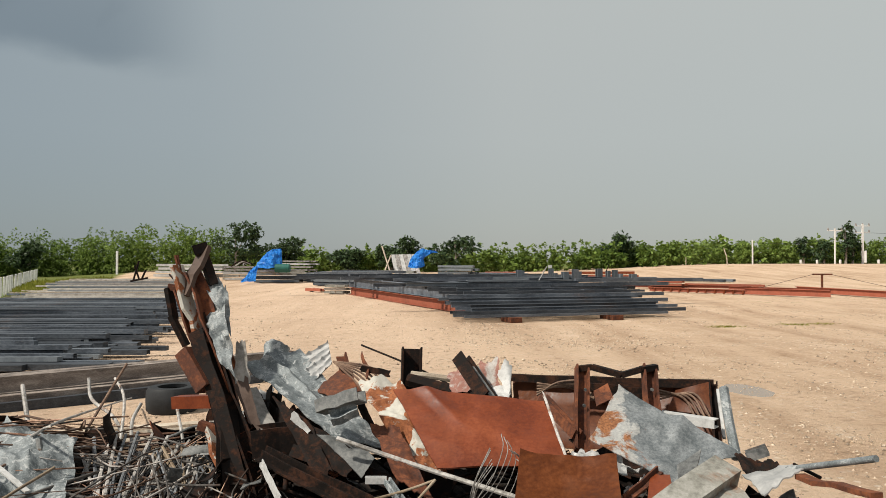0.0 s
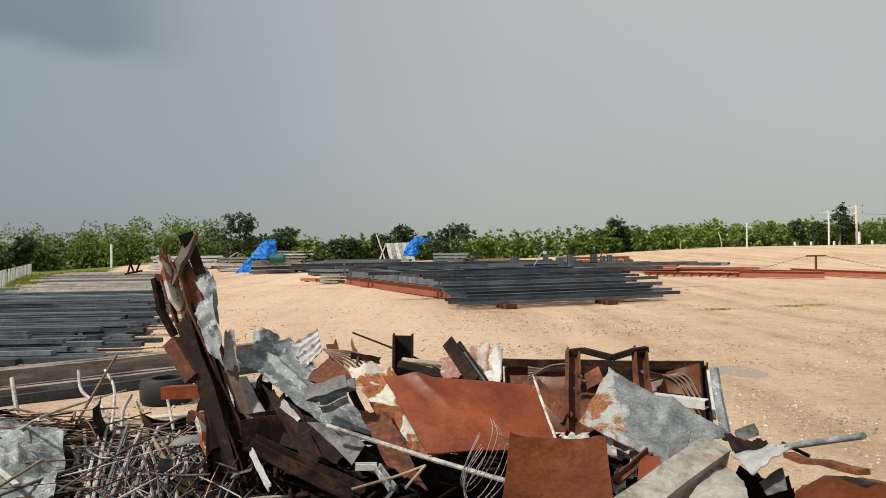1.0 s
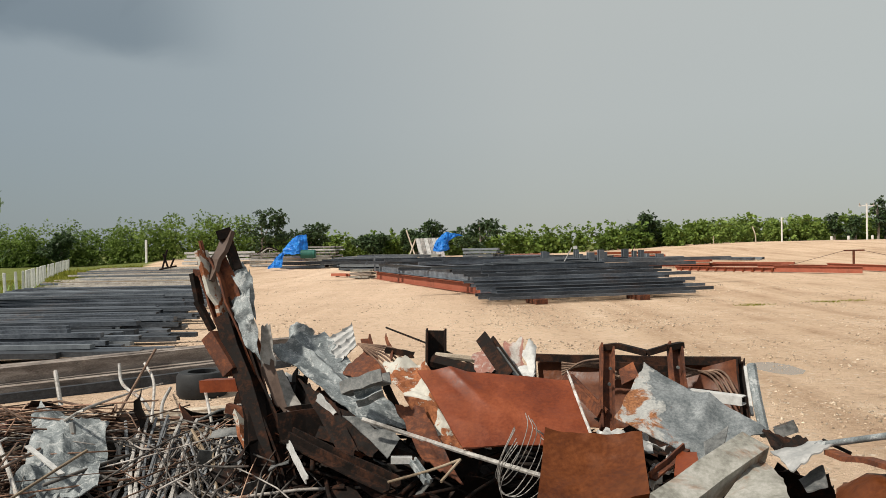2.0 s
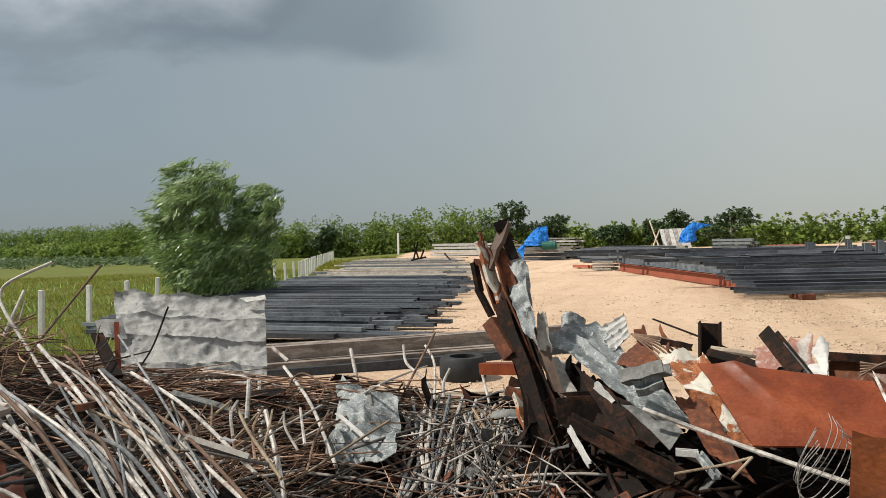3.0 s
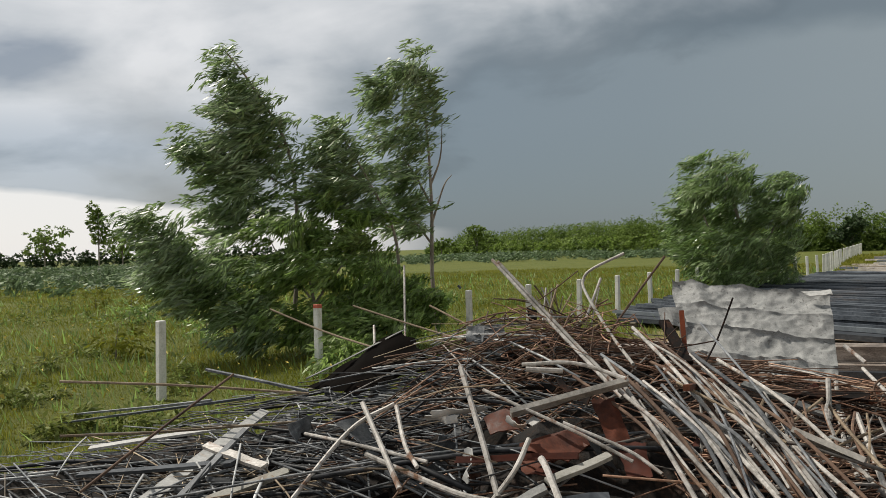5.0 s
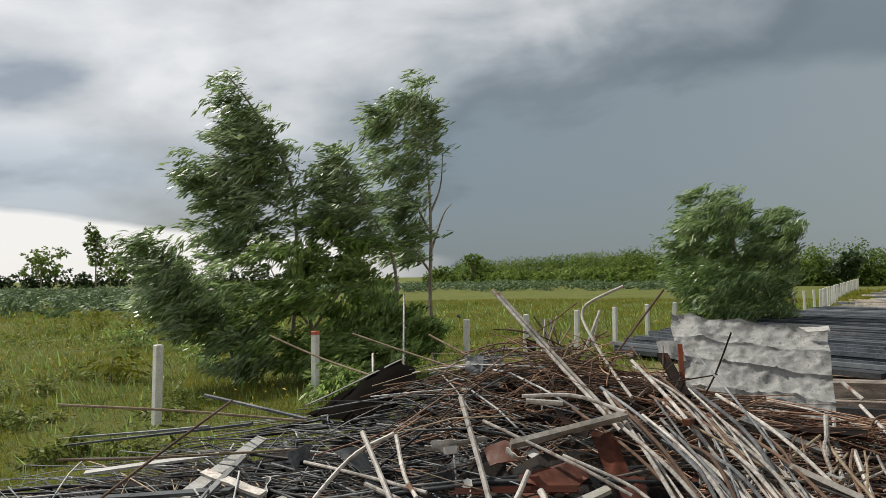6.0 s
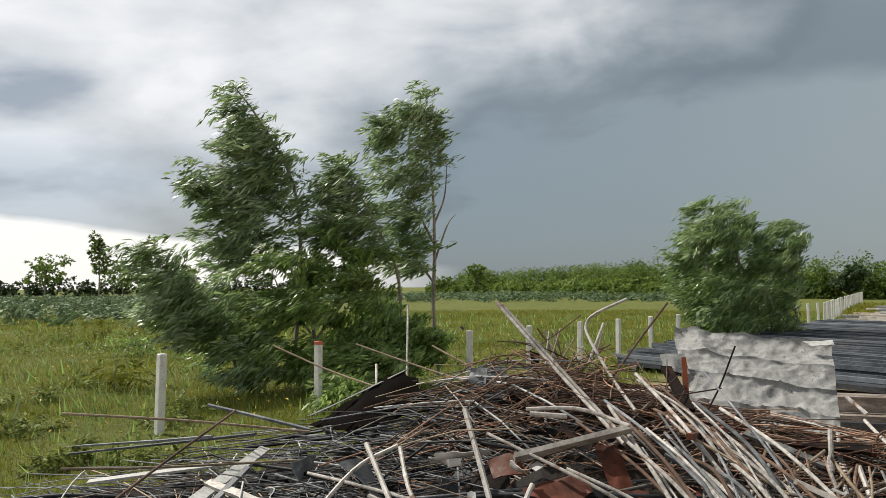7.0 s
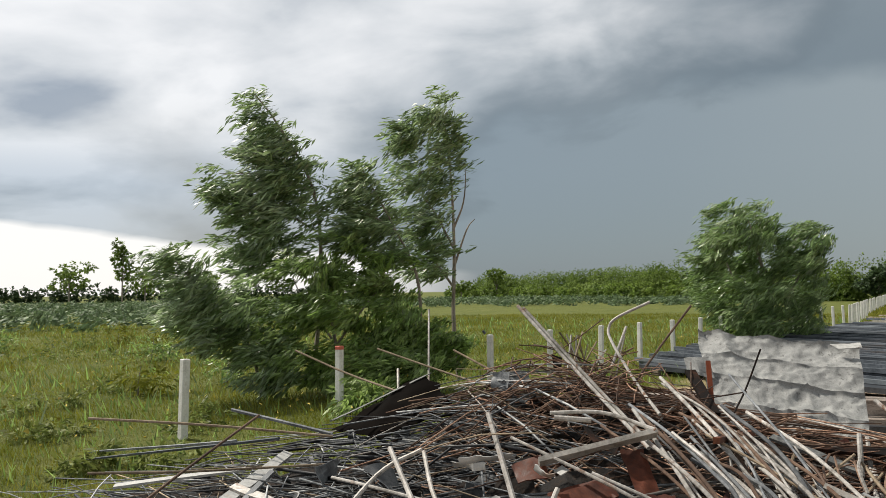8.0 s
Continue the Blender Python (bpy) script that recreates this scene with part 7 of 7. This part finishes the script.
pack("red_section_pack", (-8.301, 45.245, 0.217), (-7.141, 44.430, 0.249), 0.5, 0.25, 1, (M_PRIMER,), "short red-primed sections on the ground", 9)
pack("dark_section_pack", (-0.432, 56.998, 0.704), (2.206, 55.957, 0.727), 1.6, 1.45, 6, (M_STEEL, M_STEELTOP), "tall pack of dark sections", 10)
pack("red_section_pack", (-1.366, 52.982, 0.634), (1.891, 51.966, 0.661), 1.2, 0.4, 2, (M_PRIMER,), "red-primed sections under a dark pack", 11)
pack("dark_section_pack", (2.546, 59.946, 0.637), (6.166, 57.671, 0.688), 2.0, 0.8, 3, (M_STEEL, M_STEELTOP), "dark steel sections stacked on the yard", 12)
pack("red_section_pack", (10.022, 61.185, 0.701), (15.522, 60.025, 0.817), 1.6, 0.85, 3, (M_PRIMER, M_PRIMER, M_OXIDE), "red-primed sections piled far back", 13)
pack("red_section_pack", (3.913, 67.887, 0.765), (7.484, 67.587, 0.873), 1.2, 0.7, 2, (M_PRIMER,), "red-primed sections piled far back", 14)
pack("dark_section_pack", (16.681, 61.788, 0.689), (22.411, 55.657, 0.734), 1.6, 0.28, 1, (M_STEEL, M_STEELTOP), "thin dark sections laid flat far back", 15)
pack("red_section_pack", (13.370, 48.179, 0.612), (15.532, 47.526, 0.703), 1.8, 0.55, 3, (M_PRIMER, M_OXIDE), "red-primed brackets piled on the yard", 16)
pack("red_section_pack", (17.086, 52.279, 0.692), (21.802, 49.403, 0.727), 1.0, 0.22, 1, (M_PRIMER,), "long red-primed section on the ground", 17)


# red beams on the right, some with welded stubs
def red_beam(a, b, h, stubs, label):
    ob = holder("red_beam", label, "steel section", "red beams", Matrix.Translation(grounded(a)))
    p, q = Vector((0, 0, h / 2 + 0.05)), grounded(b) - grounded(a) + Vector((0, 0, h / 2 + 0.05))
    bm = bmesh.new()
    section(bm, "beam", p, q, 0.2, h, 0.02, 0, 3, 0.006, 3)
    part("profile", bm, M_PRIMER, ob)
    for k in range(stubs):
        c = p.lerp(q, (k + 0.5) / stubs)
        bm = bmesh.new()
        box(bm, (0.05, 0.22, h), Matrix.Translation(c + Vector((0, -0.08, -0.03))))
        part("stub", bm, M_OXIDE, ob)


red_beam((12.567, 45.289, 0.490), (16.805, 41.205, 0.376), 0.22, 11, "red-primed beam with short welded stubs")
red_beam((16.698, 41.248, 0.374), (19.839, 38.150, 0.352), 0.34, 0, "heavy red-primed beam lying on the yard")
red_beam((17.909, 46.682, 0.514), (20.980, 43.172, 0.495), 0.2, 0, "red-primed beam lying on the yard")
red_beam((20.580, 43.364, 0.422), (23.384, 33.678, 0.469), 0.32, 0, "heavy red-primed beam lying on the yard")
red_beam((12.117, 50.569, 0.620), (19.508, 47.122, 0.643), 0.2, 0, "red-primed beam lying on the yard")


def trestle(p, h, label):
    g = grounded(p)
    ob = holder("trestle", label, "trestle", "rusty trestles", Matrix.Translation(g))
    for name, a, b, w in (("post", (0, 0, -0.05), (0, 0, h), 0.1), ("crossbar", (-0.55, 0, h), (0.6, 0, h), 0.09)):
        bm = bmesh.new()
        section(bm, "bar", a, b, w, 0.09)
        part(name, bm, M_RUST, ob)
    for s, n in ((-1, 4.4), (1, 5.0)):
        bm = bmesh.new()
        tube(bm, [(0.5 * s, 0, h), (0.5 * s + 0.55 * n * s, 0, h * 0.42), (n * s, 0, 0.06)], 0.011, 5)
        part("cable", bm, M_DARKRUST, ob)


trestle((22.218, 43.673, 0.577), 1.05, "rusty trestle with slack cables")


# upright plates and stubs on the girders
for k, (x, w, h) in enumerate(((918, 0.22, 0.56), (924, 0.16, 0.5), (975, 0.2, 0.6), (982, 0.18, 0.4), (1000, 0.3, 0.5), (1018, 0.25, 0.62), (1024, 0.2, 0.5), (1060, 0.28, 0.6), (1076, 0.16, 0.5), (1088, 0.2, 0.55), (1098, 0.15, 0.4), (1120, 0.3, 0.4))):
    c = polar(math.degrees(math.atan((784 - x) / 1318)), 36.5 + 1.2 * math.sin(k))
    bm = bmesh.new()
    section(bm, "beam", (0, 0, 0), (0, 0, h), w, 0.22, 0.03)
    ob = single("upright_stub", bm, M_STEELTOP, "grey steel column stub standing on girders", "column stub", "column stubs")
    ob.matrix_basis = pose(c.x, c.y, lift(c.x, c.y) + 0.98, 0, 0, 20)
for k in range(7):
    c = polar(-5.5 - 1.45 * k, 36.0 + 0.4 * (k % 3))
    bm = bmesh.new()
    section(bm, "channel", (-1.4, 0, 0), (1.4, 0.3, 0), 0.3, 0.22, 0.02, 180 if k % 2 else 0)
    ob = single("steel_section", bm, M_STEEL if k % 3 else M_STEELTOP, "short grey steel section on the girders", "steel section", "short sections")
    ob.matrix_basis = pose(c.x, c.y, lift(c.x, c.y) + 1.10, 0, 0, -4 + 3 * k)
bar("girder_end_plate", "bar", (-5.196, 41.274, 1.437), (-5.164, 41.278, 0.623), 0.26, 0.1, M_STEEL, "dark end plate standing on a girder", "plate")
rod([(4.246, 33.734, 1.003), (4.700, 33.674, 1.796)], 0.02, M_WHITE, "thin white stake standing in steel")
bar("white_tag", "bar", (4.750, 33.667, 1.796), (4.925, 33.641, 1.796), 0.05, 0.14, M_WHITE, "small white marker on a stake", "marker")
rod([(7.469, 34.194, 1.533), (7.619, 34.161, 1.897)], 0.02, M_DARKRUST, "short dark bent stake in steel")


# tarpaulins
def tarp(name, rows, label, seed):
    """A bunched tarpaulin skinned over cross-lines of points, each from left to right."""
    bm = bmesh.new()
    fine = [curved(line, 5) for line in rows]
    cols = [curved(c, 4) for c in zip(*fine)]
    nrm = Vector((0.1, -1, 0.35)).normalized()
    grid = []
    for i, c in enumerate(cols):
        line = []
        for j, p in enumerate(c):
            q = p * 1.7 + Vector((seed, 0, 0))
            line.append(bm.verts.new(p + nrm * (0.30 * noise.noise(q) + 0.22 * abs(noise.noise(q * 2.4)) + 0.10 * noise.noise(q * 5))))
        grid.append(line)
    for c0, c1 in zip(grid, grid[1:]):
        for j in range(len(c0) - 1):
            bm.faces.new((c0[j], c0[j + 1], c1[j + 1], c1[j]))
    r = bmesh.ops.solidify(bm, geom=bm.faces[:], thickness=0.02)
    return single(name, bm, M_TARP, label, "tarpaulin", "tarpaulins")


tarp("blue_tarpaulin", [[(-13.769, 58.912, 2.894), (-13.259, 59.029, 3.075), (-12.832, 59.124, 3.032)], [(-14.156, 58.306, 2.354), (-13.311, 58.095, 2.441), (-12.681, 58.645, 2.356)], [(-14.391, 57.837, 1.913), (-13.424, 57.453, 2.000), (-12.552, 58.059, 1.736)], [(-14.416, 57.418, 1.521), (-13.413, 57.044, 1.524), (-12.758, 57.604, 1.476)]],
     "bunched bright blue tarpaulin over stacked sections", 3)
tarp("blue_tarpaulin", [[(-14.571, 57.172, 1.567), (-14.359, 57.020, 1.654), (-14.155, 57.071, 1.567)], [(-14.823, 56.488, 1.058), (-14.452, 56.377, 1.145), (-14.154, 56.556, 1.143)], [(-15.182, 55.771, 0.520), (-14.566, 55.521, 0.527), (-14.022, 55.867, 0.560)]], "blue tarpaulin end hanging down to the ground", 5)
tarp("blue_tarpaulin", [[(-2.442, 69.957, 2.956), (-1.912, 69.974, 3.221), (-1.381, 69.986, 3.115), (-0.428, 70.499, 2.910)], [(-2.954, 69.537, 2.422), (-2.309, 69.161, 2.630), (-1.790, 69.377, 2.632), (-1.168, 69.990, 2.744)], [(-3.146, 69.128, 1.895), (-2.504, 68.754, 2.000), (-1.988, 68.971, 2.105), (-1.790, 69.377, 2.316)],
                        [(-3.241, 68.924, 1.478), (-2.548, 68.553, 1.376), (-1.982, 68.771, 1.479), (-1.674, 68.980, 1.686)]], "blue tarpaulin flapping off a stack of sheets", 8)


def leaning_sheets():
    ob = holder("leaning_sheets", "stack of pale corrugated sheets leaning on a frame", "roofing sheets")
    bl, br, tl, tr = Vector((-4.450, 69.858, 0.835)), Vector((-1.910, 69.974, 0.939)), Vector((-4.944, 70.828, 2.699)), Vector((-2.692, 70.949, 2.754))
    bl.z, br.z = lift(bl.x, bl.y), lift(br.x, br.y)
    for k in range(6):
        f0, f1 = k / 6, (k + 0.94) / 6
        bm = bmesh.new()
        plate(bm, [bl.lerp(br, f0), bl.lerp(br, f1), tl.lerp(tr, f1), tl.lerp(tr, f0)], nu=8, nv=4, crumple=0.05, seed=120 + k, thick=0.05)
        part("sheet", bm, M_ROD1 if k % 2 else M_WHITE, ob)
    for a, b in (((-5.426, 68.786, 1.061), (-4.874, 69.830, 2.636)), ((-5.800, 70.763, 3.504), (-4.907, 68.825, 1.165))):
        bm = bmesh.new()
        tube(bm, [a, b], 0.07, 6)
        part("pole", bm, M_TIMBER, ob)


leaning_sheets()


def plastic_tank():
    bm = bmesh.new()
    bmesh.ops.create_cone(bm, cap_ends=True, segments=18, radius1=0.34, radius2=0.34, depth=1.15, matrix=pose(0, 0, 0, 0, 90))
    bmesh.ops.bevel(bm, geom=[e for e in bm.edges if len(e.link_faces) == 2 and any(len(f.verts) > 6 for f in e.link_faces)], offset=0.05, segments=2, affect="EDGES")
    p = Vector((-12.382, 57.481, 1.521))
    ob = holder("green_drum", "dark green plastic drum lying on a rack", "drum", m=Matrix.Translation(p))
    part("shell", bm, M_GREEN, ob, smooth=True)
    for s in (-0.3, 0.3):
        bm = bmesh.new()
        bmesh.ops.create_cone(bm, cap_ends=True, segments=18, radius1=0.36, radius2=0.36, depth=0.05, matrix=pose(s, 0, 0, 0, 90))
        part("rib", bm, M_GREEN, ob, smooth=False)


plastic_tank()


# poles and wires
def utility_pole(p, h, arms, label, r=0.11):
    g = grounded(p)
    ob = holder("utility_pole", label, "pole", "utility poles", Matrix.Translation(g))
    bm = bmesh.new()
    section(bm, "bar", (0, 0, -0.1), (0, 0, h), r * 2, r * 2)
    part("shaft", bm, M_CONC, ob)
    for k in range(arms):
        bm = bmesh.new()
        section(bm, "bar", (-0.9, 0, h - 0.25 - 0.8 * k), (0.9, 0, h - 0.25 - 0.8 * k), 0.1, 0.1)
        arm = part("crossarm", bm, M_CONC, ob)
        for x in (-0.8, 0.0, 0.8):
            bm = bmesh.new()
            bmesh.ops.create_cone(bm, cap_ends=True, segments=8, radius1=0.09, radius2=0.05, depth=0.28, matrix=pose(x, 0, h - 0.06 - 0.8 * k))
            part("insulator", bm, M_BROWNST, arm)


utility_pole((35.315, 84.952, 1.872), 2.8, 0, "slim pale concrete pole beyond the yard", 0.06)
utility_pole((46.585, 88.487, 1.866), 4.2, 1, "pale concrete pole with a crossarm", 0.07)
utility_pole((51.556, 91.471, 1.862), 4.9, 2, "concrete pole with two crossarms", 0.10)
utility_pole((-37.687, 86.114, 1.086), 2.7, 0, "short white post beside the woods", 0.10)
for k, x in enumerate((1417, 1446, 1487, 1532, 1555)):
    bm = bmesh.new()
    box(bm, (0.2, 0.2, 0.45 + (0.9 if k == 3 else 0)), pose(0, 0, 0.25 + (0.55 if k == 3 else 0)), 0.03)
    ob = single("marker_post", bm, M_CONC, "short pale concrete marker post", "marker post", "marker posts")
    c = grounded(polar(math.degrees(math.atan((784 - x) / 1318)), 96))
    ob.matrix_basis = Matrix.Translation(c)
for a, b in (((35.330, 84.946, 4.192), (46.605, 88.476, 4.686)), ((51.584, 91.455, 5.610), (65.486, 88.383, 5.623)), ((46.604, 88.476, 4.552), (51.578, 91.459, 4.777))):
    a, b = Vector(a), Vector(b)
    rod([a, a.lerp(b, 0.5) - Vector((0, 0, 0.3)), b], 0.02, M_BLACK, "sagging power line between poles", "power_line", "wire", "power lines", 4)
rod([(31.371, 82.218, 1.689), (31.321, 82.237, 2.562), (31.054, 82.339, 3.500)], 0.06, M_TIMBER, "bent bare stake at the yard edge", "bare_stake", "stake", "bare stakes", 6)
rod([(27.289, 83.662, 1.620), (27.293, 83.661, 2.508)], 0.05, M_TIMBER, "bent bare stake at the yard edge", "bare_stake", "stake", "bare stakes", 6)
for a, b in (((-22.256, 53.560, 0.701), (-21.917, 53.700, 2.082)), ((-21.909, 53.703, 0.779), (-22.194, 53.586, 1.756)), ((-21.393, 52.833, 0.718), (-21.122, 52.942, 1.438)), ((-22.076, 52.551, 0.646), (-20.979, 52.999, 0.875)), ((-20.675, 56.325, 1.061), (-19.544, 54.608, 0.510))):
    rod([a, b], 0.07, M_DARKRUST, "dark broken timber sticking up", "broken_timber", "timber", "broken timbers", 5)


# ---------------------------------------------------------------- ground cover
def puddle(cx, cy, rx, ry, seed, yaw):
    n, verts = 120, []
    for i in range(n):
        a = 2 * math.pi * i / n
        q = Vector((math.cos(a) * 1.3, math.sin(a) * 1.3, seed))
        r = 1 + 0.4 * noise.noise(q) + 0.22 * noise.noise(q * 3) + 0.10 * noise.noise(q * 8)
        p = pose(cx, cy, 0, 0, 0, yaw) @ Vector((rx * r * math.cos(a), ry * r * math.sin(a), 0))
        verts.append((p.x, p.y, lift(p.x, p.y) - 0.018))
    ob = joined("puddle", verts, [tuple(range(n))], M_WATER)
    tagged(ob, "shallow muddy puddle on the yard", "puddle", kind="structure")


M_WATER = surface("muddy_water", [(0.25, 0.18, 0.12), (0.32, 0.24, 0.165)], 1.0, (0.10, 0.18), 0.0, 0.0, spec=0.5)
puddle(4.85, 11.7, 1.1, 1.7, 2, 0)


def scatter_stones():
    rng = np.random.default_rng(5)
    n = 62000
    r = 7 + 40 * rng.uniform(0, 1, n) ** 1.3
    az = np.where(rng.uniform(0, 1, n) < 0.7, rng.uniform(-40, -2, n), rng.uniform(-10, 26, n))
    x, y = -np.sin(np.radians(az)) * r, np.cos(np.radians(az)) * r
    lump = np.array([noise.noise(Vector((a * 0.35, b * 0.35, 3))) for a, b in zip(x, y)])
    keep = lump + rng.uniform(-0.35, 0.25, n) > -0.05
    x, y = x[keep], y[keep]
    n = len(x)
    size = 0.006 + 0.026 * rng.uniform(0, 1, n) ** 3.5
    size *= np.clip(0.40 + np.hypot(x, y) / 26, 0, 1)
    z = np.array([lift(a, b) + 0.05 * noise.noise(Vector((a * 0.5, b * 0.5, 0))) for a, b in zip(x, y)])
    base = np.array([(1, 0, 0), (0, 1, 0), (-1, 0, 0), (0, -1, 0), (0, 0, 0.7), (0, 0, -0.7)], float)
    V = base[None] * size[:, None, None] * rng.uniform(0.6, 1.5, (n, 6, 3)) + np.stack([x, y, z + size * 0.2], 1)[:, None]
    F = np.array([(0, 1, 4), (1, 2, 4), (2, 3, 4), (3, 0, 4), (1, 0, 5), (2, 1, 5), (3, 2, 5), (0, 3, 5)])
    F = (F[None] + 6 * np.arange(n)[:, None, None]).reshape(-1, 3)
    tagged(new("loose_stones", quick_mesh("loose_stones", V.reshape(-1, 3), F, M_STONE)), "pale loose stones strewn over the yard", "stones", kind="stuff")


scatter_stones()


def meadow(name, mat, n, az, r, tall, wide, seed, label, side=True, lean=0.35, power=1.3):
    """Blades of grass over the meadow, thinner with distance."""
    rng = np.random.default_rng(seed)
    rr = r[0] + (r[1] - r[0]) * rng.uniform(0, 1, n) ** power
    a = np.radians(rng.uniform(*az, n))
    x, y = -np.sin(a) * rr, np.cos(a) * rr
    if side:
        ok = x + 0.345 * y < -7.6 + rng.normal(0, 0.6, n)
        x, y, rr = x[ok], y[ok], rr[ok]
    bare = np.array([pile(math.degrees(math.atan2(-p, q)), math.hypot(p, q)) < 0.03 for p, q in zip(x, y)])
    x, y, rr = x[bare], y[bare], rr[bare]
    n = len(x)
    z = np.array([lift(p, q) for p, q in zip(x, y)])
    lump = np.array([0.7 + 0.6 * noise.noise(Vector((p * 0.4, q * 0.4, seed))) for p, q in zip(x, y)])
    h = rng.uniform(*tall, n) * lump * (1 + 0.006 * rr)
    w = rng.uniform(*wide, n) * (0.6 + rr / 18)
    t = rng.uniform(0, 2 * np.pi, n)
    c = np.stack([x, y, z - 0.02], 1)
    s = np.stack([np.cos(t), np.sin(t), 0 * t], 1) * w[:, None]
    top = c + np.stack([rng.normal(0, lean, n) * h - 0.12 * h, rng.normal(0, lean, n) * h - 0.14 * h, h], 1)
    V = np.stack([c - s, c + s, top], 1).reshape(-1, 3)
    F = np.arange(3 * n).reshape(-1, 3)
    return tagged(new(name, quick_mesh(name, V, F, mat)), label, "grass", kind="stuff")


meadow("meadow_grass", M_GRASS, 260000, (16, 104), (6.5, 60), (0.06, 0.20), (0.0035, 0.008), 3, "tall green and yellowish meadow grass")
meadow("meadow_weeds", M_BUSH, 9000, (20, 104), (8, 50), (0.12, 0.42), (0.008, 0.02), 4, "darker weeds scattered in the meadow")
meadow("verge_grass", M_GRASS, 14000, (20, 30), (38, 80), (0.15, 0.4), (0.01, 0.02), 6, "grass verge between fence and yard", True)


def flowers():
    rng = np.random.default_rng(9)
    n = 1500
    rr, a = 9 + 30 * rng.uniform(0, 1, n), np.radians(rng.uniform(25, 102, n))
    x, y = -np.sin(a) * rr, np.cos(a) * rr
    ok = x + 0.345 * y < -9
    x, y, n = x[ok], y[ok], int(ok.sum())
    c = np.stack([x, y, rng.uniform(0.2, 0.5, n)], 1)
    V = c[:, None] + rng.normal(0, 0.022, (n, 4, 3))
    tagged(new("meadow_flowers", quick_mesh("meadow_flowers", V.reshape(-1, 3), np.arange(4 * n).reshape(-1, 4), M_FLOWER)), "tiny yellow flowers in the meadow", "flowers", kind="stuff")


flowers()


def weed_clump(base, w, h, seed):
    """Leaves of a low clump of broad-leaved weeds."""
    x, y = base
    rnd = random.Random(seed)
    blobs = [(x + rnd.uniform(-w, w), y + rnd.uniform(-w, w), lift(x, y) + h * rnd.uniform(0.2, 0.5), w * 0.5, h * 0.4) for _ in range(5)]
    return leaf_cloud(blobs, 420, 0.13, seed, None, 0.0, 0.3, 5, 1.2)[0]


clumps = []
for k, (base, w, h) in enumerate((((-24.149, 3.187, 0.338)[:2], 0.9, 0.7), ((-15.411, 0.332, 0.259)[:2], 0.5, 0.4), ((-12.413, 0.207, 0.215)[:2], 0.35, 0.35), ((-21.614, 5.445, 0.391)[:2], 0.6, 0.6), ((-12.098, 2.315, 0.095)[:2], 0.5, 0.45),
                                  ((-26.403, 0.767, 0.513)[:2], 1.1, 0.7), ((-32.269, 2.739, 0.427)[:2], 1.4, 0.8), ((-27.784, 5.495, 0.435)[:2], 1.0, 0.7), ((-16.106, 10.238, 0.256)[:2], 0.6, 0.4), ((-21.074, 15.307, 0.194)[:2], 0.9, 0.4),
                                  ((-23.119, 19.128, 0.143)[:2], 0.9, 0.4), ((-17.298, 1.645, 0.289)[:2], 0.6, 0.4), ((-9.899, 0.314, 0.191)[:2], 0.3, 0.3), ((-9.564, 1.267, 0.071)[:2], 0.3, 0.28))):
    clumps.append(weed_clump(base, w, h, 300 + k))
clumps = np.concatenate(clumps)
tagged(new("weed_clumps", quick_mesh("weed_clumps", clumps, np.arange(len(clumps)).reshape(-1, 4), M_WEED)), "low clumps of broad-leaved weeds in the meadow", "weeds", kind="stuff")


def crop(name, az, r, n, seed, h, label):
    rnd = random.Random(seed)
    blobs = []
    for _ in range(n):
        a, rr = rnd.uniform(*az), math.sqrt(rnd.uniform(r[0] ** 2, r[1] ** 2))
        p = polar(a, rr)
        blobs.append((p.x, p.y, lift(p.x, p.y) + h * 0.55, rnd.uniform(0.5, 0.9), h * rnd.uniform(0.35, 0.6)))
    V, F = leaf_cloud(blobs, n * 22, 0.32, seed, (-0.4, -0.45, 0), 0.1, 0.5, 6)
    tagged(new(name, quick_mesh(name, V, F, M_CROP)), label, "crop", kind="stuff")


crop("crop_field", (70, 108), (44, 130), 3200, 5, 0.85, "leafy green crop rows beyond the meadow")
crop("crop_field", (36, 71), (88, 130), 1800, 6, 0.9, "leafy green crop beyond the meadow")
for k in range(16):
    rnd_k = random.Random(200 + k)
    c = polar(rnd_k.uniform(62, 100), rnd_k.uniform(16, 40))
    if c.x + 0.345 * c.y < -13.5:
        tree("meadow_shrub", (c.x, c.y), [[(0, 0, 0), (0.05, 0, 0.3), (0, 0.05, 0.6)]], [(0, 0, 0.45, 0.5, 0.35), (0.3, 0.3, 0.35, 0.4, 0.3)], 500, 0.14, M_GRASS if k % 2 else M_BUSH, 300 + k,
             "low scrubby shrub in the meadow", None, 0.1, 0.3, "meadow shrubs", 0.02)


def weed_patch(x, y, rx, ry, seed):
    rng = np.random.default_rng(seed)
    n = 150
    p = rng.normal(0, 0.5, (n, 2)) * (rx, ry) + (x, y)
    c = np.stack([p[:, 0], p[:, 1], np.array([lift(*q) for q in p]) - 0.01], 1)
    t = rng.uniform(0, 6.28, n)
    s = np.stack([np.cos(t), np.sin(t), 0 * t], 1) * 0.018
    top = c + np.stack([rng.normal(0, 0.05, n), rng.normal(0, 0.05, n), rng.uniform(0.02, 0.07, n)], 1)
    V = np.stack([c - s, c + s, top], 1).reshape(-1, 3)
    tagged(new("weed_patch", quick_mesh("weed_patch", V, np.arange(3 * n).reshape(-1, 3), M_GRASS)), "small patch of green weeds on bare earth", "weeds", kind="stuff")


for k, (px, py) in enumerate(((8.7, 23.0), (11.2, 23.8), (12.2, 24.0), (14.0, 20.0))):
    weed_patch(px, py, 0.55, 0.3, 60 + k)
